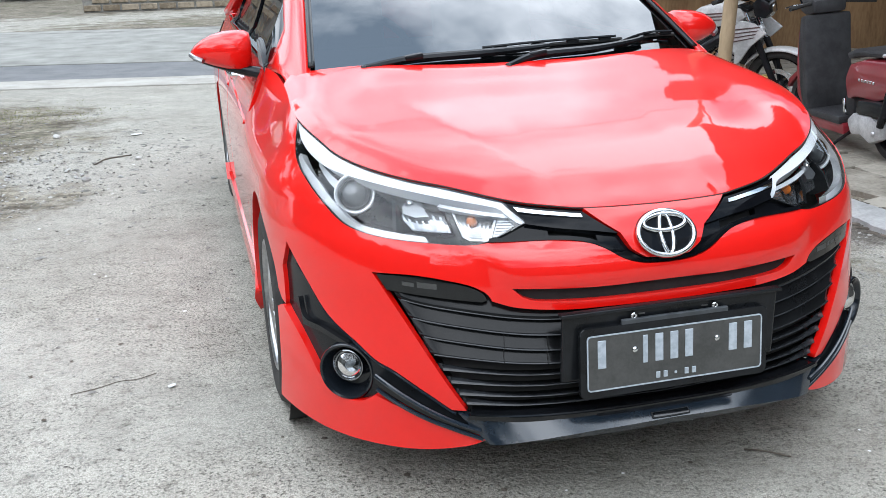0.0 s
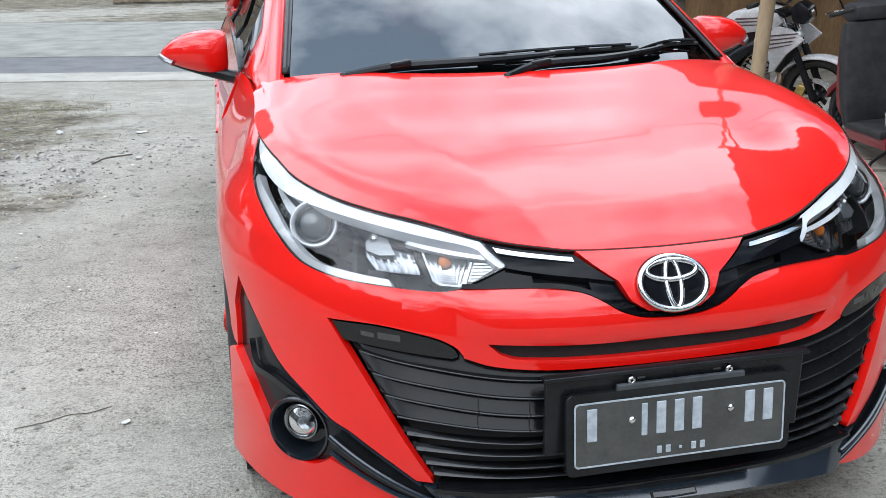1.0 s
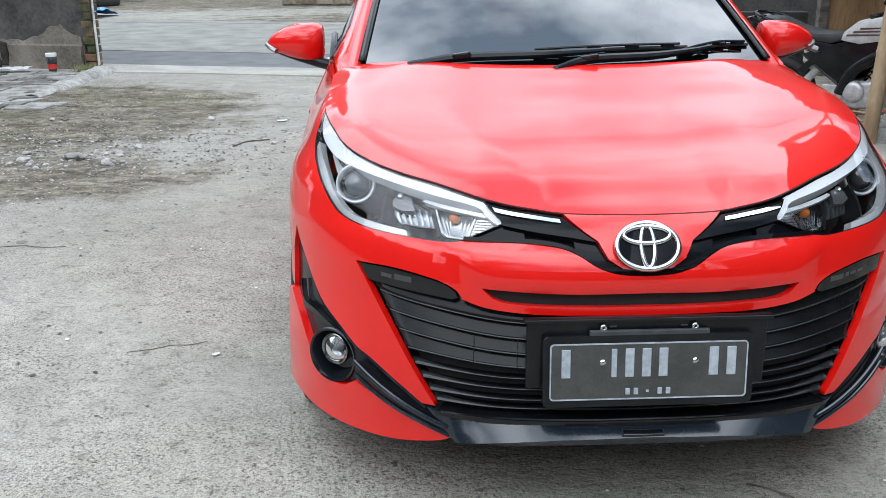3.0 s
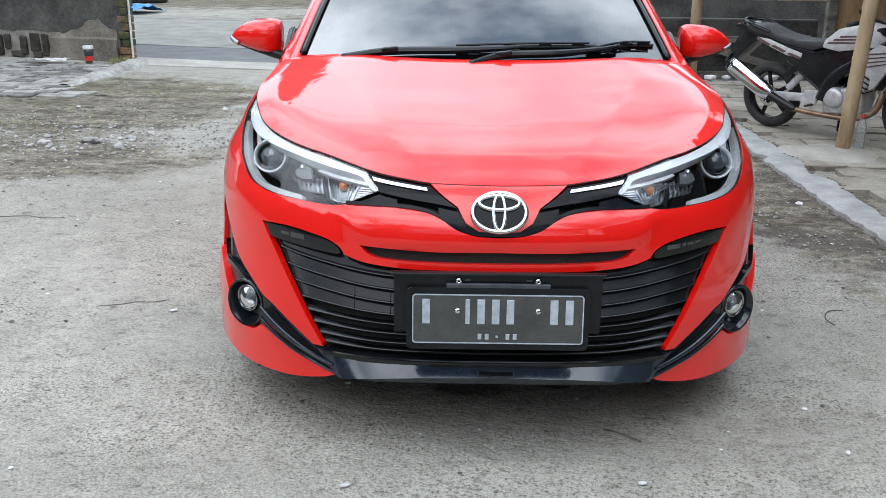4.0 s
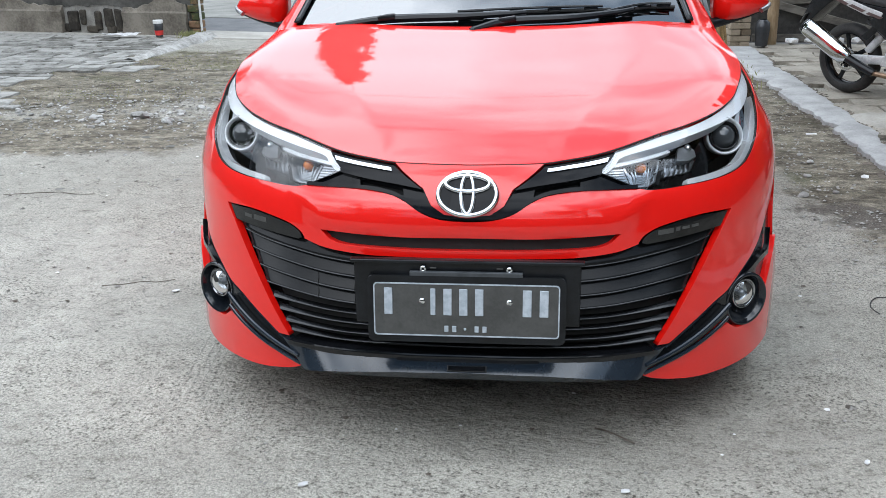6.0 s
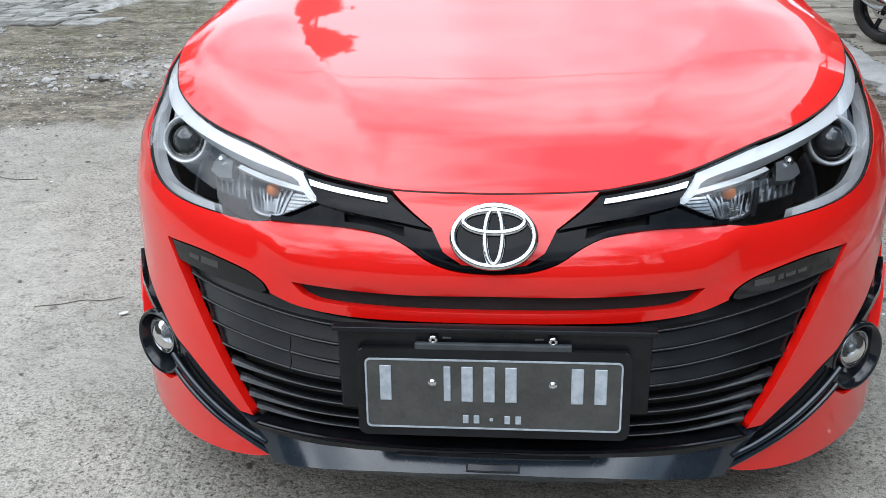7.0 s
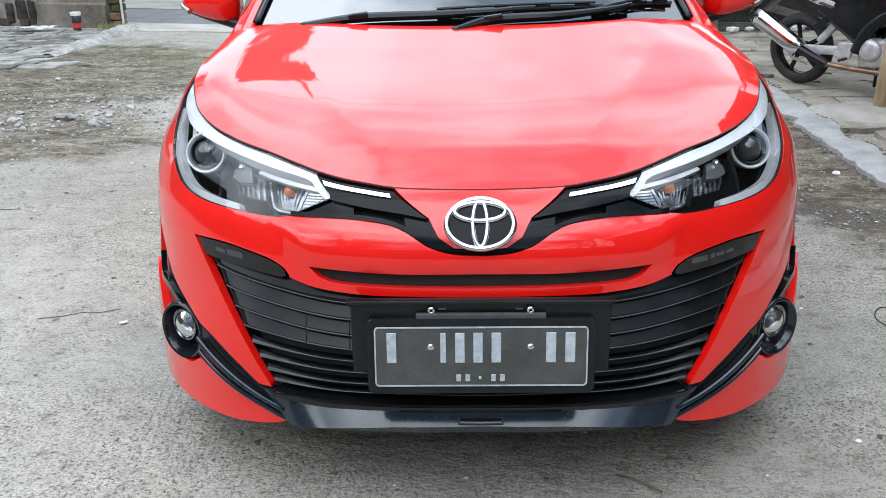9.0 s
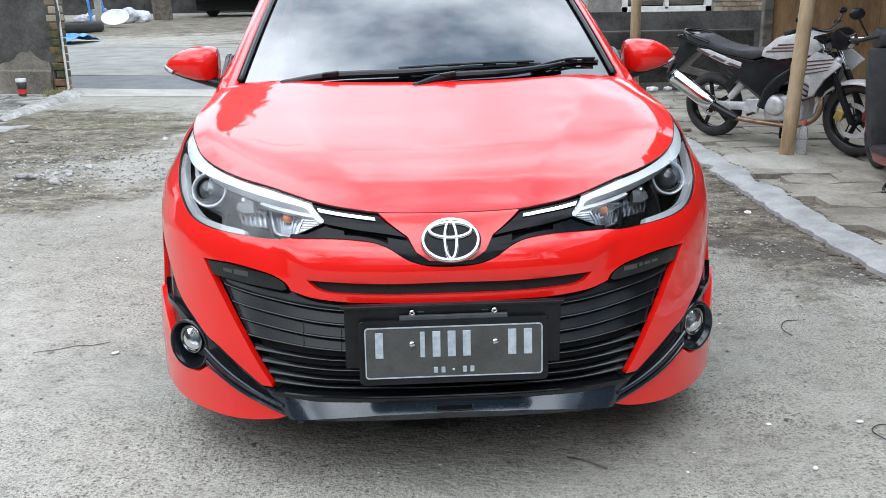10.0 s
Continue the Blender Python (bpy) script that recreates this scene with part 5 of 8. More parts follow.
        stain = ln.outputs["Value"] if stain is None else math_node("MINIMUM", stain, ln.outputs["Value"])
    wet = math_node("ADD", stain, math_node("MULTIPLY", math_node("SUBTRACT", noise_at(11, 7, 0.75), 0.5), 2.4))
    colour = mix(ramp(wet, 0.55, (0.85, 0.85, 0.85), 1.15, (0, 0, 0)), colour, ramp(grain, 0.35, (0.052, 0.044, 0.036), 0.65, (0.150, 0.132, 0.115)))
    l.new(colour, p.inputs["Base Color"])
    p.inputs["Roughness"].default_value = 0.92
    p.inputs["Specular IOR Level"].default_value = 0.25
    rise = math_node("ADD", math_node("MULTIPLY", grain, 0.55), math_node("ADD", math_node("MULTIPLY", clods, 0.8), math_node("ADD", math_node("MULTIPLY", middle, 1.6), math_node("MULTIPLY", lumps, 1.7))))
    bp = n.new("ShaderNodeBump")
    bp.inputs["Strength"].default_value, bp.inputs["Distance"].default_value = 0.75, 0.011
    l.new(rise, bp.inputs["Height"])
    l.new(bp.outputs["Normal"], p.inputs["Normal"])
    return m


GRIT = ground_material()
CONCRETE = surf("worn_concrete", (0.155, 0.152, 0.136), (0.30, 0.295, 0.268), rough=0.88, scale=2.2, bump=0.5, bump_scale=70, low=0.3, high=0.7)
FLOOR_SLAB = surf("dusty_floor_slab", (0.165, 0.146, 0.118), (0.34, 0.312, 0.262), rough=0.92, scale=3.2, bump=0.5, bump_scale=45, per_piece=0.12, detail=9)
KERB_GREY = surf("kerb_grey", (0.23, 0.23, 0.226), (0.42, 0.42, 0.412), rough=0.92, scale=6.0, bump=0.5, bump_scale=75, low=0.25, high=0.68, detail=9)
KERB_PALE = surf("weathered_ridge", (0.20, 0.192, 0.175), (0.42, 0.41, 0.385), rough=0.92, scale=9, bump=0.9, bump_scale=40, detail=9)
PALE_CONCRETE = surf("pale_concrete", (0.26, 0.245, 0.215), (0.39, 0.372, 0.333), rough=0.88, scale=2.6, bump=0.45, bump_scale=60)
ASPHALT = surf("asphalt", (0.105, 0.107, 0.110), (0.160, 0.161, 0.163), rough=0.85, scale=3, bump=0.4, bump_scale=120)
PLASTER = surf("stained_grey_plaster", (0.026, 0.025, 0.022), (0.108, 0.104, 0.093), rough=0.92, scale=2.3, bump=0.5, bump_scale=28, low=0.32, high=0.70, detail=9)
STONE = surf("paving_stone", (0.11, 0.105, 0.092), (0.33, 0.322, 0.298), rough=0.9, scale=6, bump=0.7, bump_scale=40, per_piece=0.30, detail=9)
RUBBLE = surf("broken_stone", (0.30, 0.295, 0.275), (0.56, 0.55, 0.525), rough=0.9, scale=14, bump=0.6, bump_scale=60, per_piece=0.4)
STONE_CHIP = surf("stone_chip", (0.075, 0.066, 0.055), (0.46, 0.45, 0.42), rough=0.92, scale=26, low=0.40, high=0.66, detail=2)
FOOT_RENDER = surf("brown_cement", (0.085, 0.073, 0.057), (0.215, 0.192, 0.158), rough=0.92, scale=3.2, bump=0.6, bump_scale=35, detail=9)
DARK_STONE = surf("dark_foot_stone", (0.018, 0.015, 0.011), (0.065, 0.055, 0.042), rough=0.95, scale=9, bump=0.7, bump_scale=40, per_piece=0.3)
MOSS_BRICK = surf("mossy_brick", (0.045, 0.055, 0.018), (0.20, 0.115, 0.065), rough=0.9, scale=9, bump=0.7, bump_scale=50, per_piece=0.4)
TAN_BRICK = surf("tan_brick", (0.16, 0.125, 0.085), (0.32, 0.265, 0.195), rough=0.88, scale=11, bump=0.5, bump_scale=60, per_piece=0.4)
MORTAR = surf("mortar", (0.16, 0.15, 0.135), (0.27, 0.26, 0.235), rough=0.92, scale=8, bump=0.5, bump_scale=60)
BAMBOO = surf("dry_bamboo", (0.23, 0.155, 0.085), (0.40, 0.30, 0.185), rough=0.55, scale=7, bump=0.25, bump_scale=60, stretch=(1, 1, 0.25))
GREY_WOOD = surf("weathered_wood", (0.075, 0.068, 0.058), (0.20, 0.185, 0.16), rough=0.85, scale=9, bump=0.4, bump_scale=40, stretch=(0.3, 1, 1))
PLYWOOD = surf("brown_plywood", (0.21, 0.118, 0.055), (0.38, 0.235, 0.118), rough=0.7, scale=2.5, bump=0.15, bump_scale=40, stretch=(1, 1, 0.25))
DARK_WALL = surf("dark_grey_wall", (0.022, 0.021, 0.020), (0.075, 0.072, 0.066), rough=0.92, scale=2.4, bump=0.4, bump_scale=30, detail=8)
SHEET = surf("grey_sheet_metal", (0.10, 0.115, 0.13), (0.20, 0.215, 0.23), rough=0.6, scale=3, bump=0.1, metal=0.2)
WHITE_PAINT = surf("white_paint", (0.52, 0.52, 0.50), (0.72, 0.72, 0.70), rough=0.6, scale=8, bump=0.1)
BLUE_PAINT = surf("pale_blue_paint", (0.24, 0.34, 0.40), (0.38, 0.48, 0.54), rough=0.6, scale=8, bump=0.1)
BLUE_PLASTIC = surf("blue_plastic", (0.02, 0.15, 0.42), (0.05, 0.28, 0.62), rough=0.4, scale=12)
STRAW = surf("straw", (0.22, 0.145, 0.06), (0.42, 0.30, 0.14), rough=0.8, scale=30, bump=0.3)
ROOF_TIN = surf("rusty_roof_sheet", (0.05, 0.042, 0.036), (0.13, 0.11, 0.095), rough=0.75, scale=3, bump=0.2)
LEAF = surf("leaf_green", (0.022, 0.045, 0.012), (0.065, 0.105, 0.030), rough=0.6, scale=3, per_piece=0.0)
BARK = surf("bark", (0.06, 0.048, 0.036), (0.15, 0.125, 0.10), rough=0.9, scale=8, bump=0.8, bump_scale=30)
PET = clear("clear_plastic", (0.92, 0.94, 0.94), 1.3, 0.15)
pet_n, pet_l = PET.node_tree.nodes, PET.node_tree.links
pet_mix, pet_white = pet_n.new("ShaderNodeMixShader"), pet_n.new("ShaderNodeBsdfDiffuse")
pet_white.inputs["Color"].default_value = (0.75, 0.77, 0.77, 1)
pet_mix.inputs["Fac"].default_value = 0.22
pet_l.new(pet_n["Mix Shader"].outputs[0], pet_mix.inputs[1])
pet_l.new(pet_white.outputs[0], pet_mix.inputs[2])
pet_l.new(pet_mix.outputs[0], pet_n["Material Output"].inputs["Surface"])
RED_CAP = surf("red_cap", (0.6, 0.03, 0.03), (0.7, 0.05, 0.04), rough=0.4)
PAPER = surf("white_litter", (0.50, 0.50, 0.50), (0.75, 0.75, 0.74), rough=0.7, scale=20, per_piece=0.3)
GRASS = surf("grass_green", (0.15, 0.16, 0.06), (0.29, 0.29, 0.13), rough=0.8, scale=6)
DARK_PAINT = surf("dark_vehicle_paint", (0.012, 0.014, 0.017), (0.030, 0.033, 0.038), rough=0.4, scale=5, coat=0.4)

rng = random.Random(7)



def churn(x, y):
    """How far the ground is churned up: the soil heap before the old wall and the strip along the concrete edge."""
    left = max(0.0, 1 - math.hypot((x + 3.3) / 2.2, (y - 5.3) / 1.9))
    right = max(0.0, 1 - math.hypot((x - 1.62) / 0.45, (y - 3.6) / 3.4))
    return min(1.0, 1.6 * max(left, right))


def ground_height(x, y):
    low = 0.002 * noise.noise((x * 1.3, y * 1.3, 0.7)) + 0.0015 * noise.noise((x * 6, y * 6, 4.2)) - 0.0025
    k = churn(x, y)
    return low + k * (0.016 * noise.noise((x * 3.1, y * 4.4, 2.0)) + 0.010 * noise.noise((x * 9, y * 12, 5.0)) + 0.005 * noise.noise((x * 24, y * 30, 8.0)))


gx = [-400, -120, -40, -18, -11, -8] + list(np.arange(-6.5, 3.0, 0.045)) + [3.4, 4.5, 7, 12, 30, 100, 400]
gy = [-400, -120, -40, -14, -6, -3] + list(np.arange(-1.6, 8.2, 0.045)) + [8.6, 9.5, 12, 20, 40, 120, 400]
V = [(float(x), float(y), ground_height(float(x), float(y))) for y in gy for x in gx]
F = [(r * len(gx) + c, r * len(gx) + c + 1, (r + 1) * len(gx) + c + 1, (r + 1) * len(gx) + c) for r in range(len(gy) - 1) for c in range(len(gx) - 1)]
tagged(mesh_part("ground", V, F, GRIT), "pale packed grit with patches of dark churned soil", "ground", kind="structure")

# road across the far end of the yard, with concrete shoulders
LEAN_R = -0.20


def across(y, x):
    """The road's lines fall away to one side."""
    return y + LEAN_R * (x + 2.0)


def strip(name, y0, y1, z, material, label, x0=-60.0, x1=60.0, wobble=0.05, thick=0.05):
    bm = bmesh.new()
    near, far = [], []
    n = 240
    for k in range(n + 1):
        x = x0 + (x1 - x0) * k / n
        near.append((x, across(y0, x) + wobble * noise.noise((x * 0.9, y0, 0.3)) + 0.4 * wobble * noise.noise((x * 4, y0, 1.3))))
        far.append((x, across(y1, x) + wobble * noise.noise((x * 0.9, y1, 2.3)) + 0.4 * wobble * noise.noise((x * 4, y1, 3.3))))
    lo, hi = [bm.verts.new((x, y, z)) for x, y in near], [bm.verts.new((x, y, z)) for x, y in far]
    lod = [bm.verts.new((x, y - 0.01, z - thick)) for x, y in near]
    hid = [bm.verts.new((x, y + 0.01, z - thick)) for x, y in far]
    for k in range(n):
        bm.faces.new((lo[k], lo[k + 1], hi[k + 1], hi[k]))
        bm.faces.new((lod[k], lod[k + 1], lo[k + 1], lo[k]))
        bm.faces.new((hi[k], hi[k + 1], hid[k + 1], hid[k]))
    return tagged(part(name, bm, material), label, name.split("_")[0], kind="structure")


strip("pavement_near", 8.45, 9.12, 0.010, PALE_CONCRETE, "pale concrete shoulder beside the road")
strip("road", 9.10, 10.68, 0.005, ASPHALT, "narrow grey asphalt road", wobble=0.03)
strip("pavement_far", 10.66, 15.6, 0.014, CONCRETE, "worn concrete forecourt across the road", wobble=0.10)
strip("trim_far", 15.5, 16.0, 0.018, CONCRETE, "worn concrete edge of the forecourt", wobble=0.08)


def rock(size, seed, squash=0.55, fine=1):
    """A rough stone."""
    r = random.Random(seed)
    bm = bmesh.new()
    bmesh.ops.create_icosphere(bm, subdivisions=fine, radius=1)
    off = Vector((r.random() * 50, r.random() * 50, r.random() * 50))
    for v in bm.verts:
        k = 1 + 0.45 * noise.noise(v.co * 1.1 + off) + 0.2 * noise.noise(v.co * 2.7 + off) + (0.12 * noise.noise(v.co * 6 + off) if fine > 1 else 0)
        v.co = Vector((v.co.x * k * size, v.co.y * k * size * 0.75, v.co.z * k * size * squash))
    return bm


def as_mesh(bm, material, soft=False):
    me = bpy.data.meshes.new("piece")
    if soft:
        for f in bm.faces:
            f.smooth = True
    bm.to_mesh(me)
    bm.free()
    me.materials.append(material)
    return me


# broken wall beside the entrance
WALL_A, WALL_B = Vector((-4.06, 9.02, 0)), Vector((-9.6, 10.15, 0))
wall_dir = (WALL_B - WALL_A).normalized()
wall_turn = math.degrees(math.atan2(wall_dir.y, wall_dir.x))
wm = pose(WALL_A.x, WALL_A.y, 0, 0, 0, wall_turn - 180)
wall = thing("wall_left", "old grey plastered wall with a crumbling stone foot", "wall", at=wm, kind="structure")
# local x runs from the free end at 0 towards -x
L = 5.6
core = box(L - 0.13, 0.16, 2.5, (-L / 2 - 0.065, 0.11, 1.25))
part("wall_core", core, MORTAR, wall)


def plaster_low(x):
    """Lower edge of the plaster, broken away above the foot."""
    return 0.34 + 0.05 * noise.noise((x * 1.7, 0.2, 5.1)) + 0.05 * noise.noise((x * 6.0, 3.2, 5.1)) + 0.02 * noise.noise((x * 19.0, 3.2, 5.1)) + 0.13 * math.exp(-((x + 0.45) / 0.20) ** 2) * (1 + 0.5 * noise.noise((x * 14, 1.2, 5.1))) + 0.22 * math.exp(-((x + 3.1) / 0.35) ** 2)


bm = bmesh.new()
xs = np.linspace(-L, 0.0, 240)
cols = []
for x in xs:
    lift = 0.10 * noise.noise((float(x) * 3, 9.1, 0.4)) * (x > -0.55)
    cols.append([bm.verts.new((x if x < -0.2 else -0.2 + (x + 0.2) / 0.2 * (0.225 - 0.10 * max(0, min(1, (z - 1.25) * 3)) - 0.10 * max(0, min(1, (0.62 - z) * 3)) + 0.045 * noise.noise((z * 5, 2.2, 8))), 0.022 - 0.006 * noise.noise((float(x) * 2, z * 2, 7.7)), z)) for z in [plaster_low(float(x)) + (2.5 - plaster_low(float(x))) * t for t in np.linspace(0, 1, 30)]] + [bm.verts.new((x, 0.05, 2.5))])
for a, b in zip(cols, cols[1:]):
    for k in range(len(a) - 1):
        bm.faces.new((a[k], b[k], b[k + 1], a[k + 1]))
    bm.faces.new((b[0], a[0], bm.verts.new((a[0].co.x, 0.06, a[0].co.z)), bm.verts.new((b[0].co.x, 0.06, b[0].co.z))))
bmesh.ops.recalc_face_normals(bm, faces=bm.faces)
part("plaster", bm, PLASTER, wall, "dark stained grey plaster", soft=True)
# the render of the foot, with a hole where dark stones and pale mortar show
for f0, f1 in ((-0.14, -1.05), (-1.95, -L)):
    fb = bmesh.new()
    n = int((f0 - f1) / 0.04)
    rows_f = []
    for k in range(n + 1):
        x = f0 + (f1 - f0) * k / n
        top = plaster_low(x) + 0.01
        end = 0.05 * noise.noise((x * 3, 1.0, 2.0))
        rows_f.append([fb.verts.new((x + (end if k in (0, n) else 0) * math.sin(z * 30), y + 0.008 * noise.noise((x * 5, z * 5, 3.0)), z)) for y, z in ((0.06, top), (0.008, top - 0.01), (-0.006, 0.29 + 0.012 * noise.noise((x * 4, 0, 0))), (-0.030, 0.27), (-0.022, 0.16), (-0.030, 0.06), (-0.045, -0.02), (0.10, -0.02))])
    for a, b in zip(rows_f, rows_f[1:]):
        for k in range(7):
            fb.faces.new((a[k], a[k + 1], b[k + 1], b[k]))
    fb.faces.new(rows_f[0][::-1])
    fb.faces.new(rows_f[-1])
    bmesh.ops.recalc_face_normals(fb, faces=fb.faces)
    part("foot_render", fb, FOOT_RENDER, wall, "brown-grey cement foot with a broken ledge", soft=True)
for k, (x, z, w, h) in enumerate(((-1.13, 0.17, 0.10, 0.26), (-1.27, 0.20, 0.13, 0.22), (-1.25, 0.06, 0.12, 0.09), (-1.43, 0.16, 0.10, 0.22), (-1.53, 0.06, 0.16, 0.09), (-1.66, 0.20, 0.09, 0.18), (-1.80, 0.16, 0.15, 0.24), (-1.91, 0.07, 0.10, 0.10))):
    fs = box(w, 0.08, h, (x, 0.035, z), 0.02, 2)
    for v in fs.verts:
        v.co += Vector((noise.noise(v.co * 9), noise.noise(v.co * 9 + Vector((9, 0, 0))), noise.noise(v.co * 9 + Vector((0, 9, 0))))) * 0.02
    part("foot_stone", fs, DARK_STONE, wall)
for k in range(26):
    z = k * 0.092 + 0.046
    b2 = box(0.09 + 0.04 * (k % 2), 0.17, 0.080, (-0.05 - 0.02 * (k % 2), 0.105 + rng.uniform(-0.008, 0.008), z), 0.008, 1)
    part("brick", b2, MOSS_BRICK if k < 9 else TAN_BRICK, wall)
part("edge_pipe", rod((0.015, 0.06, 0.02), (-0.01, 0.06, 2.4), 0.014, sides=10), WHITE_PAINT, wall, "thin white pipe", soft=True)
part("wall_cap", box(L, 0.22, 0.06, (-L / 2, 0.10, 2.53), 0.01), MORTAR, wall)


# irregular stone paving before the wall
def flagstones(name, label, x0, x1, y0, y1, sx, sy, z, material, keep=None, jitter=0.28, cap=295, gap=0.03, even=1.0):
    pav = thing(name, label, "pavement", kind="structure")
    pieces = []
    iy = 0
    y = y0
    while y < y1:
        x = x0 + (iy % 2) * sx * 0.5
        hy = sy * rng.uniform(0.8, 1.25)
        while x < x1:
            w = sx * rng.uniform(0.7, 1.35)
            cx, cy = x + w / 2, y + hy / 2
            if keep is None or keep(cx, cy):
                pts = []
                for ux, uy in ((-0.5, -0.5), (0.0, -0.5), (0.5, -0.5), (0.5, 0.5), (0.02, 0.5), (-0.5, 0.5)):
                    pts.append((cx + ux * (w - gap) + rng.uniform(-1, 1) * jitter * 0.10 * w, cy + uy * (hy - gap) + rng.uniform(-1, 1) * jitter * 0.22 * hy))
                pieces.append((math.hypot(cx, cy + 2), pts))
            x += w
        y += hy
        iy += 1
    pieces.sort(key=lambda q: q[0])
    rest = bmesh.new()
    for k, (_, pts) in enumerate(pieces):
        top = z + rng.uniform(-0.008, 0.010) * even
        cx, cy = sum(q[0] for q in pts) / 6, sum(q[1] for q in pts) / 6
        tilt = rng.uniform(-0.025, 0.025) * even
        bm = bmesh.new() if k < cap else rest
        low = [bm.verts.new((a, b, -0.03)) for a, b in pts]
        mid = [bm.verts.new((a, b, top - 0.010 * even + tilt * (a - cx))) for a, b in pts]
        hi = [bm.verts.new((cx + (a - cx) * (1 - 0.05 * even), cy + (b - cy) * (1 - 0.07 * even), top + tilt * (a - cx))) for a, b in pts]
        for i in range(6):
            j = (i + 1) % 6
            bm.faces.new((low[i], low[j], mid[j], mid[i]))
            bm.faces.new((mid[i], mid[j], hi[j], hi[i]))
        bm.faces.new(hi)
        if k < cap:
            part("paving_stone", bm, material, pav)
    if len(pieces) > cap:
        tagged(part("more_paving", rest, material, pav), kind="stuff")
    else:
        rest.free()
    return pav


flagstones("pavement_left", "uneven grey flagstones before the old wall", -8.0, -3.6, 4.5, 9.4, 0.30, 0.17, 0.010, STONE, jitter=0.75, gap=0.022, even=0.55,
           keep=lambda x, y: x < -3.95 - 0.10 * (y - 7) + 0.35 * noise.noise((x, y, 0)) - (0.9 if y < 6.2 else 0) * 0.5 and y < 9.0 + 0.2 * (-4.06 - x))
kerb_bm = bmesh.new()
rows_k = []
for k in range(46):
    f = k / 45
    y = 8.92 - 1.95 * f
    mid_x = -3.93 + 0.05 * noise.noise((0.0, y * 2.0, 3.1)) - 0.10 * f
    w = 0.17 + 0.05 * noise.noise((0.0, y * 5.0, 7.7)) - 0.05 * f
    h = (0.075 - 0.05 * f) * (1 + 0.5 * noise.noise((2.0, y * 6.5, 0)))
    rows_k.append([kerb_bm.verts.new((mid_x + w * u + 0.035 * noise.noise((u * 5, y * 9, 1.5)), y + 0.01 * noise.noise((u * 6, y * 11, 4)), -0.02 + max(0, (h + 0.02) * v) + 0.028 * noise.noise((u * 6, y * 12, 9)) * v)) for u, v in ((-1, 0), (-0.8, 0.55), (-0.45, 0.9), (0, 1), (0.4, 0.92), (0.75, 0.5), (1, 0))])
for r0, r1 in zip(rows_k, rows_k[1:]):
    for i in range(6):
        kerb_bm.faces.new((r0[i], r1[i], r1[i + 1], r0[i + 1]))
bmesh.ops.recalc_face_normals(kerb_bm, faces=kerb_bm.faces)
tagged(part("kerb_left", kerb_bm, KERB_PALE, soft=True), "worn pale concrete ridge at the paving's edge", "kerb", kind="structure")

# raised paved floor under the lean-to, with a crumbling concrete edge
flagstones("pavement_right", "worn cracked paving slabs under the lean-to", 2.10, 6.4, -1.2, 7.9, 0.44, 0.31, 0.030, FLOOR_SLAB, jitter=0.95, cap=295, gap=0.004, even=0.16)
bm = bmesh.new()
ys = np.linspace(-2.0, 7.75, 900)
rowsv = []


def jag(y, seed):
    """A broken edge: long bends, bites and small chips."""
    bite = max(0.0, noise.noise((seed, y * 3.3, 6.0)) - 0.15) * 0.16
    return 0.025 * noise.noise((seed, y * 1.2, 1)) + 0.022 * noise.noise((seed, y * 6, 2)) + 0.016 * noise.noise((seed, y * 17, 3)) + 0.009 * noise.noise((seed, y * 48, 4)) + bite


def kerb_sides(y):
    lean = 0.05 * max(0.0, 2.4 - y)
    return 1.965 + lean - 0.07 * max(0.0, y - 4.4) + jag(y, 0.3), 2.165 + lean + 0.01 * max(0.0, y - 5) - jag(y, 5.3) * 0.8


for y in ys:
    y = float(y)
    x0, x1 = kerb_sides(y)
    rise = [0.004 * noise.noise((u, y * 7, 0)) for u in (1.0, 2.0, 3.0)]
    rowsv.append([bm.verts.new(q) for q in ((x0 - 0.004, y, -0.02), (x0, y, 0.022 + rise[0]), (x0 + 0.012, y, 0.030 + rise[0]), ((x0 + x1) / 2, y, 0.040 + rise[1]), (x1 - 0.015, y, 0.039 + rise[2]), (x1, y, 0.034), (x1 + 0.004, y, -0.02))])
for a, b in zip(rowsv, rowsv[1:]):
    for k in range(6):
        bm.faces.new((a[k], b[k], b[k + 1], a[k + 1]))
bmesh.ops.recalc_face_normals(bm, faces=bm.faces)
tagged(part("kerb_right", bm, KERB_GREY, soft=True), "crumbling grey concrete edge of the paved floor", "kerb", kind="structure")
# loose stones and grit
rocks = [as_mesh(rock(1.0, s, 0.5, 2), RUBBLE, False) for s in range(6)]
k = 0
for i in range(96):
    if i < 60:
        x, y = rng.gauss(-2.75, 0.62), rng.gauss(4.27, 0.24)
        s = rng.uniform(0.012, 0.034)
    elif i < 72:
        x, y = rng.uniform(1.3, 1.85), rng.uniform(2.4, 5.8)
        s = rng.uniform(0.015, 0.035)
    else:
        x, y = rng.uniform(-6, -2), rng.uniform(3.7, 6.5)
        s = rng.uniform(0.012, 0.035)
    if i in (0, 1, 2):
        (x, y), s = ((-2.72, 4.24), (-2.46, 4.10), (-3.05, 4.20))[i], (0.07, 0.05, 0.04)[i]
    st = new("stone", rocks[i % 6])
    st.matrix_basis = pose(x, y, s * 0.10, rng.uniform(-15, 15), rng.uniform(-15, 15), rng.uniform(0, 360)) @ Matrix.Diagonal((s, s, s, 1))
    tagged(st, "pale broken stone lying on the dirt", "stone", "loose stones")


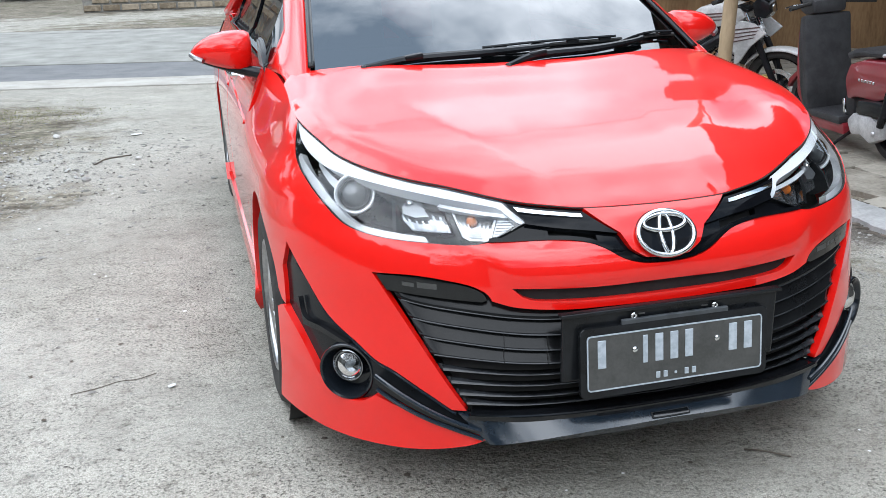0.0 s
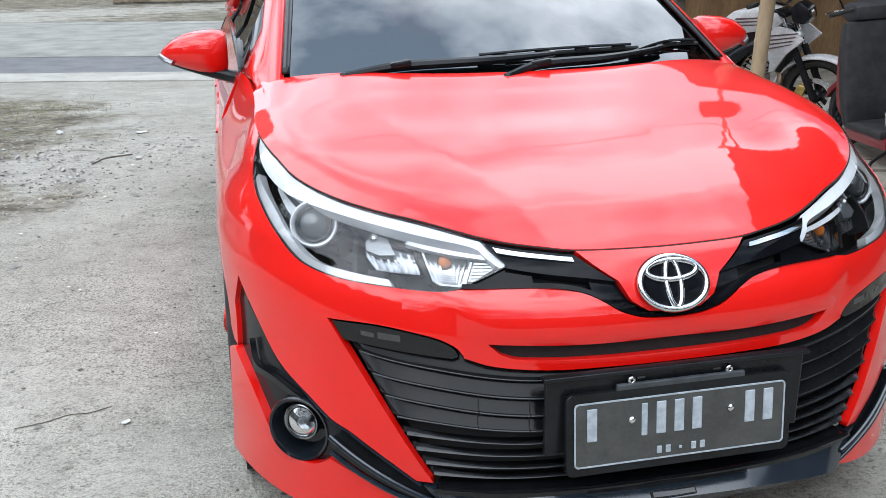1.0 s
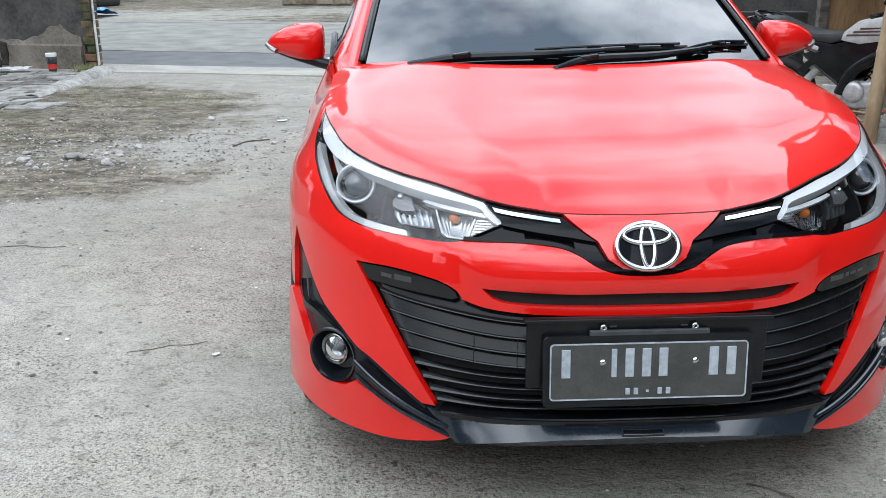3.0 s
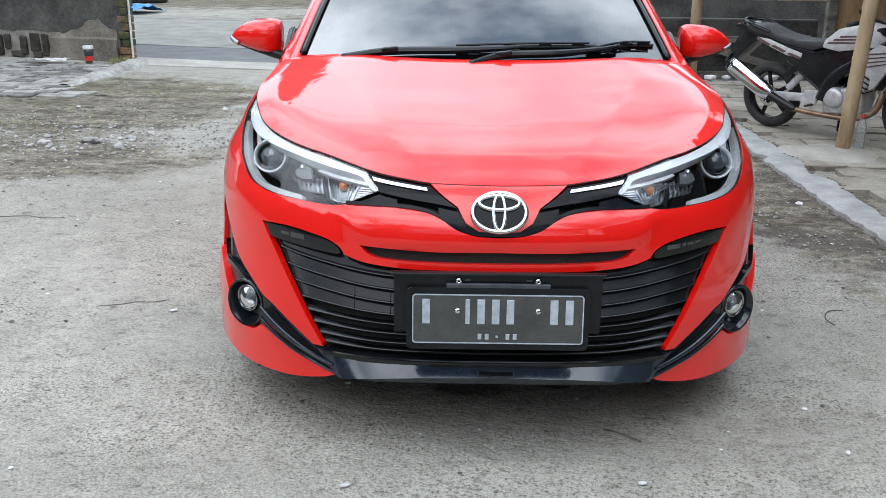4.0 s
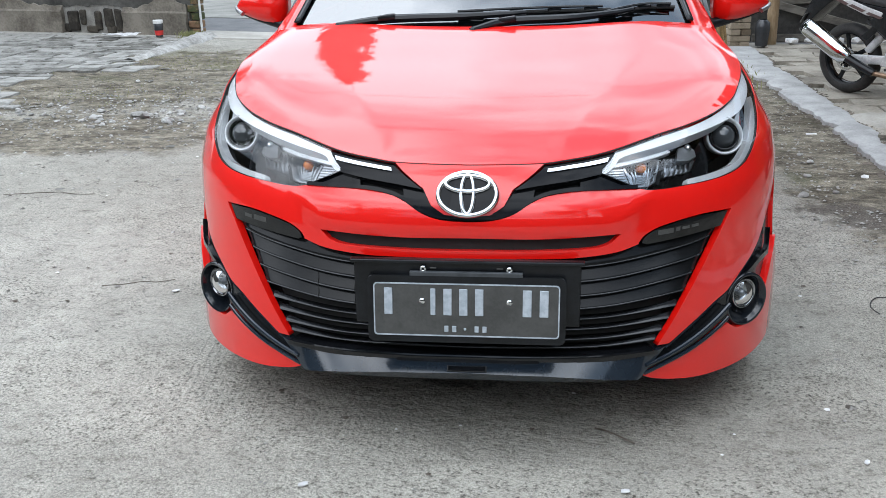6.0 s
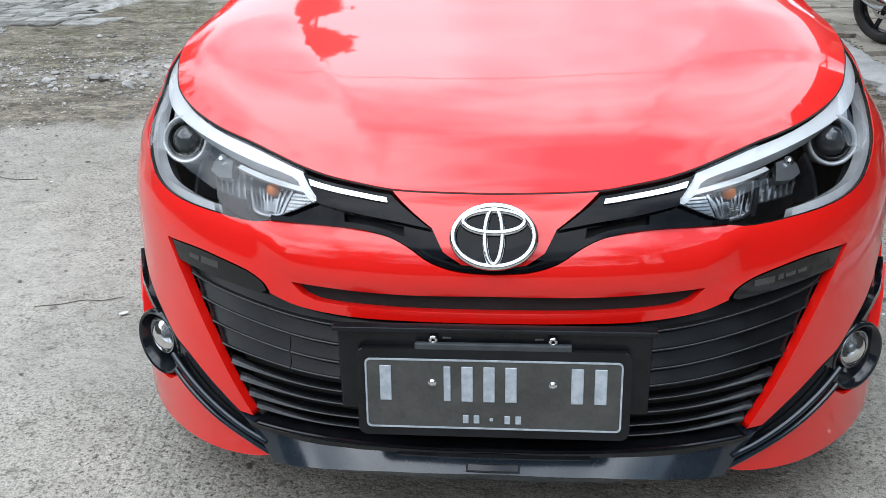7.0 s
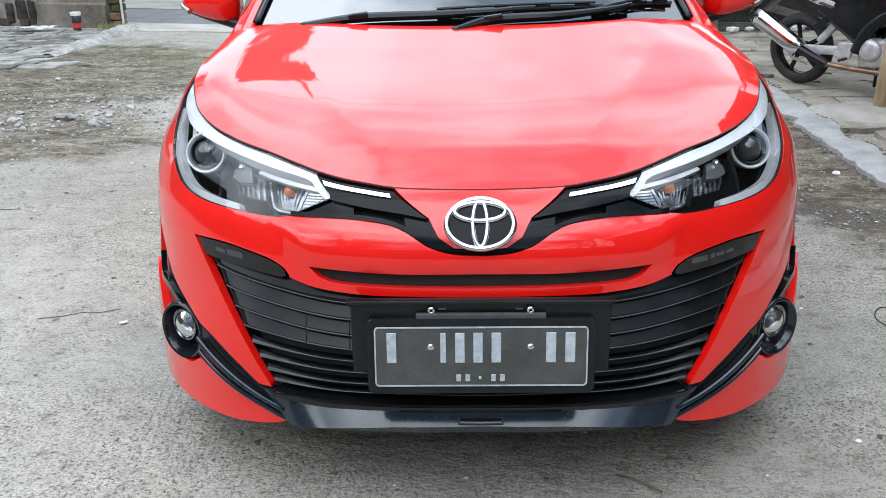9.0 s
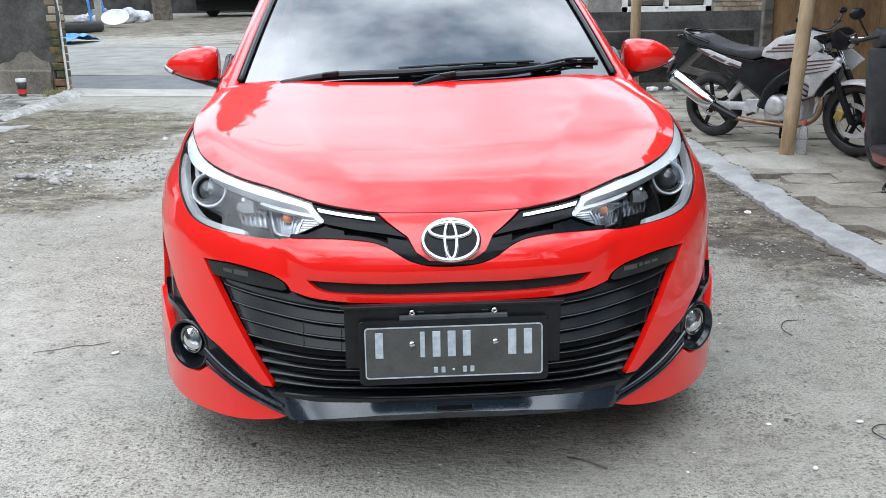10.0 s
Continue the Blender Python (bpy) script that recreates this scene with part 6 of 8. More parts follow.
def scatter(name, count, place, size, material, label, squash=0.6):
    """Small grit as one mesh of many little stones."""
    V, F = [], []
    base_v = [(1, 0, -0.2), (0.3, 0.9, -0.2), (-0.8, 0.5, -0.2), (-0.7, -0.7, -0.2), (0.4, -0.9, -0.2), (0.2, 0.1, 0.8)]
    for _ in range(count):
        x, y, z = place()
        s = size()
        a = rng.uniform(0, math.tau)
        c, d = math.cos(a), math.sin(a)
        o = len(V)
        for vx, vy, vz in base_v:
            vx, vy = vx * rng.uniform(0.7, 1.2), vy * rng.uniform(0.7, 1.2)
            V.append((x + s * (c * vx - d * vy), y + s * (d * vx + c * vy), z + s * squash * vz))
        F += [(o + i, o + (i + 1) % 5, o + 5) for i in range(5)]
    ob = mesh_part(name, V, F, material, soft=False)
    return tagged(ob, label, "gravel", kind="stuff")


scatter("grit", 5200, lambda: (rng.gauss(0, 2.4), rng.uniform(-2.2, 6.5), 0.0), lambda: rng.uniform(0.0022, 0.006), CONCRETE, "fine grey grit on the drive")
scatter("rubble_grit", 4200, lambda: (rng.gauss(-2.8, 0.9), rng.gauss(4.55, 0.6), 0.0), lambda: rng.uniform(0.004, 0.020) * rng.random() ** 0.8, STONE_CHIP, "broken stone chips in the churned soil")


def kerb_edge():
    """A spot along one of the two ragged sides of the concrete edge."""
    y = rng.uniform(1.2, 7.4)
    near = rng.random() < 0.6
    x0, x1 = kerb_sides(y)
    return (x0 - abs(rng.gauss(0, 0.025)) if near else x1 + abs(rng.gauss(0, 0.02)), y, 0.002 if near else 0.031)


scatter("edge_dirt", 900, kerb_edge, lambda: rng.uniform(0.006, 0.03) * rng.random() ** 0.5, BARK, "dark crumbs of soil along the broken concrete edge", 0.25)
scatter("side_grit", 1600, lambda: (rng.gauss(1.62, 0.22), rng.uniform(1.2, 7.2), 0.0), lambda: rng.uniform(0.003, 0.010), STONE, "stone chips along the concrete edge")
scatter("pale_bits", 110, lambda: (rng.gauss(0, 2.0), rng.uniform(-1.8, 5.5), 0.001), lambda: rng.uniform(0.004, 0.011), PAPER, "small white scraps on the ground", 0.25)
scatter("leaf_bits", 260, lambda: (rng.gauss(0.3, 2.2), rng.uniform(-1.8, 6.5), 0.001), lambda: rng.uniform(0.004, 0.012), BARK, "dry brown leaf crumbs on the ground", 0.2)

scatter("stone_flakes", 650, lambda: (rng.gauss(-3.1, 1.1), rng.gauss(5.2, 0.9), 0.0), lambda: rng.uniform(0.008, 0.045) * rng.random() ** 0.6, STONE, "flat pale stone flakes bedded in the churned soil", 0.16)
scatter("soil_clumps", 900, lambda: rng.choice(((rng.gauss(1.75, 0.45), rng.uniform(-0.6, 3.2), 0.0), (rng.gauss(-2.3, 0.9), rng.gauss(2.6, 1.1), 0.0))), lambda: rng.uniform(0.003, 0.016) * rng.random() ** 0.7 + 0.002, STONE_CHIP, "small brown clumps and chips on the packed grit", 0.35)


def grass(name, count, place, height, label):
    V, F = [], []
    for _ in range(count):
        x, y = place()
        h = height * rng.uniform(0.5, 1.2)
        a = rng.uniform(0, math.tau)
        dx, dy = math.cos(a) * 0.004, math.sin(a) * 0.004
        bx, by = rng.uniform(-0.5, 0.5) * h, rng.uniform(-0.5, 0.5) * h
        o = len(V)
        V += [(x - dx, y - dy, 0), (x + dx, y + dy, 0), (x + bx * 0.5 + dx * 0.6, y + by * 0.5 + dy * 0.6, h * 0.7), (x + bx, y + by, h)]
        F += [(o, o + 1, o + 2), (o, o + 2, o + 3)]
    return tagged(mesh_part(name, V, F, GRASS, soft=False), label, "grass", kind="stuff")


grass("grass", 2200, lambda: rng.choice(((rng.gauss(-3.4, 0.5), rng.gauss(6.9, 0.35)), (rng.gauss(-3.3, 0.5), rng.gauss(5.1, 0.3)), (rng.gauss(-2.5, 0.35), rng.gauss(6.8, 0.3)))), 0.010, "thin low weeds in the churned soil")
grass("grass", 1500, lambda: (rng.gauss(1.62, 0.13), rng.gauss(6.5, 0.45)), 0.06, "weeds beside the concrete edge")
grass("grass", 300, lambda: (rng.gauss(-4.1, 0.06), rng.gauss(8.9, 0.06)), 0.08, "small weed at the foot of the wall")


def line_on_ground(name, points, r, material, label, category, height=0.002):
    pts = [(x, y, height + 0.003 * noise.noise((x * 9, y * 9, 1))) for x, y in curve(points, 5)]
    return tagged(part(name, tube(pts, r, 5), material, soft=True), label, category)


line_on_ground("crack", [(-1.50, 1.09), (-1.42, 1.11), (-1.36, 1.14), (-1.30, 1.14), (-1.24, 1.17)], 0.0014, BARK, "thin dark crack in the packed ground", "crack", 0.0)
line_on_ground("crack", [(-2.60, 2.27), (-2.35, 2.33), (-2.25, 2.30), (-2.12, 2.31)], 0.0018, BARK, "dark crack in the packed ground", "crack", 0.0)
line_on_ground("twig", [(-1.74, 4.60), (-1.68, 4.74), (-1.60, 4.80), (-1.52, 4.83)], 0.006, BARK, "short dark twig lying on the dirt", "twig")
line_on_ground("twig", [(-0.02, -0.28), (0.06, -0.30), (0.12, -0.33), (0.17, -0.32)], 0.0025, BARK, "thin dry twig lying on the ground", "twig")
line_on_ground("twig", [(0.33, 0.18), (0.37, 0.16), (0.43, 0.11)], 0.0025, BARK, "thin dry twig lying on the ground", "twig")
line_on_ground("wire", [(1.33, 1.03), (1.32, 1.10), (1.36, 1.17), (1.42, 1.18)], 0.002, RUBBER, "bent scrap of dark wire on the ground", "wire")
line_on_ground("wire", [(1.28, 0.20), (1.26, 0.27), (1.31, 0.31), (1.37, 0.27), (1.37, 0.18)], 0.0018, RUBBER, "bent scrap of dark wire on the ground", "wire")
for x, y, s, a in ((-1.53, 5.60, 0.06, 20), (-1.19, 1.05, 0.020, 40), (1.80, 3.85, 0.05, 10), (1.82, 2.84, 0.045, 70), (0.39, -0.11, 0.016, 15), (-0.39, -0.15, 0.018, 30), (1.00, 0.07, 0.014, 60), (1.25, 0.33, 0.016, 5), (-0.62, -0.25, 0.02, 80), (-0.45, 0.45, 0.013, 0)):
    s *= 0.72
    bm = slab([(-s, -0.4 * s), (-0.2 * s, -0.62 * s), (0.9 * s, -0.5 * s), (1.05 * s, 0.2 * s), (0.3 * s, 0.6 * s), (-0.7 * s, 0.45 * s)], 0.001, 0.004)
    for v in bm.verts:
        v.co.z += 0.25 * s * abs(v.co.x / s) ** 2 * 0.3
    scrap = part("paper_scrap", bm, PAPER)
    scrap.matrix_basis = pose(x, y, 0.001, 0, 0, a)
    tagged(scrap, "small white paper scrap on the ground", "litter", "litter")
rake = bmesh.new()
for k in range(11):
    x0 = -0.93 + 0.032 * k + rng.uniform(-0.008, 0.008)
    y0, y1 = 0.72 - 0.02 * k + rng.uniform(-0.08, 0.05), 0.05 + rng.uniform(-0.05, 0.25)
    tube([(x0 + 0.11 * (y0 - y) + 0.004 * noise.noise((k, y * 20, 0)), y, 0.0) for y in np.linspace(y0, y1, 14)], 0.0005, 4, bm=rake)
tagged(part("broom_marks", rake, CONCRETE), "fine dark scratch lines in the packed ground", "scratches", kind="stuff")


# ---- motorbike and scooter under the lean-to ----
WHITE_PLASTIC = surf("white_fairing", (0.42, 0.42, 0.42), (0.60, 0.60, 0.60), rough=0.28, scale=6, coat=0.5)
STRIPE = surf("maroon_stripe", (0.07, 0.045, 0.045), (0.12, 0.075, 0.07), rough=0.35, scale=9)
BIKE_GREY = surf("engine_grey", (0.42, 0.425, 0.435), (0.66, 0.665, 0.67), rough=0.38, scale=14, metal=0.4, bump=0.1, bump_scale=90)
SCOOTER_RED = surf("dark_red_paint", (0.19, 0.012, 0.020), (0.25, 0.018, 0.028), rough=0.3, scale=4, coat=0.8)
SEAT_BLACK = surf("seat_vinyl", (0.016, 0.016, 0.018), (0.034, 0.034, 0.037), rough=0.5, scale=12, bump=0.2, bump_scale=180)
GOLD = surf("caliper_gold", (0.42, 0.30, 0.08), (0.58, 0.44, 0.16), rough=0.35, metal=0.8)
BROWN_PIPE = surf("scorched_pipe", (0.20, 0.13, 0.085), (0.36, 0.25, 0.17), rough=0.4, scale=12, metal=0.7)


def bike_wheel(name, parent, x, r, tyre_w, spokes, disc=0.0, disc_y=-0.07):
    """A wheel that turns about the y axis."""
    w = new(name)
    w.parent = parent
    w.matrix_basis = pose(x, 0, r)
    up = pose(0, 0, 0, 90, 0, 0)
    ri = r - 0.068
    part("tyre", lathe([(ri, -tyre_w * 0.7), (r - 0.045, -tyre_w), (r - 0.012, -tyre_w * 0.7), (r, -tyre_w * 0.25), (r, tyre_w * 0.25), (r - 0.012, tyre_w * 0.7), (r - 0.045, tyre_w), (ri, tyre_w * 0.7)], 48, m=up), RUBBER, w, soft=True)
    part("rim", lathe([(ri + 0.004, -tyre_w * 0.72), (ri - 0.012, -tyre_w * 0.6), (ri - 0.016, 0), (ri - 0.012, tyre_w * 0.6), (ri + 0.004, tyre_w * 0.72)], 40, m=up), SATIN_BLACK, w, soft=True)
    for k in range(spokes):
        a = math.tau * k / spokes + 0.5
        b = a + 0.10
        bm = box(ri - 0.03, 0.022, 0.034, ((ri - 0.0) / 2 + 0.02, 0, 0), 0.006, 1)
        bmesh.ops.transform(bm, matrix=pose(0, 0, 0, 0, -math.degrees(a), 0), verts=bm.verts)
        part("spoke", bm, SATIN_BLACK, w)
    part("hub", lathe([(0.03, -0.075), (0.045, -0.06), (0.045, 0.06), (0.03, 0.075)], 20, m=up, cap=True), SATIN_BLACK, w, soft=True)
    if disc:
        ring = lathe([(disc, disc_y - 0.002), (disc, disc_y + 0.002), (disc * 0.72, disc_y + 0.002), (disc * 0.72, disc_y - 0.002), (disc, disc_y - 0.002)], 40, m=pose(0, 0, 0, 90, 0, 0) @ Matrix.Diagonal((1, 1, -1, 1)))
        d = part("brake_disc", ring, SILVER, w, soft=False)
        for k in range(5):
            a = math.tau * k / 5
            part("disc_arm", rod((0.03 * math.cos(a), disc_y, 0.03 * math.sin(a)), (disc * 0.75 * math.cos(a + 0.4), disc_y, disc * 0.75 * math.sin(a + 0.4)), 0.006, sides=6), SATIN_BLACK, d)
    return w


def panel_slab(points, y0, y1, bevel=0.008, bend=0.0):
    """A moulded panel: an outline in x, z between two widths, with rounded rims."""
    bm = bmesh.new()
    slab([(x, z) for x, z in points], 0, 1, bm=bm, m=Matrix(((1, 0, 0, 0), (0, 0, y1 - y0, y0), (0, 1, 0, 0), (0, 0, 0, 1))))
    bmesh.ops.recalc_face_normals(bm, faces=bm.faces)
    bmesh.ops.bevel(bm, geom=list(bm.edges), offset=bevel, segments=2, profile=0.6, affect="EDGES", clamp_overlap=True)
    return bm


def build_motorbike(at):
    """x ahead, y to its left; the right side with the exhaust faces the yard."""
    b = thing("motorbike", "white and black motorbike with chrome exhaust on the paved floor", "motorbike", at=at)
    bike_wheel("rear_wheel", b, 0.0, 0.27, 0.052, 5, 0.09, -0.05)
    bike_wheel("front_wheel", b, 1.27, 0.28, 0.045, 5, 0.135, -0.075)
    part("caliper", box(0.07, 0.05, 0.10, (1.17, -0.085, 0.36), 0.015, 2, (0, 20, 0)), GOLD, b, "gold brake caliper", soft=True)
    # frame, swing arm, engine
    part("swing_arm", box(0.50, 0.035, 0.075, (0.24, -0.095, 0.335), 0.012, 2, (0, -4, 0)), BIKE_GREY, b, soft=True)
    part("foot_bracket", panel_slab([(0.36, 0.30), (0.50, 0.30), (0.52, 0.43), (0.40, 0.42)], -0.135, -0.115), BIKE_GREY, b)
    part("footrest", rod((0.47, -0.12, 0.30), (0.47, -0.22, 0.30), 0.012, sides=8), RUBBER, b)
    part("frame_spar", tube(curve([(1.02, -0.05, 0.82), (0.80, -0.105, 0.70), (0.62, -0.12, 0.55), (0.54, -0.12, 0.36)], 6), 0.048, 10), SATIN_BLACK, b, "black frame spar", soft=True)
    part("frame_spar", tube(curve([(1.02, 0.05, 0.82), (0.80, 0.105, 0.70), (0.62, 0.12, 0.55), (0.54, 0.12, 0.36)], 6), 0.036, 10), SATIN_BLACK, b, soft=True)
    part("rear_rail", tube(curve([(0.62, -0.09, 0.60), (0.30, -0.10, 0.70), (-0.05, -0.09, 0.84)], 5), 0.02, 8), SATIN_BLACK, b, soft=True)
    part("rear_strut", tube([(0.52, -0.10, 0.42), (0.20, -0.10, 0.66)], 0.014, 8), SATIN_BLACK, b)
    eng = part("engine", box(0.34, 0.24, 0.24, (0.70, 0, 0.36), 0.04, 3, (0, -8, 0)), BIKE_GREY, b, "grey engine block", soft=True)
    part("clutch_cover", lathe([(0.002, 0.03), (0.06, 0.028), (0.085, 0.015), (0.092, 0.0), (0.092, -0.06)][::-1], 28, m=pose(0.64, -0.125, 0.385, 90, 0, 0)), BIKE_GREY, eng, soft=True)
    part("cylinder", box(0.15, 0.17, 0.24, (0.82, 0, 0.52), 0.02, 2, (0, 28, 0)), BIKE_GREY, eng, soft=True)
    for k in range(5):
        part("cooling_fin", box(0.17, 0.20, 0.008, (0.775 + 0.021 * k, 0, 0.45 + 0.036 * k), 0.002, 1, (0, 28, 0)), SATIN_BLACK, eng)
    part("header_pipe", tube(curve([(0.90, -0.02, 0.55), (1.00, -0.06, 0.46), (0.97, -0.09, 0.30), (0.80, -0.10, 0.22), (0.50, -0.12, 0.22), (0.28, -0.14, 0.24)], 6), 0.022, 10), BROWN_PIPE, b, "scorched exhaust pipe", soft=True)
    part("muffler_link", tube([(0.32, -0.14, 0.235), (0.20, -0.155, 0.29), (0.10, -0.165, 0.34)], 0.036, 12), SATIN_BLACK, b, soft=True)
    mt = (Vector((-0.30, -0.19, 0.60)) - Vector((0.10, -0.165, 0.335)))
    mm = Matrix.Translation((0.10, -0.165, 0.335)) @ mt.to_track_quat("Z", "Y").to_matrix().to_4x4()
    muf = part("muffler", lathe([(0.040, 0.0), (0.056, 0.03), (0.064, 0.10), (0.064, 0.40), (0.058, 0.455), (0.030, 0.47), (0.026, 0.44)], 28, m=mm @ Matrix.Diagonal((0.85, 1.2, 1, 1))), CHROME, b, "chrome exhaust muffler", soft=True)
    part("muffler_cap", lathe([(0.060, 0.445), (0.052, 0.475), (0.03, 0.48)], 24, m=mm @ Matrix.Diagonal((0.86, 1.2, 1, 1)), cap=True), SATIN_BLACK, muf, soft=True)
    # bodywork
    part("seat", panel_slab([(-0.22, 0.90), (-0.05, 0.865), (0.16, 0.80), (0.42, 0.765), (0.52, 0.80), (0.56, 0.84), (0.46, 0.855), (0.30, 0.845), (0.10, 0.88), (-0.08, 0.945), (-0.20, 0.955)], -0.12, 0.12, 0.025), SEAT_BLACK, b, "black vinyl seat", soft=True)
    part("tail_frame", panel_slab([(-0.34, 0.93), (-0.12, 0.86), (0.10, 0.73), (0.34, 0.66), (0.46, 0.68), (0.44, 0.765), (0.16, 0.80), (-0.05, 0.865), (-0.26, 0.96)], -0.118, 0.118, 0.015), SATIN_BLACK, b, "black tail frame", soft=True)
    part("tail_panel", panel_slab([(-0.10, 0.845), (0.04, 0.765), (0.20, 0.705), (0.33, 0.69), (0.34, 0.735), (0.20, 0.775), (0.02, 0.835)], -0.130, 0.130, 0.012), WHITE_PLASTIC, b, "white tail panel with dark stripes", soft=True)
    for k in range(3):
        part("stripe", panel_slab([(-0.10 + 0.15 * k, 0.83 - 0.055 * k), (0.02 + 0.15 * k, 0.775 - 0.045 * k), (0.05 + 0.15 * k, 0.79 - 0.045 * k), (-0.07 + 0.15 * k, 0.845 - 0.055 * k)], -0.134, -0.128, 0.001), STRIPE, b)
    part("side_cover", panel_slab([(0.20, 0.66), (0.40, 0.52), (0.52, 0.44), (0.60, 0.50), (0.72, 0.62), (0.98, 0.76), (0.96, 0.84), (0.56, 0.80), (0.34, 0.73)], -0.125, 0.125, 0.018), SATIN_BLACK, b, "black side cover", soft=True)
    tank = part("fuel_tank", panel_slab([(0.50, 0.80), (0.66, 0.78), (0.96, 0.84), (1.03, 0.90), (0.98, 0.98), (0.82, 1.02), (0.64, 0.98), (0.53, 0.88)], -0.145, 0.145, 0.05), WHITE_PLASTIC, b, "white fuel tank with dark stripes", soft=True)
    for k in range(3):
        part("stripe", panel_slab([(0.56 + 0.05 * k, 0.845 + 0.03 * k), (0.86, 0.875 + 0.028 * k), (0.88, 0.885 + 0.028 * k), (0.57 + 0.05 * k, 0.862 + 0.03 * k)], -0.149, -0.143, 0.001), STRIPE, tank)
    shroud = part("tank_shroud", panel_slab([(0.86, 0.76), (1.00, 0.88), (1.10, 0.86), (1.20, 0.78), (1.08, 0.66), (1.00, 0.52), (0.955, 0.50), (0.96, 0.60), (0.90, 0.68)], -0.185, -0.150, 0.012), WHITE_PLASTIC, b, "white tank shroud with dark stripes", soft=True)
    part("tank_shroud", panel_slab([(0.86, 0.76), (1.00, 0.88), (1.10, 0.86), (1.20, 0.78), (1.08, 0.66), (1.00, 0.52), (0.955, 0.50), (0.96, 0.60), (0.90, 0.68)], 0.150, 0.185, 0.012), WHITE_PLASTIC, b, soft=True)
    for k in range(4):
        part("stripe", panel_slab([(0.915, 0.685 + 0.035 * k), (1.10 + 0.015 * k, 0.735 + 0.03 * k), (1.12 + 0.015 * k, 0.748 + 0.03 * k), (0.92, 0.697 + 0.035 * k)], -0.189, -0.184, 0.001), STRIPE, shroud)
    part("rear_mudguard", panel_slab([(-0.42, 0.62), (-0.36, 0.58), (-0.18, 0.76), (-0.04, 0.86), (-0.26, 0.93)], -0.085, 0.085, 0.012), SATIN_BLACK, b, soft=True)
    part("hanger_bracket", panel_slab([(0.16, 0.52), (0.22, 0.50), (0.34, 0.62), (0.30, 0.66)], -0.12, -0.10, 0.006), SATIN_BLACK, b)
    part("rear_shock", tube([(0.20, -0.06, 0.40), (0.40, -0.05, 0.66)], 0.032, 10), BIKE_GREY, b, soft=True)
    part("number_board", box(0.012, 0.22, 0.10, (-0.385, 0, 0.63), 0.003, 1, (0, 30, 0)), PLATE_GREY, b)
    part("grab_rail", tube(curve([(0.02, -0.12, 0.90), (-0.18, -0.12, 0.965), (-0.30, 0, 0.985), (-0.18, 0.12, 0.965), (0.02, 0.12, 0.90)], 5), 0.013, 8), SATIN_BLACK, b, soft=True)
    part("tail_lamp", box(0.07, 0.10, 0.04, (-0.33, 0, 0.92), 0.015, 2), SCOOTER_RED, b, soft=True)
    bm = bmesh.new()
    prof = [(-0.072, -0.025), (-0.055, -0.004), (0, 0.006), (0.055, -0.004), (0.072, -0.025)]
    rings = [[bm.verts.new((1.27 + (0.338 + dz) * math.cos(radians(a)), y, 0.30 + (0.338 + dz) * math.sin(radians(a)))) for y, dz in prof] for a in range(48, 180, 6)]
    for p0, p1 in zip(rings, rings[1:]):
        for k in range(len(prof) - 1):
            bm.faces.new((p0[k], p1[k], p1[k + 1], p0[k + 1]))
    mg = part("front_mudguard", bm, WHITE_PLASTIC, b, "white front mudguard", soft=True)
    mgm = mg.modifiers.new("thick", "SOLIDIFY")
    mgm.thickness = 0.005
    for y in (-0.095, 0.095):
        fk = part("fork_leg", rod((1.27, y, 0.30), (1.10, y, 0.70), 0.026, sides=14), SATIN_BLACK, b, "black fork leg with a chrome tube", soft=True)
        part("fork_tube", rod((1.10, y, 0.70), (0.985, y, 0.97), 0.018, sides=12), CHROME, fk, soft=True)
    part("fork_yoke", box(0.10, 0.26, 0.035, (0.985, 0, 0.97), 0.012, 2, (0, 23, 0)), SATIN_BLACK, b, soft=True)
    part("handlebar", tube(curve([(0.86, -0.36, 1.05), (0.95, -0.22, 1.08), (0.98, 0, 1.03), (0.95, 0.22, 1.08), (0.86, 0.36, 1.05)], 6), 0.013, 8), SATIN_BLACK, b, soft=True)
    for y in (-0.32, 0.32):
        part("grip", rod((0.885, y * 0.9, 1.06), (0.855, y * 1.15, 1.05), 0.019, sides=10), RUBBER, b, soft=True)
        mr_ = part("rear_mirror", ball(0.045, (0.93, y * 0.95, 1.16), (0.35, 1.25, 0.6), 14, 8), SATIN_BLACK, b, soft=True)
        part("mirror_stalk", rod((0.93, y * 0.75, 1.07), (0.93, y * 0.95, 1.15), 0.006, sides=6), SATIN_BLACK, mr_)
        part("indicator", ball(0.025, (1.10, y * 0.62, 0.90), (1.1, 0.8, 0.7), 12, 8), SATIN_BLACK, b, soft=True)
    hl = part("headlamp", panel_slab([(1.06, 0.90), (1.15, 0.88), (1.19, 0.94), (1.17, 1.02), (1.10, 1.07), (1.04, 1.01)], -0.085, 0.085, 0.025), SATIN_BLACK, b, "black headlamp cowl", soft=True)
    part("lamp_glass", ball(0.06, (1.17, 0, 0.95), (0.35, 1.0, 0.9), 16, 10), SILVER, hl, soft=True)
    part("side_stand", rod((0.58, 0.10, 0.24), (0.50, 0.22, 0.0), 0.012, sides=8), SATIN_BLACK, b)
    part("radiator_cover", box(0.08, 0.20, 0.26, (1.00, 0, 0.62), 0.02, 2, (0, 12, 0)), MATT_BLACK, b, soft=True)
    part("horn_cluster", ball(0.04, (1.12, -0.07, 0.80), (0.8, 0.7, 0.9), 12, 8), BIKE_GREY, b, soft=True)
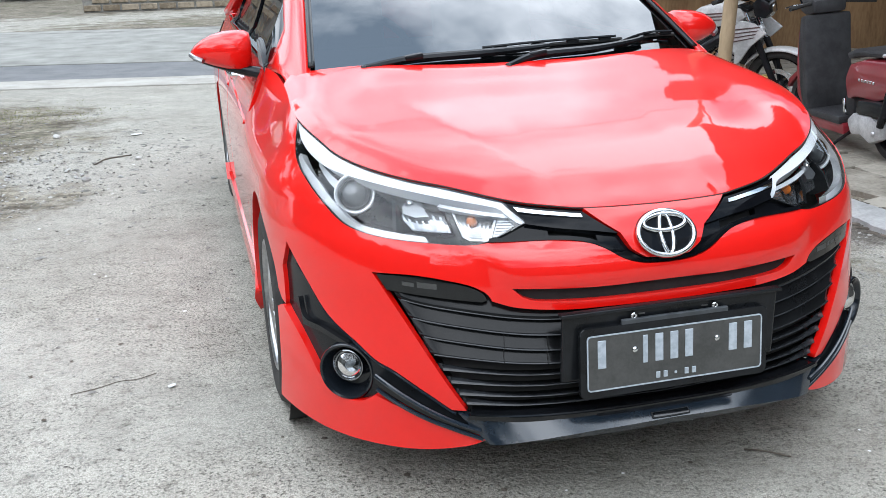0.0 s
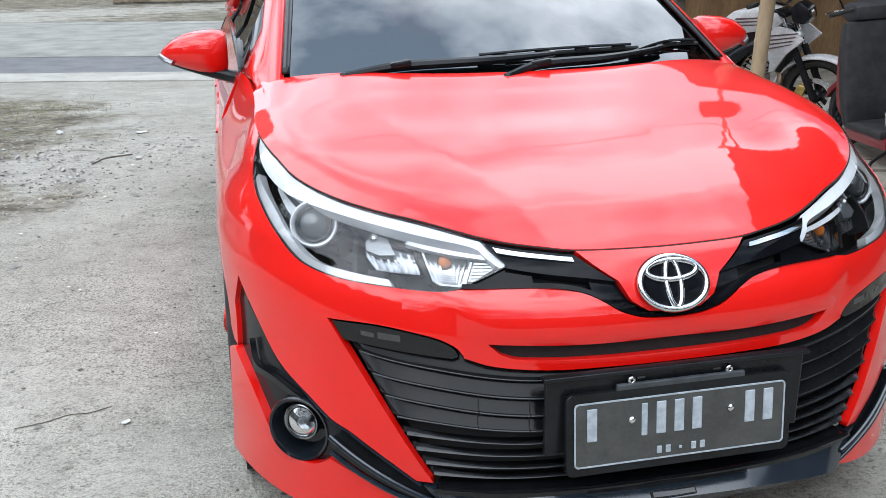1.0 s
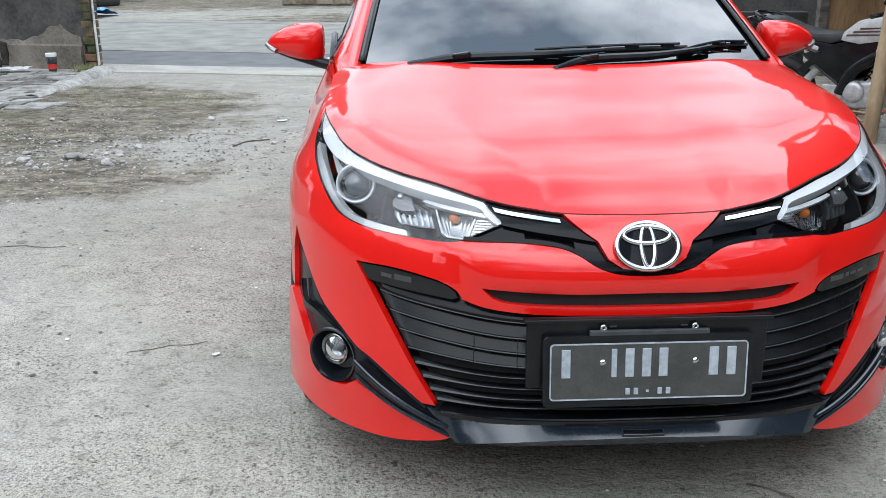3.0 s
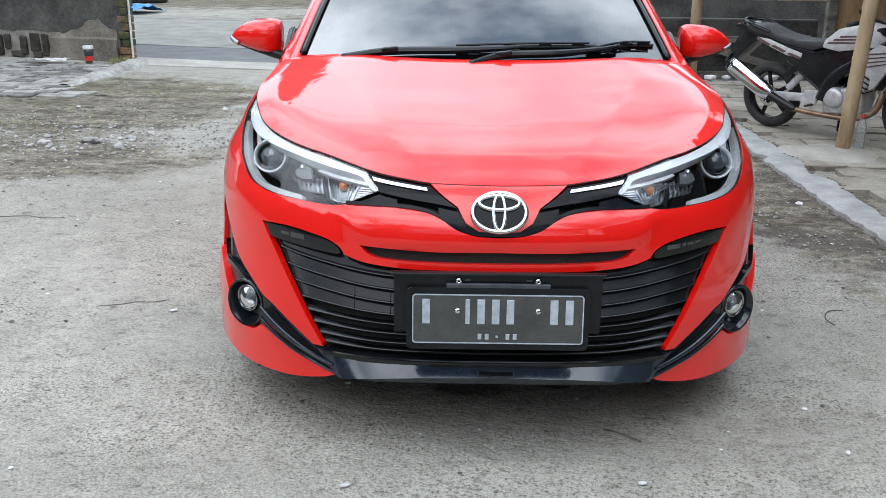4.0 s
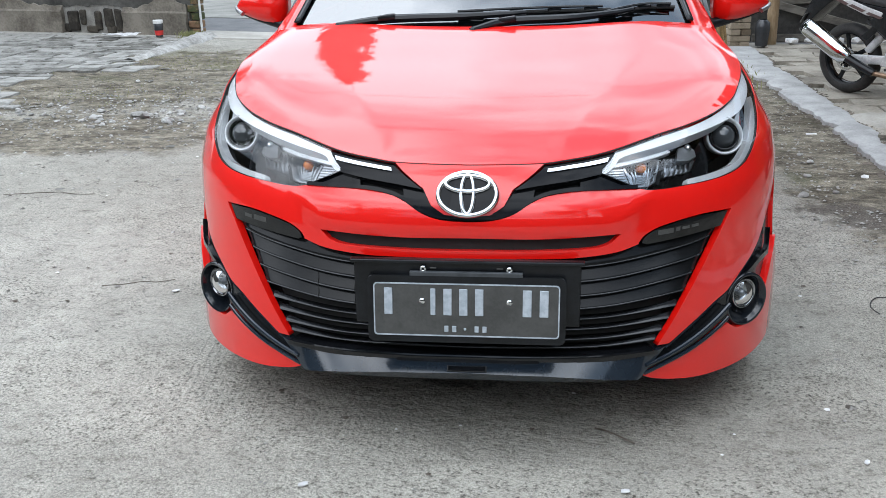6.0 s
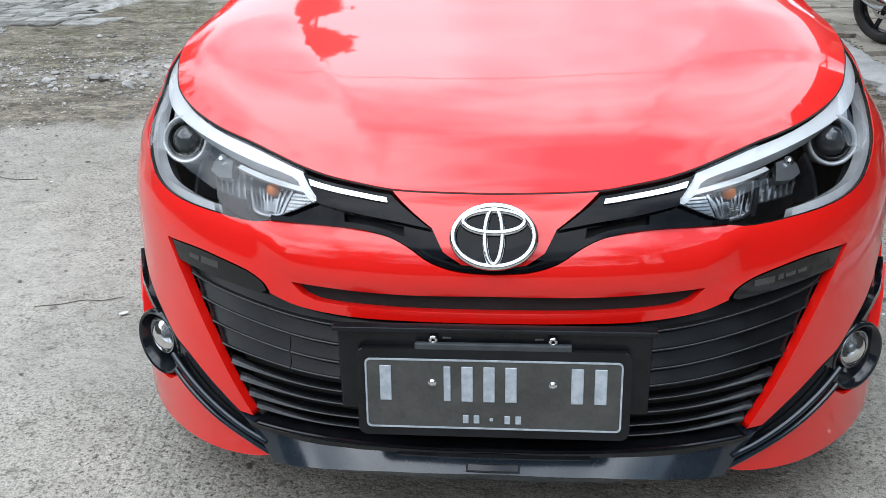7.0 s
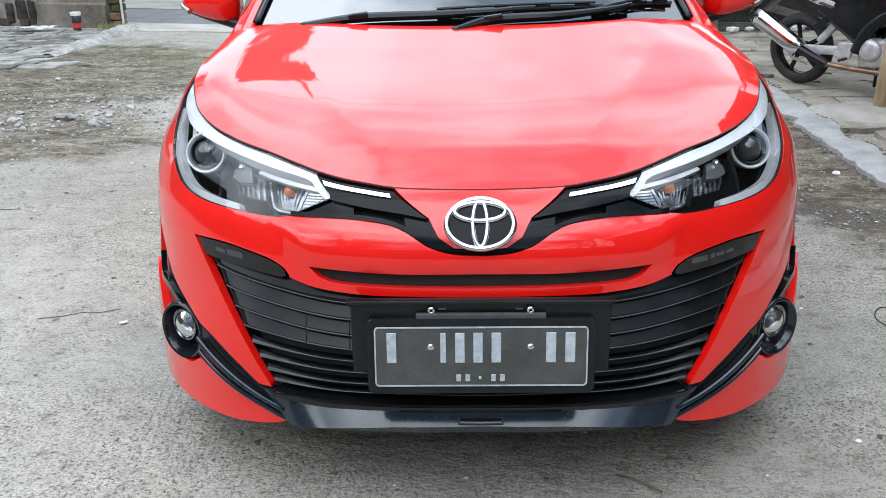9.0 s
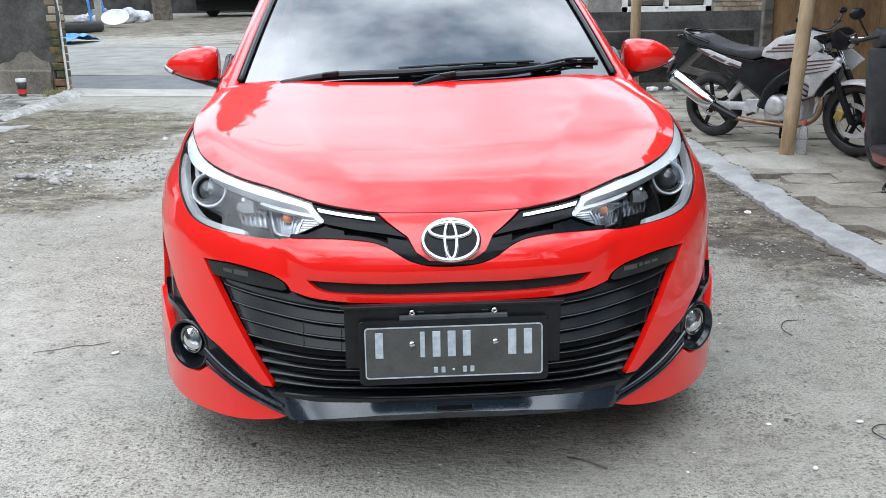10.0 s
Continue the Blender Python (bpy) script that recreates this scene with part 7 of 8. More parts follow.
    for ob in b.children_recursive:
        if ob.type == "MESH" and "wheel" not in (ob.parent.name if ob.parent else "") and "disc" not in ob.parent.name:
            ob.data.transform(Matrix.Diagonal((1, 1, 0.89, 1)))
    return b


build_motorbike(pose(2.387, 5.18, 0.034, 0, 0, -53.5) @ pose(0, 0, 0, 4, 0, 0) @ Matrix.Diagonal((0.94, 0.94, 0.94, 1)))


def build_scooter(at):
    """x ahead, y to its left."""
    s = thing("scooter", "dark red scooter with a black leg shield parked on the paving", "scooter", at=at)
    bike_wheel("rear_wheel", s, 0.0, 0.24, 0.055, 5)
    bike_wheel("front_wheel", s, 1.22, 0.24, 0.045, 5, 0.10)
    part("leg_shield", panel_slab([(0.86, 0.24), (0.94, 0.22), (1.02, 0.45), (1.05, 0.75), (1.03, 0.98), (0.95, 1.00), (0.93, 0.78), (0.90, 0.48)], -0.20, 0.20, 0.035), SEAT_BLACK, s, "black leg shield lining with a pocket", soft=True)
    part("front_cover", panel_slab([(0.95, 0.22), (1.10, 0.35), (1.12, 0.60), (1.10, 0.85), (1.05, 0.98), (1.03, 0.75), (1.02, 0.45)], -0.17, 0.17, 0.03), SCOOTER_RED, s, "dark red front cover", soft=True)
    part("floor_board", panel_slab([(0.42, 0.215), (0.92, 0.215), (0.92, 0.265), (0.42, 0.275)], -0.19, 0.19, 0.015), SEAT_BLACK, s, "black ribbed floor board", soft=True)
    part("floor_skirt", panel_slab([(0.38, 0.14), (0.90, 0.13), (0.95, 0.22), (0.40, 0.225)], -0.17, 0.17, 0.02), SCOOTER_RED, s, soft=True)
    body = part("rear_body", panel_slab([(0.40, 0.40), (0.30, 0.44), (0.05, 0.44), (-0.22, 0.50), (-0.40, 0.64), (-0.42, 0.72), (-0.15, 0.75), (0.20, 0.73), (0.38, 0.68), (0.45, 0.56)], -0.15, 0.15, 0.045), SCOOTER_RED, s, "dark red rear body", soft=True)
    for k in range(6):
        part("lettering_bar", box(0.024, 0.004, 0.020, (0.24 - 0.036 * k, 0.1515, 0.575), 0.002, 1), SILVER, body)
    part("seat", panel_slab([(0.42, 0.70), (0.30, 0.735), (0.0, 0.755), (-0.36, 0.75), (-0.40, 0.80), (-0.10, 0.83), (0.12, 0.80), (0.34, 0.79), (0.45, 0.75)], -0.135, 0.135, 0.035), SEAT_BLACK, s, "black seat", soft=True)
    part("grab_rail", tube(curve([(-0.05, 0.15, 0.78), (-0.28, 0.16, 0.82), (-0.44, 0, 0.83), (-0.28, -0.16, 0.82), (-0.05, -0.15, 0.78)], 5), 0.014, 8), BIKE_GREY, s, soft=True)
    part("centre_body", panel_slab([(0.36, 0.27), (0.50, 0.27), (0.46, 0.55), (0.36, 0.60)], -0.11, 0.11, 0.03), SEAT_BLACK, s, soft=True)
    part("side_trim", box(0.03, 0.02, 0.11, (0.415, 0.15, 0.36), 0.008, 2, (0, 12, 0)), CHROME, s, soft=True)
    part("drive_case", panel_slab([(0.30, 0.16), (0.36, 0.26), (0.28, 0.33), (0.05, 0.34), (-0.08, 0.28), (-0.06, 0.18), (0.06, 0.13), (0.18, 0.18)], 0.08, 0.17, 0.03), BIKE_GREY, s, "grey drive case", soft=True)
    part("air_box", panel_slab([(0.24, 0.33), (0.22, 0.44), (-0.10, 0.46), (-0.12, 0.34)], 0.07, 0.18, 0.03), SATIN_BLACK, s, soft=True)
    part("case_bolt", lathe([(0.02, 0.0), (0.016, 0.012), (0.001, 0.014)], 14, m=pose(0.0, 0.172, 0.22, -90, 0, 0)), BIKE_GREY, s, soft=True)
    part("shock", tube([(-0.06, 0.16, 0.28), (-0.14, 0.15, 0.55)], 0.026, 10), SATIN_BLACK, s, soft=True)
    part("shock", tube([(-0.06, -0.16, 0.28), (-0.14, -0.15, 0.55)], 0.026, 10), SATIN_BLACK, s, soft=True)
    part("rear_mudguard", panel_slab([(-0.16, 0.40), (-0.36, 0.22), (-0.39, 0.24), (-0.26, 0.48)], -0.06, 0.06, 0.01), SATIN_BLACK, s, soft=True)
    part("front_mudguard", panel_slab([(1.02, 0.36), (1.10, 0.50), (1.28, 0.52), (1.44, 0.42), (1.46, 0.34), (1.30, 0.46), (1.14, 0.45)], -0.06, 0.06, 0.012), SCOOTER_RED, s, soft=True)
    part("fork", rod((1.22, 0.075, 0.24), (1.05, 0.06, 0.62), 0.02, sides=10), SATIN_BLACK, s, soft=True)
    part("fork", rod((1.22, -0.075, 0.24), (1.05, -0.06, 0.62), 0.02, sides=10), SATIN_BLACK, s, soft=True)
    head = part("handlebar_cowl", panel_slab([(0.92, 1.00), (1.06, 0.98), (1.16, 1.02), (1.14, 1.10), (1.02, 1.14), (0.92, 1.10)], -0.14, 0.14, 0.035), SEAT_BLACK, s, "black handlebar cowl", soft=True)
    part("handlebar", tube([(0.88, -0.36, 1.06), (0.98, -0.12, 1.08), (0.98, 0.12, 1.08), (0.88, 0.36, 1.06)], 0.016, 8), RUBBER, s, soft=True)
    part("headlamp", ball(0.08, (1.13, 0, 1.05), (0.5, 1.1, 0.8), 14, 8), SILVER, head, soft=True)
    for y in (-0.28, 0.28):
        part("brake_lever", tube([(0.97, y * 0.6, 1.08), (0.99, y, 1.075), (0.97, y * 1.25, 1.065)], 0.006, 6), SILVER, head)
        mr_ = part("rear_mirror", ball(0.05, (0.95, y * 1.1, 1.26), (0.35, 1.2, 0.9), 14, 8), SATIN_BLACK, s, soft=True)
        part("mirror_stalk", rod((0.95, y * 0.8, 1.09), (0.95, y * 1.1, 1.25), 0.007, sides=6), SATIN_BLACK, mr_)
    part("side_stand", tube(curve([(0.34, 0.14, 0.17), (0.42, 0.24, 0.06), (0.40, 0.27, 0.002)], 4), 0.012, 8), SATIN_BLACK, s, soft=True)
    part("stand_foot", box(0.06, 0.05, 0.012, (0.40, 0.27, 0.008), 0.003, 1), SATIN_BLACK, s)
    return s


build_scooter(pose(2.95, 2.82, 0.032, 0, 0, 84) @ pose(0, 0, 0, -4, 0, 0) @ Matrix.Diagonal((0.82, 0.82, 0.82, 1)))


# ---- lean-to, house and things by it ----
def bamboo(name, a, b, r, label):
    a, b = Vector(a), Vector(b)
    prof = []
    Lb = (b - a).length
    z = 0.0
    while z < Lb:
        for dz, k in ((0.0, 1.07), (0.012, 1.02), (0.03, 1.0), (0.30, 0.985)):
            if z + dz <= Lb:
                prof.append((r * k * (1 - 0.08 * z / Lb), z + dz))
        z += 0.335
    m = Matrix.Translation(a) @ (b - a).to_track_quat("Z", "Y").to_matrix().to_4x4()
    return tagged(part(name, lathe(prof, 18, m=m), BAMBOO, soft=True), label, "post", "lean-to posts")


bamboo("bamboo_post", (2.60, 4.24, 0.0), (2.78, 4.18, 4.10), 0.050, "pale dry bamboo post on a concrete pad")
bamboo("bamboo_post", (2.42, 7.98, 0.0), (2.40, 8.03, 3.12), 0.055, "brown bamboo post beside the low wall")
pad = bmesh.new()
bmesh.ops.create_icosphere(pad, subdivisions=4, radius=1)
for v in pad.verts:
    k = 1 + 0.30 * noise.noise((v.co.x * 1.4, v.co.y * 1.4, 3.0)) + 0.10 * noise.noise((v.co.x * 5, v.co.y * 5, 3.0))
    v.co = Vector((v.co.x * k, v.co.y * k, v.co.z * (1 + 0.4 * noise.noise(v.co * 3))))
bmesh.ops.transform(pad, matrix=pose(2.47, 4.16, 0.026) @ Matrix.Diagonal((0.36, 0.30, 0.030, 1)), verts=pad.verts)
tagged(part("concrete_pad", pad, PALE_CONCRETE, soft=True), "pale lump of concrete round the post's foot", "concrete")

roof = thing("lean_to_roof", "dark corrugated sheet roof on bamboo posts", "roof")
bm = bmesh.new()
n = 128
low, high = [], []
for k in range(n + 1):
    y = 4.10 + 3.75 * k / n
    wv = 0.022 * math.sin(k * math.tau / 4)
    low.append(bm.verts.new((2.40, y, 3.16 + wv)))
    high.append(bm.verts.new((6.9, y, 2.56 + wv)))
for k in range(n):
    bm.faces.new((low[k], low[k + 1], high[k + 1], high[k]))
sheet = part("roof_sheet", bm, ROOF_TIN, roof, soft=True)
md = sheet.modifiers.new("thick", "SOLIDIFY")
md.thickness = 0.006
part("rafter", rod((2.66, 4.12, 3.06), (2.46, 7.95, 3.06), 0.040, sides=10), BAMBOO, roof, soft=True)
part("rafter", rod((6.6, 4.12, 2.53), (6.6, 7.85, 2.53), 0.040, sides=10), BAMBOO, roof, soft=True)
for y in (4.3, 6.0, 7.7):
    part("crossbeam", rod((2.44, y, 3.10), (6.85, y, 2.51), 0.032, sides=10), BAMBOO, roof, soft=True)

# higher sheet roof over the parking place, falling towards the posts
# Unseen; added to match the dark area the bonnet mirrors on this side.
porch = thing("porch_roof", "dark corrugated sheet roof over the paved parking place", "roof")
bm = bmesh.new()
n = 180
near, far = [], []
for k in range(n + 1):
    x = 2.42 + 4.5 * k / n
    wv = 0.022 * math.sin(k * math.tau / 4)
    near.append(bm.verts.new((x, 0.25, 4.35 + wv)))
    far.append(bm.verts.new((x, 3.62, 3.52 + wv)))
for k in range(n):
    bm.faces.new((near[k], near[k + 1], far[k + 1], far[k]))
sheet = part("roof_sheet", bm, ROOF_TIN, porch, soft=True)
md = sheet.modifiers.new("thick", "SOLIDIFY")
md.thickness = 0.006
for y, z in ((0.5, 4.22), (3.45, 3.49)):
    part("crossbeam", rod((2.5, y, z), (5.62, y, z), 0.04, sides=10), BAMBOO, porch, soft=True)
part("rafter", rod((2.75, 0.35, 4.21), (2.75, 4.19, 3.27), 0.04, sides=10), BAMBOO, porch, soft=True)

# low dark wall and timbers behind the motorbike
low_wall = box(1.95, 0.14, 0.66, (2.90, 8.46, 0.33), 0.015, 2)
tagged(part("wall_low", low_wall, DARK_WALL), "low dark grey wall behind the motorbike", "wall", kind="structure")
for a, b, s in (((2.25, 8.372, 0.42), (3.80, 8.372, 0.46), 0.045), ((2.50, 8.34, 0.40), (3.75, 8.20, 0.06), 0.05), ((2.3, 8.34, 0.05), (3.8, 8.34, 0.05), 0.05)):
    d = Vector(b) - Vector(a)
    bm = box(d.length, 0.03, s * 1.6, (0, 0, 0), 0.004, 1)
    bmesh.ops.transform(bm, matrix=Matrix.Translation((Vector(a) + Vector(b)) / 2) @ d.to_track_quat("X", "Z").to_matrix().to_4x4(), verts=bm.verts)
    tagged(part("timber", bm, GREY_WOOD), "weathered grey plank leaning on the low wall", "plank", "loose planks")
stack = thing("brick_stack", "stack of old tan bricks by the post", "bricks", at=pose(2.08, 7.98, 0.0, 0, 0, 8))
for r in range(7):
    for c in range(2 if r < 6 else 1):
        if r % 2:
            part("brick", box(0.205, 0.098, 0.058, (rng.uniform(-0.01, 0.01), -0.055 + 0.108 * c, 0.032 + r * 0.064), 0.005, 1, (0, 0, rng.uniform(-4, 4))), TAN_BRICK, stack)
        else:
            part("brick", box(0.098, 0.205, 0.058, (-0.055 + 0.108 * c, rng.uniform(-0.01, 0.01), 0.032 + r * 0.064), 0.005, 1, (0, 0, rng.uniform(-4, 4))), TAN_BRICK, stack)
broom = thing("stick_broom", "upright broom of pale straw twigs", "broom", at=pose(1.80, 7.62, 0))
tw = bmesh.new()
for k in range(90):
    a, r = rng.uniform(0, math.tau), rng.random() ** 0.5
    rod((0.16 * r * math.cos(a), 0.10 * r * math.sin(a), 0.0), (0.03 * r * math.cos(a), 0.03 * r * math.sin(a), 0.62), 0.0026, 0.002, 4, bm=tw)
part("brush_head", tw, STRAW, broom)
part("broom_handle", rod((0, 0, 0.5), (0.03, 0.02, 1.15), 0.014, sides=8), BAMBOO, broom)
part("broom_band", lathe([(0.036, 0.50), (0.040, 0.53), (0.036, 0.56)], 14), GREY_WOOD, broom)
for x, y, s in ((2.62, 7.95, 1.0), (2.80, 7.98, 0.8), (3.05, 7.94, 1.2), (3.28, 7.98, 1.1), (3.5, 7.9, 0.7)):
    bm = rock(0.075 * s, int(x * 100), 0.5)
    bmesh.ops.translate(bm, vec=(x, y, 0.07), verts=bm.verts)
    tagged(part("crumpled_bag", bm, PAPER, soft=False), "crumpled white plastic bag on the floor", "bag", "litter")
bin_ = lathe([(0.06, 0.03), (0.072, 0.20), (0.07, 0.26), (0.04, 0.29)], 18, m=pose(2.30, 7.86, 0.0))
tagged(part("dark_jar", bin_, DARK_PAINT, soft=True), "small dark jar beside the brick stack", "jar")

# house behind the yard
house = thing("house", "single-storey house with tan brick walls and white window frames", "house", at=pose(0, 11.4, 0))
hw = bmesh.new()
foot = box(8.6, 0.18, 0.74, (5.2, 0.085, 0.37), 0.01, 1)
part("house_foot", foot, DARK_WALL, house, "dark foot of the house wall")
for x0, x1, z0, z1 in ((0.9, 1.55, 0.72, 2.9), (2.55, 3.05, 0.72, 2.9), (4.35, 9.5, 0.72, 2.9), (1.55, 2.55, 1.9, 2.9), (3.05, 4.35, 2.0, 2.9)):
    box(x1 - x0, 0.16, z1 - z0, ((x0 + x1) / 2, 0.09, (z0 + z1) / 2), bm=hw)
part("house_wall", hw, MORTAR, house)
for zz in range(20):
    x = 4.38 + (zz % 2) * 0.11
    while x < 7.2:
        part("brick", box(0.205, 0.02, 0.056, (x + 0.1, 0.004, 0.76 + zz * 0.066), 0.003, 1), TAN_BRICK, house)
        x += 0.216
for x0, x1, z0, z1 in ((1.55, 2.55, 0.72, 1.9), (3.05, 4.35, 0.72, 2.0)):
    win = thing("window", "", "")
    win.parent = house
    cx, cz = (x0 + x1) / 2, (z0 + z1) / 2
    for sx, sz, px_, pz_ in ((0.09, z1 - z0, x0 + 0.045, cz), (0.09, z1 - z0, x1 - 0.045, cz), (x1 - x0, 0.09, cx, z0 + 0.045), (x1 - x0, 0.09, cx, z1 - 0.045), (0.06, z1 - z0 - 0.1, cx, cz)):
        part("window_frame", box(sx, 0.10, sz, (px_, 0.05, pz_), 0.006, 1), WHITE_PAINT if x0 > 2 else BLUE_PAINT, win)
    for k in range(8):
        part("louvre", box(x1 - x0 - 0.18, 0.012, 0.085, (cx, 0.09, z0 + 0.14 + k * 0.115), 0.002, 1, (35, 0, 0)), WHITE_PAINT if x0 < 2 else GREY_WOOD, win)
    part("pane", box(x1 - x0 - 0.1, 0.008, z1 - z0 - 0.1, (cx, 0.13, cz)), GLOSS_BLACK, win)
part("roof", box(10.0, 3.2, 0.10, (5.2, 0.9, 3.2), 0.02, 1, (16, 0, 0)), ROOF_TIN, house)
tagged(part("blue_post", box(0.09, 0.09, 2.6, (1.72, 8.35, 1.3), 0.008, 1), BLUE_PAINT), "pale blue painted post", "post")

# brown plywood wall behind the scooters
ply = thing("wall_plywood", "brown plywood wall behind the parked scooter", "wall", kind="structure")
for k in range(4):
    part("panel", box(1.21, 0.03, 2.9, (4.45 + 1.22 * k, 7.95 + rng.uniform(0, 0.01), 1.45), 0.004, 1), PLYWOOD, ply)
part("panel_post", box(0.10, 0.09, 2.9, (3.82, 7.93, 1.45), 0.006, 1), GREY_WOOD, ply)
tagged(part("wall_east", box(0.15, 10.5, 2.4, (7.4, 3.4, 1.2)), PLYWOOD), "plain brown board wall", "wall", kind="structure")

# bottle by the post
bottle = thing("plastic_bottle", "empty clear plastic bottle with a red cap", "bottle", at=pose(2.74, 4.30, 0.035))
body = part("bottle_body", lathe([(0.030, 0.0), (0.034, 0.01), (0.034, 0.07), (0.031, 0.085), (0.034, 0.10), (0.034, 0.15), (0.028, 0.185), (0.014, 0.215), (0.0125, 0.225)], 20), PET, bottle, soft=True)
part("bottle_cap", lathe([(0.0155, 0.218), (0.0155, 0.240), (0.013, 0.243)], 16), RED_CAP, bottle, "red screw cap", soft=True)

# cup and paper at the wall's foot
cup = thing("paint_tub", "small dark tub with a pale lid and red label", "tub", at=pose(-4.48, 8.84, 0.02) @ Matrix.Diagonal((0.85, 0.85, 0.85, 1)))
part("tub_body", lathe([(0.050, 0.0), (0.062, 0.10), (0.066, 0.19), (0.060, 0.195)], 20), DARK_PAINT, cup, soft=True)
part("tub_label", lathe([(0.0535, 0.025), (0.0625, 0.09)], 20), RED_CAP, cup, soft=True)
part("tub_lid", lathe([(0.069, 0.185), (0.070, 0.225), (0.066, 0.23), (0.0005, 0.232)], 20), WHITE_PAINT, cup, soft=True)
bm = bmesh.new()
bmesh.ops.create_grid(bm, x_segments=14, y_segments=8, size=0.5, matrix=pose(-4.92, 8.78, 0.055) @ Matrix.Diagonal((0.42, 0.16, 1, 1)))
for v in bm.verts:
    v.co.z += 0.03 * noise.noise(v.co * 7) + 0.015 * noise.noise(v.co * 19)
litter = part("litter_paper", bm, PAPER)
lm = litter.modifiers.new("thick", "SOLIDIFY")
lm.thickness = 0.002
tagged(litter, "crumpled white paper by the wall", "litter")

SACK = surf("dirty_sack", (0.30, 0.31, 0.34), (0.58, 0.58, 0.60), rough=0.7, scale=6, bump=0.5, bump_scale=12, per_piece=0.3)
# ---- across the road ----
tyre = tagged(part("old_tyre", lathe([(0.36, 0.02), (0.44, 0.0), (0.62, 0.0), (0.68, 0.06), (0.68, 0.24), (0.62, 0.30), (0.44, 0.30), (0.36, 0.28), (0.40, 0.2), (0.40, 0.08), (0.36, 0.02)], 36, m=pose(-8.05, 22.0, 0) @ Matrix.Diagonal((0.8, 0.8, 0.8, 1))), RUBBER, soft=True), "old black lorry tyre lying flat", "tyre")
dish = lathe([(0.02, 0.02), (0.5, 0.04), (0.62, 0.10), (0.66, 0.11), (0.60, 0.07), (0.5, 0.01)], 28, m=pose(-7.75, 24.0, 0.20, 34, 10, -20) @ Matrix.Diagonal((0.6, 0.5, 0.8, 1)))
tagged(part("white_basin", dish, WHITE_PAINT, soft=True), "white oval basin on the scrap heap", "basin")
for k in range(16):
    bm = rock(rng.uniform(0.18, 0.4), 400 + k, 0.6, 3)
    x, y = rng.gauss(-8.6, 0.42), rng.gauss(26.4, 0.4)
    bmesh.ops.translate(bm, vec=(x, y, 0.10 + 0.10 * rng.random()), verts=bm.verts)
    tagged(part("scrap_bag", bm, (PAPER, SACK, SHEET, SACK)[k % 4], soft=True), "crumpled pale sack on the scrap heap", "sack", "scrap heap")
for k, (x0, x1) in enumerate(((-8.9, -8.6), (-8.5, -8.3))):
    tagged(part("blue_pole", rod((x0, 25.6, 0.0), (x1 - 0.6, 25.9, 2.6), 0.035, sides=8), BLUE_PLASTIC), "thin leaning blue plastic pole", "pole", "blue poles")
tarp = bmesh.new()
bmesh.ops.create_grid(tarp, x_segments=26, y_segments=14, size=0.5, matrix=pose(-7.05, 18.0, 0.05, 0, 0, -8) @ Matrix.Diagonal((1.0, 1.2, 1, 1)))
for v in tarp.verts:
    v.co.z = max(0.03, 0.10 + 0.16 * noise.noise(v.co * 1.7) + 0.07 * noise.noise(v.co * 5))
tt = part("blue_tarp", tarp, BLUE_PLASTIC)
tm = tt.modifiers.new("thick", "SOLIDIFY")
tm.thickness = 0.006
tagged(tt, "crumpled bright blue tarpaulin on the ground", "tarpaulin")
fence = thing("sheet_fence", "grey corrugated sheet fence", "fence", at=pose(-9.2, 22.8, 0))
for k in range(5):
    bm = bmesh.new()
    cols = []
    for i in range(25):
        x = -0.5 + i / 24
        cols.append((bm.verts.new((x, 0.02 * math.sin(i * 1.6), 0)), bm.verts.new((x, 0.02 * math.sin(i * 1.6), 2.6))))
    for a, b in zip(cols, cols[1:]):
        bm.faces.new((a[0], b[0], b[1], a[1]))
    bmesh.ops.translate(bm, vec=(-k * 1.0, 0.02 * (k % 2), 0), verts=bm.verts)
    pn = part("sheet", bm, SHEET, fence, soft=True)
    sm = pn.modifiers.new("thick", "SOLIDIFY")
    sm.thickness = 0.004
part("fence_post", box(0.16, 0.14, 2.7, (0.95, 1.4, 1.35), 0.01, 1), PALE_CONCRETE, fence)

# dark vehicle at the far side, seen from behind
truck = thing("parked_truck", "dark truck parked across the road", "truck", at=pose(-4.4, 28.4, 0))
part("truck_body", box(5.4, 2.2, 1.9, (0, 1.6, 1.55), 0.08, 2), DARK_PAINT, truck)
part("truck_bumper", box(4.2, 0.2, 0.30, (0, 0.36, 0.70), 0.04, 2), DARK_PAINT, truck)
part("number_board", box(1.3, 0.05, 0.34, (0.35, 0.22, 0.84), 0.02, 1), SILVER, truck)
part("step_plate", box(0.7, 0.06, 0.20, (-0.9, 0.22, 0.95), 0.02, 1), SILVER, truck)
part("exhaust_pipe", rod((1.45, 0.15, 0.52), (1.45, 1.0, 0.55), 0.10, sides=16), CHROME, truck, soft=True)
for x in (-1.9, 1.9):
    part("wheel", lathe([(0.25, -0.16), (0.46, -0.17), (0.52, -0.10), (0.52, 0.10), (0.46, 0.17), (0.25, 0.16)], 28, m=pose(x, 1.6, 0.52, 0, 90, 0)), RUBBER, truck, soft=True)
part("under_shield", box(4.6, 1.6, 0.45, (0, 1.7, 0.42), 0.03), MATT_BLACK, truck)
tagged(part("wall_far", box(60, 0.25, 3.2, (-8, 33, 1.6)), DARK_WALL), "dark far boundary wall", "wall", kind="structure")

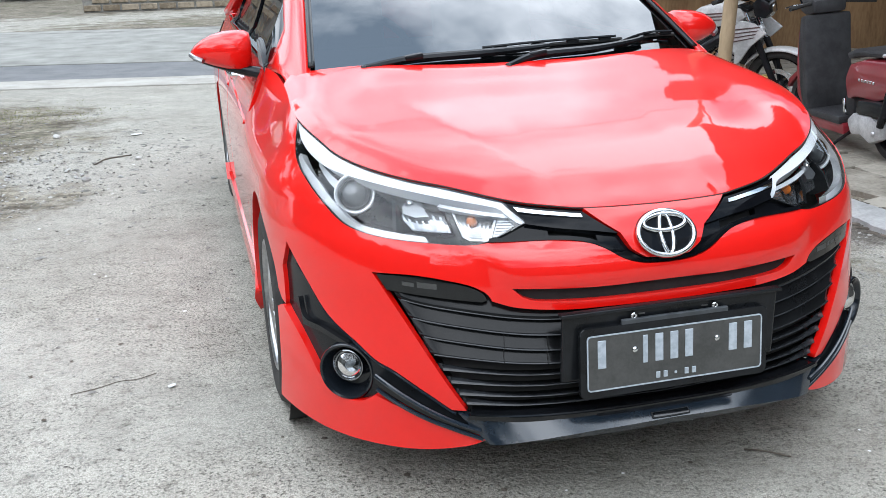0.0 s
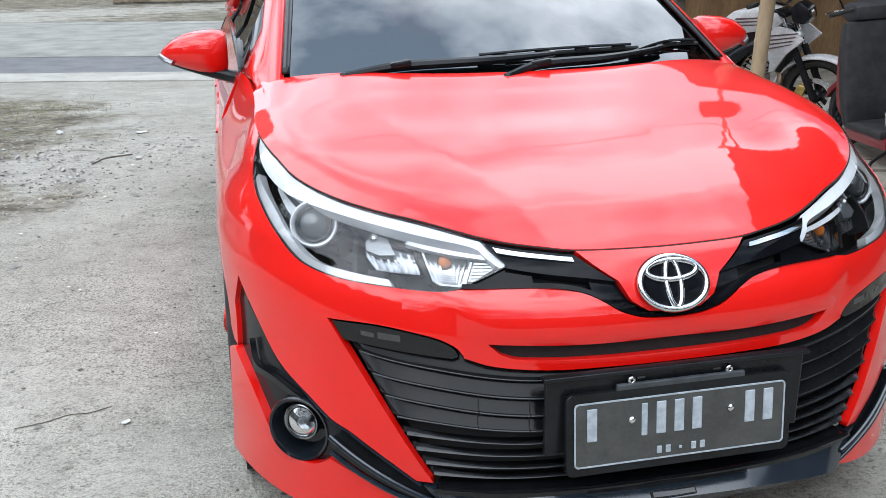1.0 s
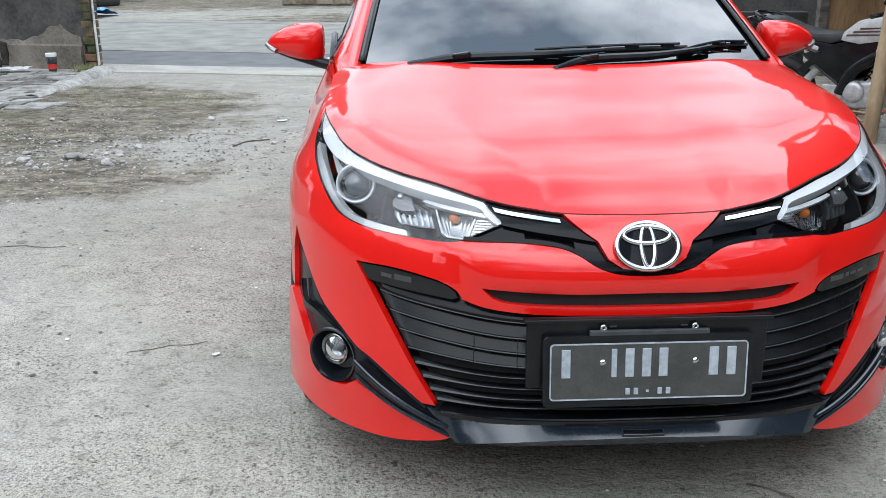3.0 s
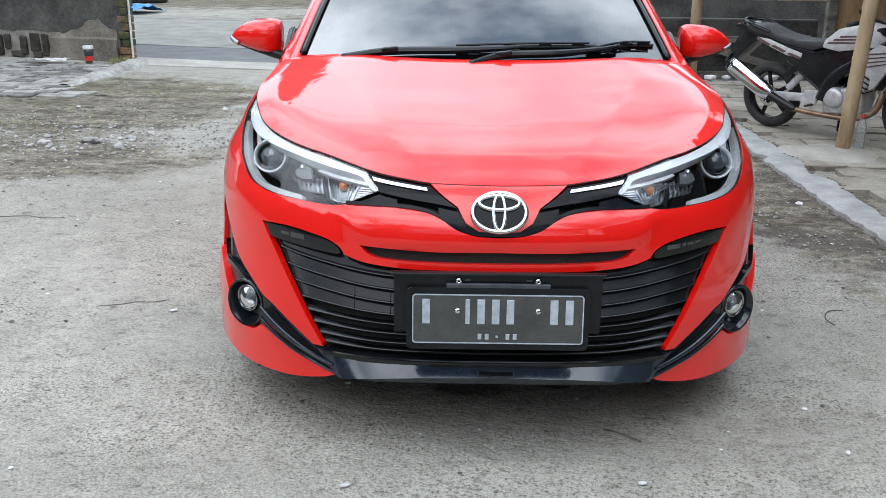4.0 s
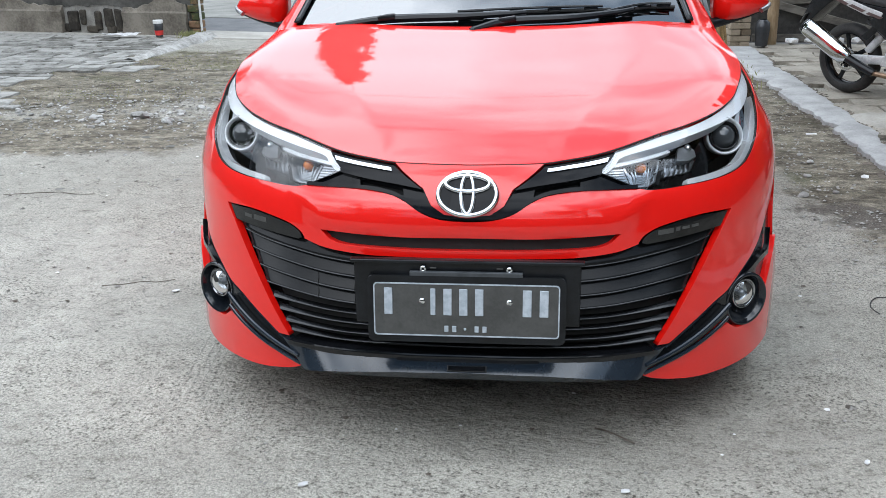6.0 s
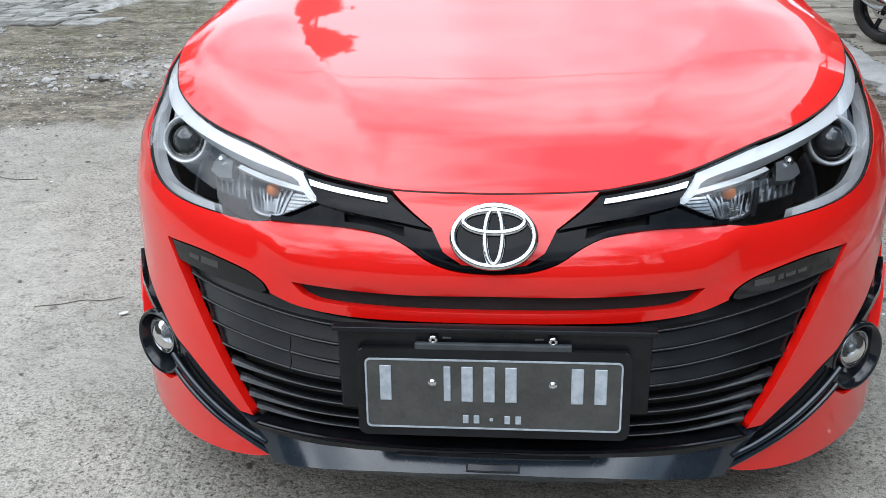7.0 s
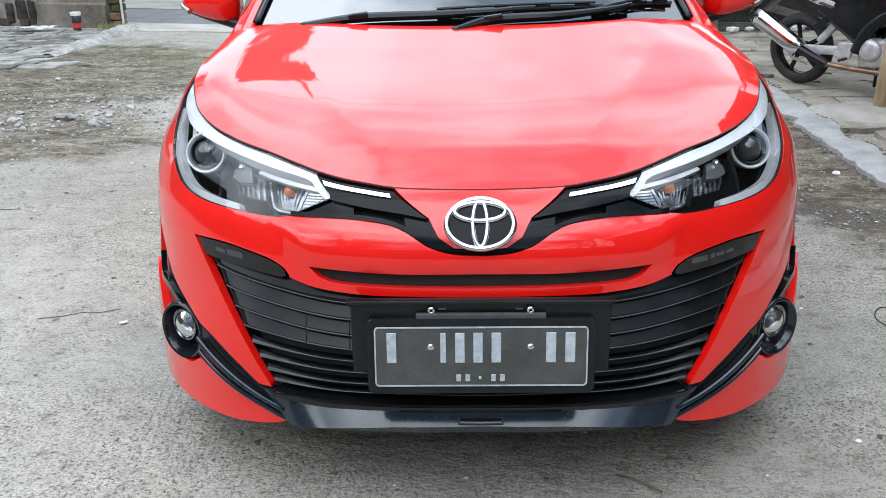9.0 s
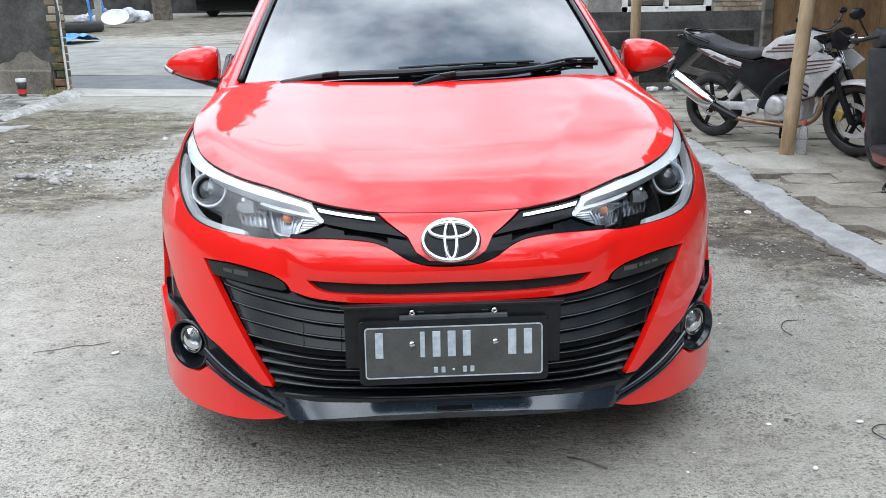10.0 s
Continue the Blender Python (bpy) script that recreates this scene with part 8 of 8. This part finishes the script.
# low brick wall across the road
bw_ = thing("wall_brick", "low pale brick wall with wide joints across the road", "wall", kind="structure", at=pose(-1.35, 21.7, 0))
part("wall_core", box(4.3, 0.22, 1.7, (0, 0.12, 0.85)), MORTAR, bw_)
for r in range(9):
    x = -2.14 + (r % 2) * 0.2
    while x < 1.75:
        part("brick", box(0.37, 0.05, 0.13, (x + 0.19, 0.0, 0.10 + r * 0.175), 0.01, 1), TAN_BRICK, bw_)
        x += 0.42
for k, (x, y) in enumerate(((0.4, 19.5), (0.9, 20.4), (-0.2, 22.3))):
    bm = rock(rng.uniform(0.14, 0.22), 600 + k, 0.5)
    bmesh.ops.translate(bm, vec=(x, y, 0.06), verts=bm.verts)
    tagged(part("stone", bm, RUBBLE, soft=True), "grey stone lying across the road", "stone", "loose stones")

# plain walls, unseen, added to close the yard and darken what the paint mirrors
tagged(part("wall_south", box(34, 0.2, 2.7, (2, -8.5, 1.35)), PLASTER), "plain dark wall added behind the walker", "wall", kind="structure")
tagged(part("wall_side", box(0.2, 11.9, 5.6, (5.7, -2.40, 2.8)), DARK_WALL), "plain dark wall added beside the yard, unseen", "wall", kind="structure")
tagged(part("wall_west", box(0.2, 15.0, 4.4, (-9.7, -0.9, 2.2)), PLASTER), "plain grey wall added beside the yard, unseen", "wall", kind="structure")


# ---- trees beyond the road and behind the walker ----
def tree(x, y, height, crown_r, crown_low, leaves, seed, trunk_r=0.2, lean=0.0, leaf=1.0, limbs=16):
    r = random.Random(seed)
    t = thing("tree", "tall green tree with a loose leafy crown", "tree", "trees beyond the road", at=pose(x, y, 0))
    trunk = [(lean * k / 6 + 0.15 * math.sin(k * 1.3 + seed), 0.12 * math.cos(k * 1.1), height * 0.92 * k / 6) for k in range(7)]
    tc = curve(trunk, 3)
    bm = tube(tc, trunk_r, 9, taper=list(np.linspace(1.0, 0.18, len(tc))))
    tips = []
    for k in range(limbs):
        h = r.uniform(crown_low, 0.9)
        i = h * height / 0.92
        a = r.uniform(0, math.tau)
        ln = crown_r * r.uniform(0.55, 1.0) * (1.15 - 0.6 * abs(h - 0.6))
        b0 = Vector(tc[min(len(tc) - 1, int(h * (len(tc) - 1)))])
        b1 = b0 + Vector((math.cos(a) * ln, math.sin(a) * ln, ln * r.uniform(0.15, 0.6)))
        tube([b0, (b0 + b1) / 2 + Vector((0, 0, 0.12 * ln)), b1], trunk_r * 0.28, 5, bm=bm, taper=[1, 0.6, 0.2])
        tips += [b1, (b0 + b1) / 2, b0 * 0.3 + b1 * 0.7]
    part("trunk", bm, BARK, t, soft=True)
    V, F = [], []
    for _ in range(leaves):
        c = r.choice(tips)
        q = Vector((r.gauss(0, 1), r.gauss(0, 1), r.gauss(0, 0.8))) * (crown_r * 0.17)
        p = c + q
        s = r.uniform(0.10, 0.22) * leaf
        d = Vector((r.gauss(0, 1), r.gauss(0, 1), r.gauss(0, 0.6))).normalized()
        e = d.cross(Vector((r.gauss(0, 1), r.gauss(0, 1), r.gauss(0, 1)))).normalized()
        o = len(V)
        V += [p - d * s, p + e * s * 0.4, p + d * s, p - e * s * 0.4]
        F.append((o, o + 1, o + 2, o + 3))
    tagged(mesh_part("crown", V, F, LEAF, t, soft=False), kind="stuff")
    return t


tree(-7.5, 28.0, 23.5, 1.25, 0.25, 34000, 3, 0.3, leaf=1.7, limbs=110)
tree(-15.5, 11.0, 14.5, 3.6, 0.30, 14000, 35, 0.3, leaf=1.7, limbs=50)
tree(-22.5, 36.0, 25.0, 4.6, 0.3, 6500, 33, 0.3, leaf=2.2)
tree(-30.0, 32.0, 19.0, 4.6, 0.3, 6000, 34, 0.3, leaf=2.2)
tree(-21.0, 12.0, 10.0, 4.2, 0.3, 4600, 8, 0.24)
tree(4.0, 36.0, 9.5, 4.0, 0.3, 4600, 12, 0.24)
# two unseen trees behind the walker, added to darken the mirrored skyline
tree(-7.5, -12.0, 9.0, 3.6, 0.35, 4200, 21, 0.24)
tree(6.5, -12.5, 10.0, 3.8, 0.35, 4200, 22, 0.24)

# overhead line beside the road
wire = [(x, 7.35 + 0.10 * x, 5.9 + 0.0012 * x * x) for x in np.linspace(-28, 28, 40)]
tagged(part("overhead_cable", tube(wire, 0.007, 6), RUBBER), "thin black overhead cable along the road", "cable", kind="structure")
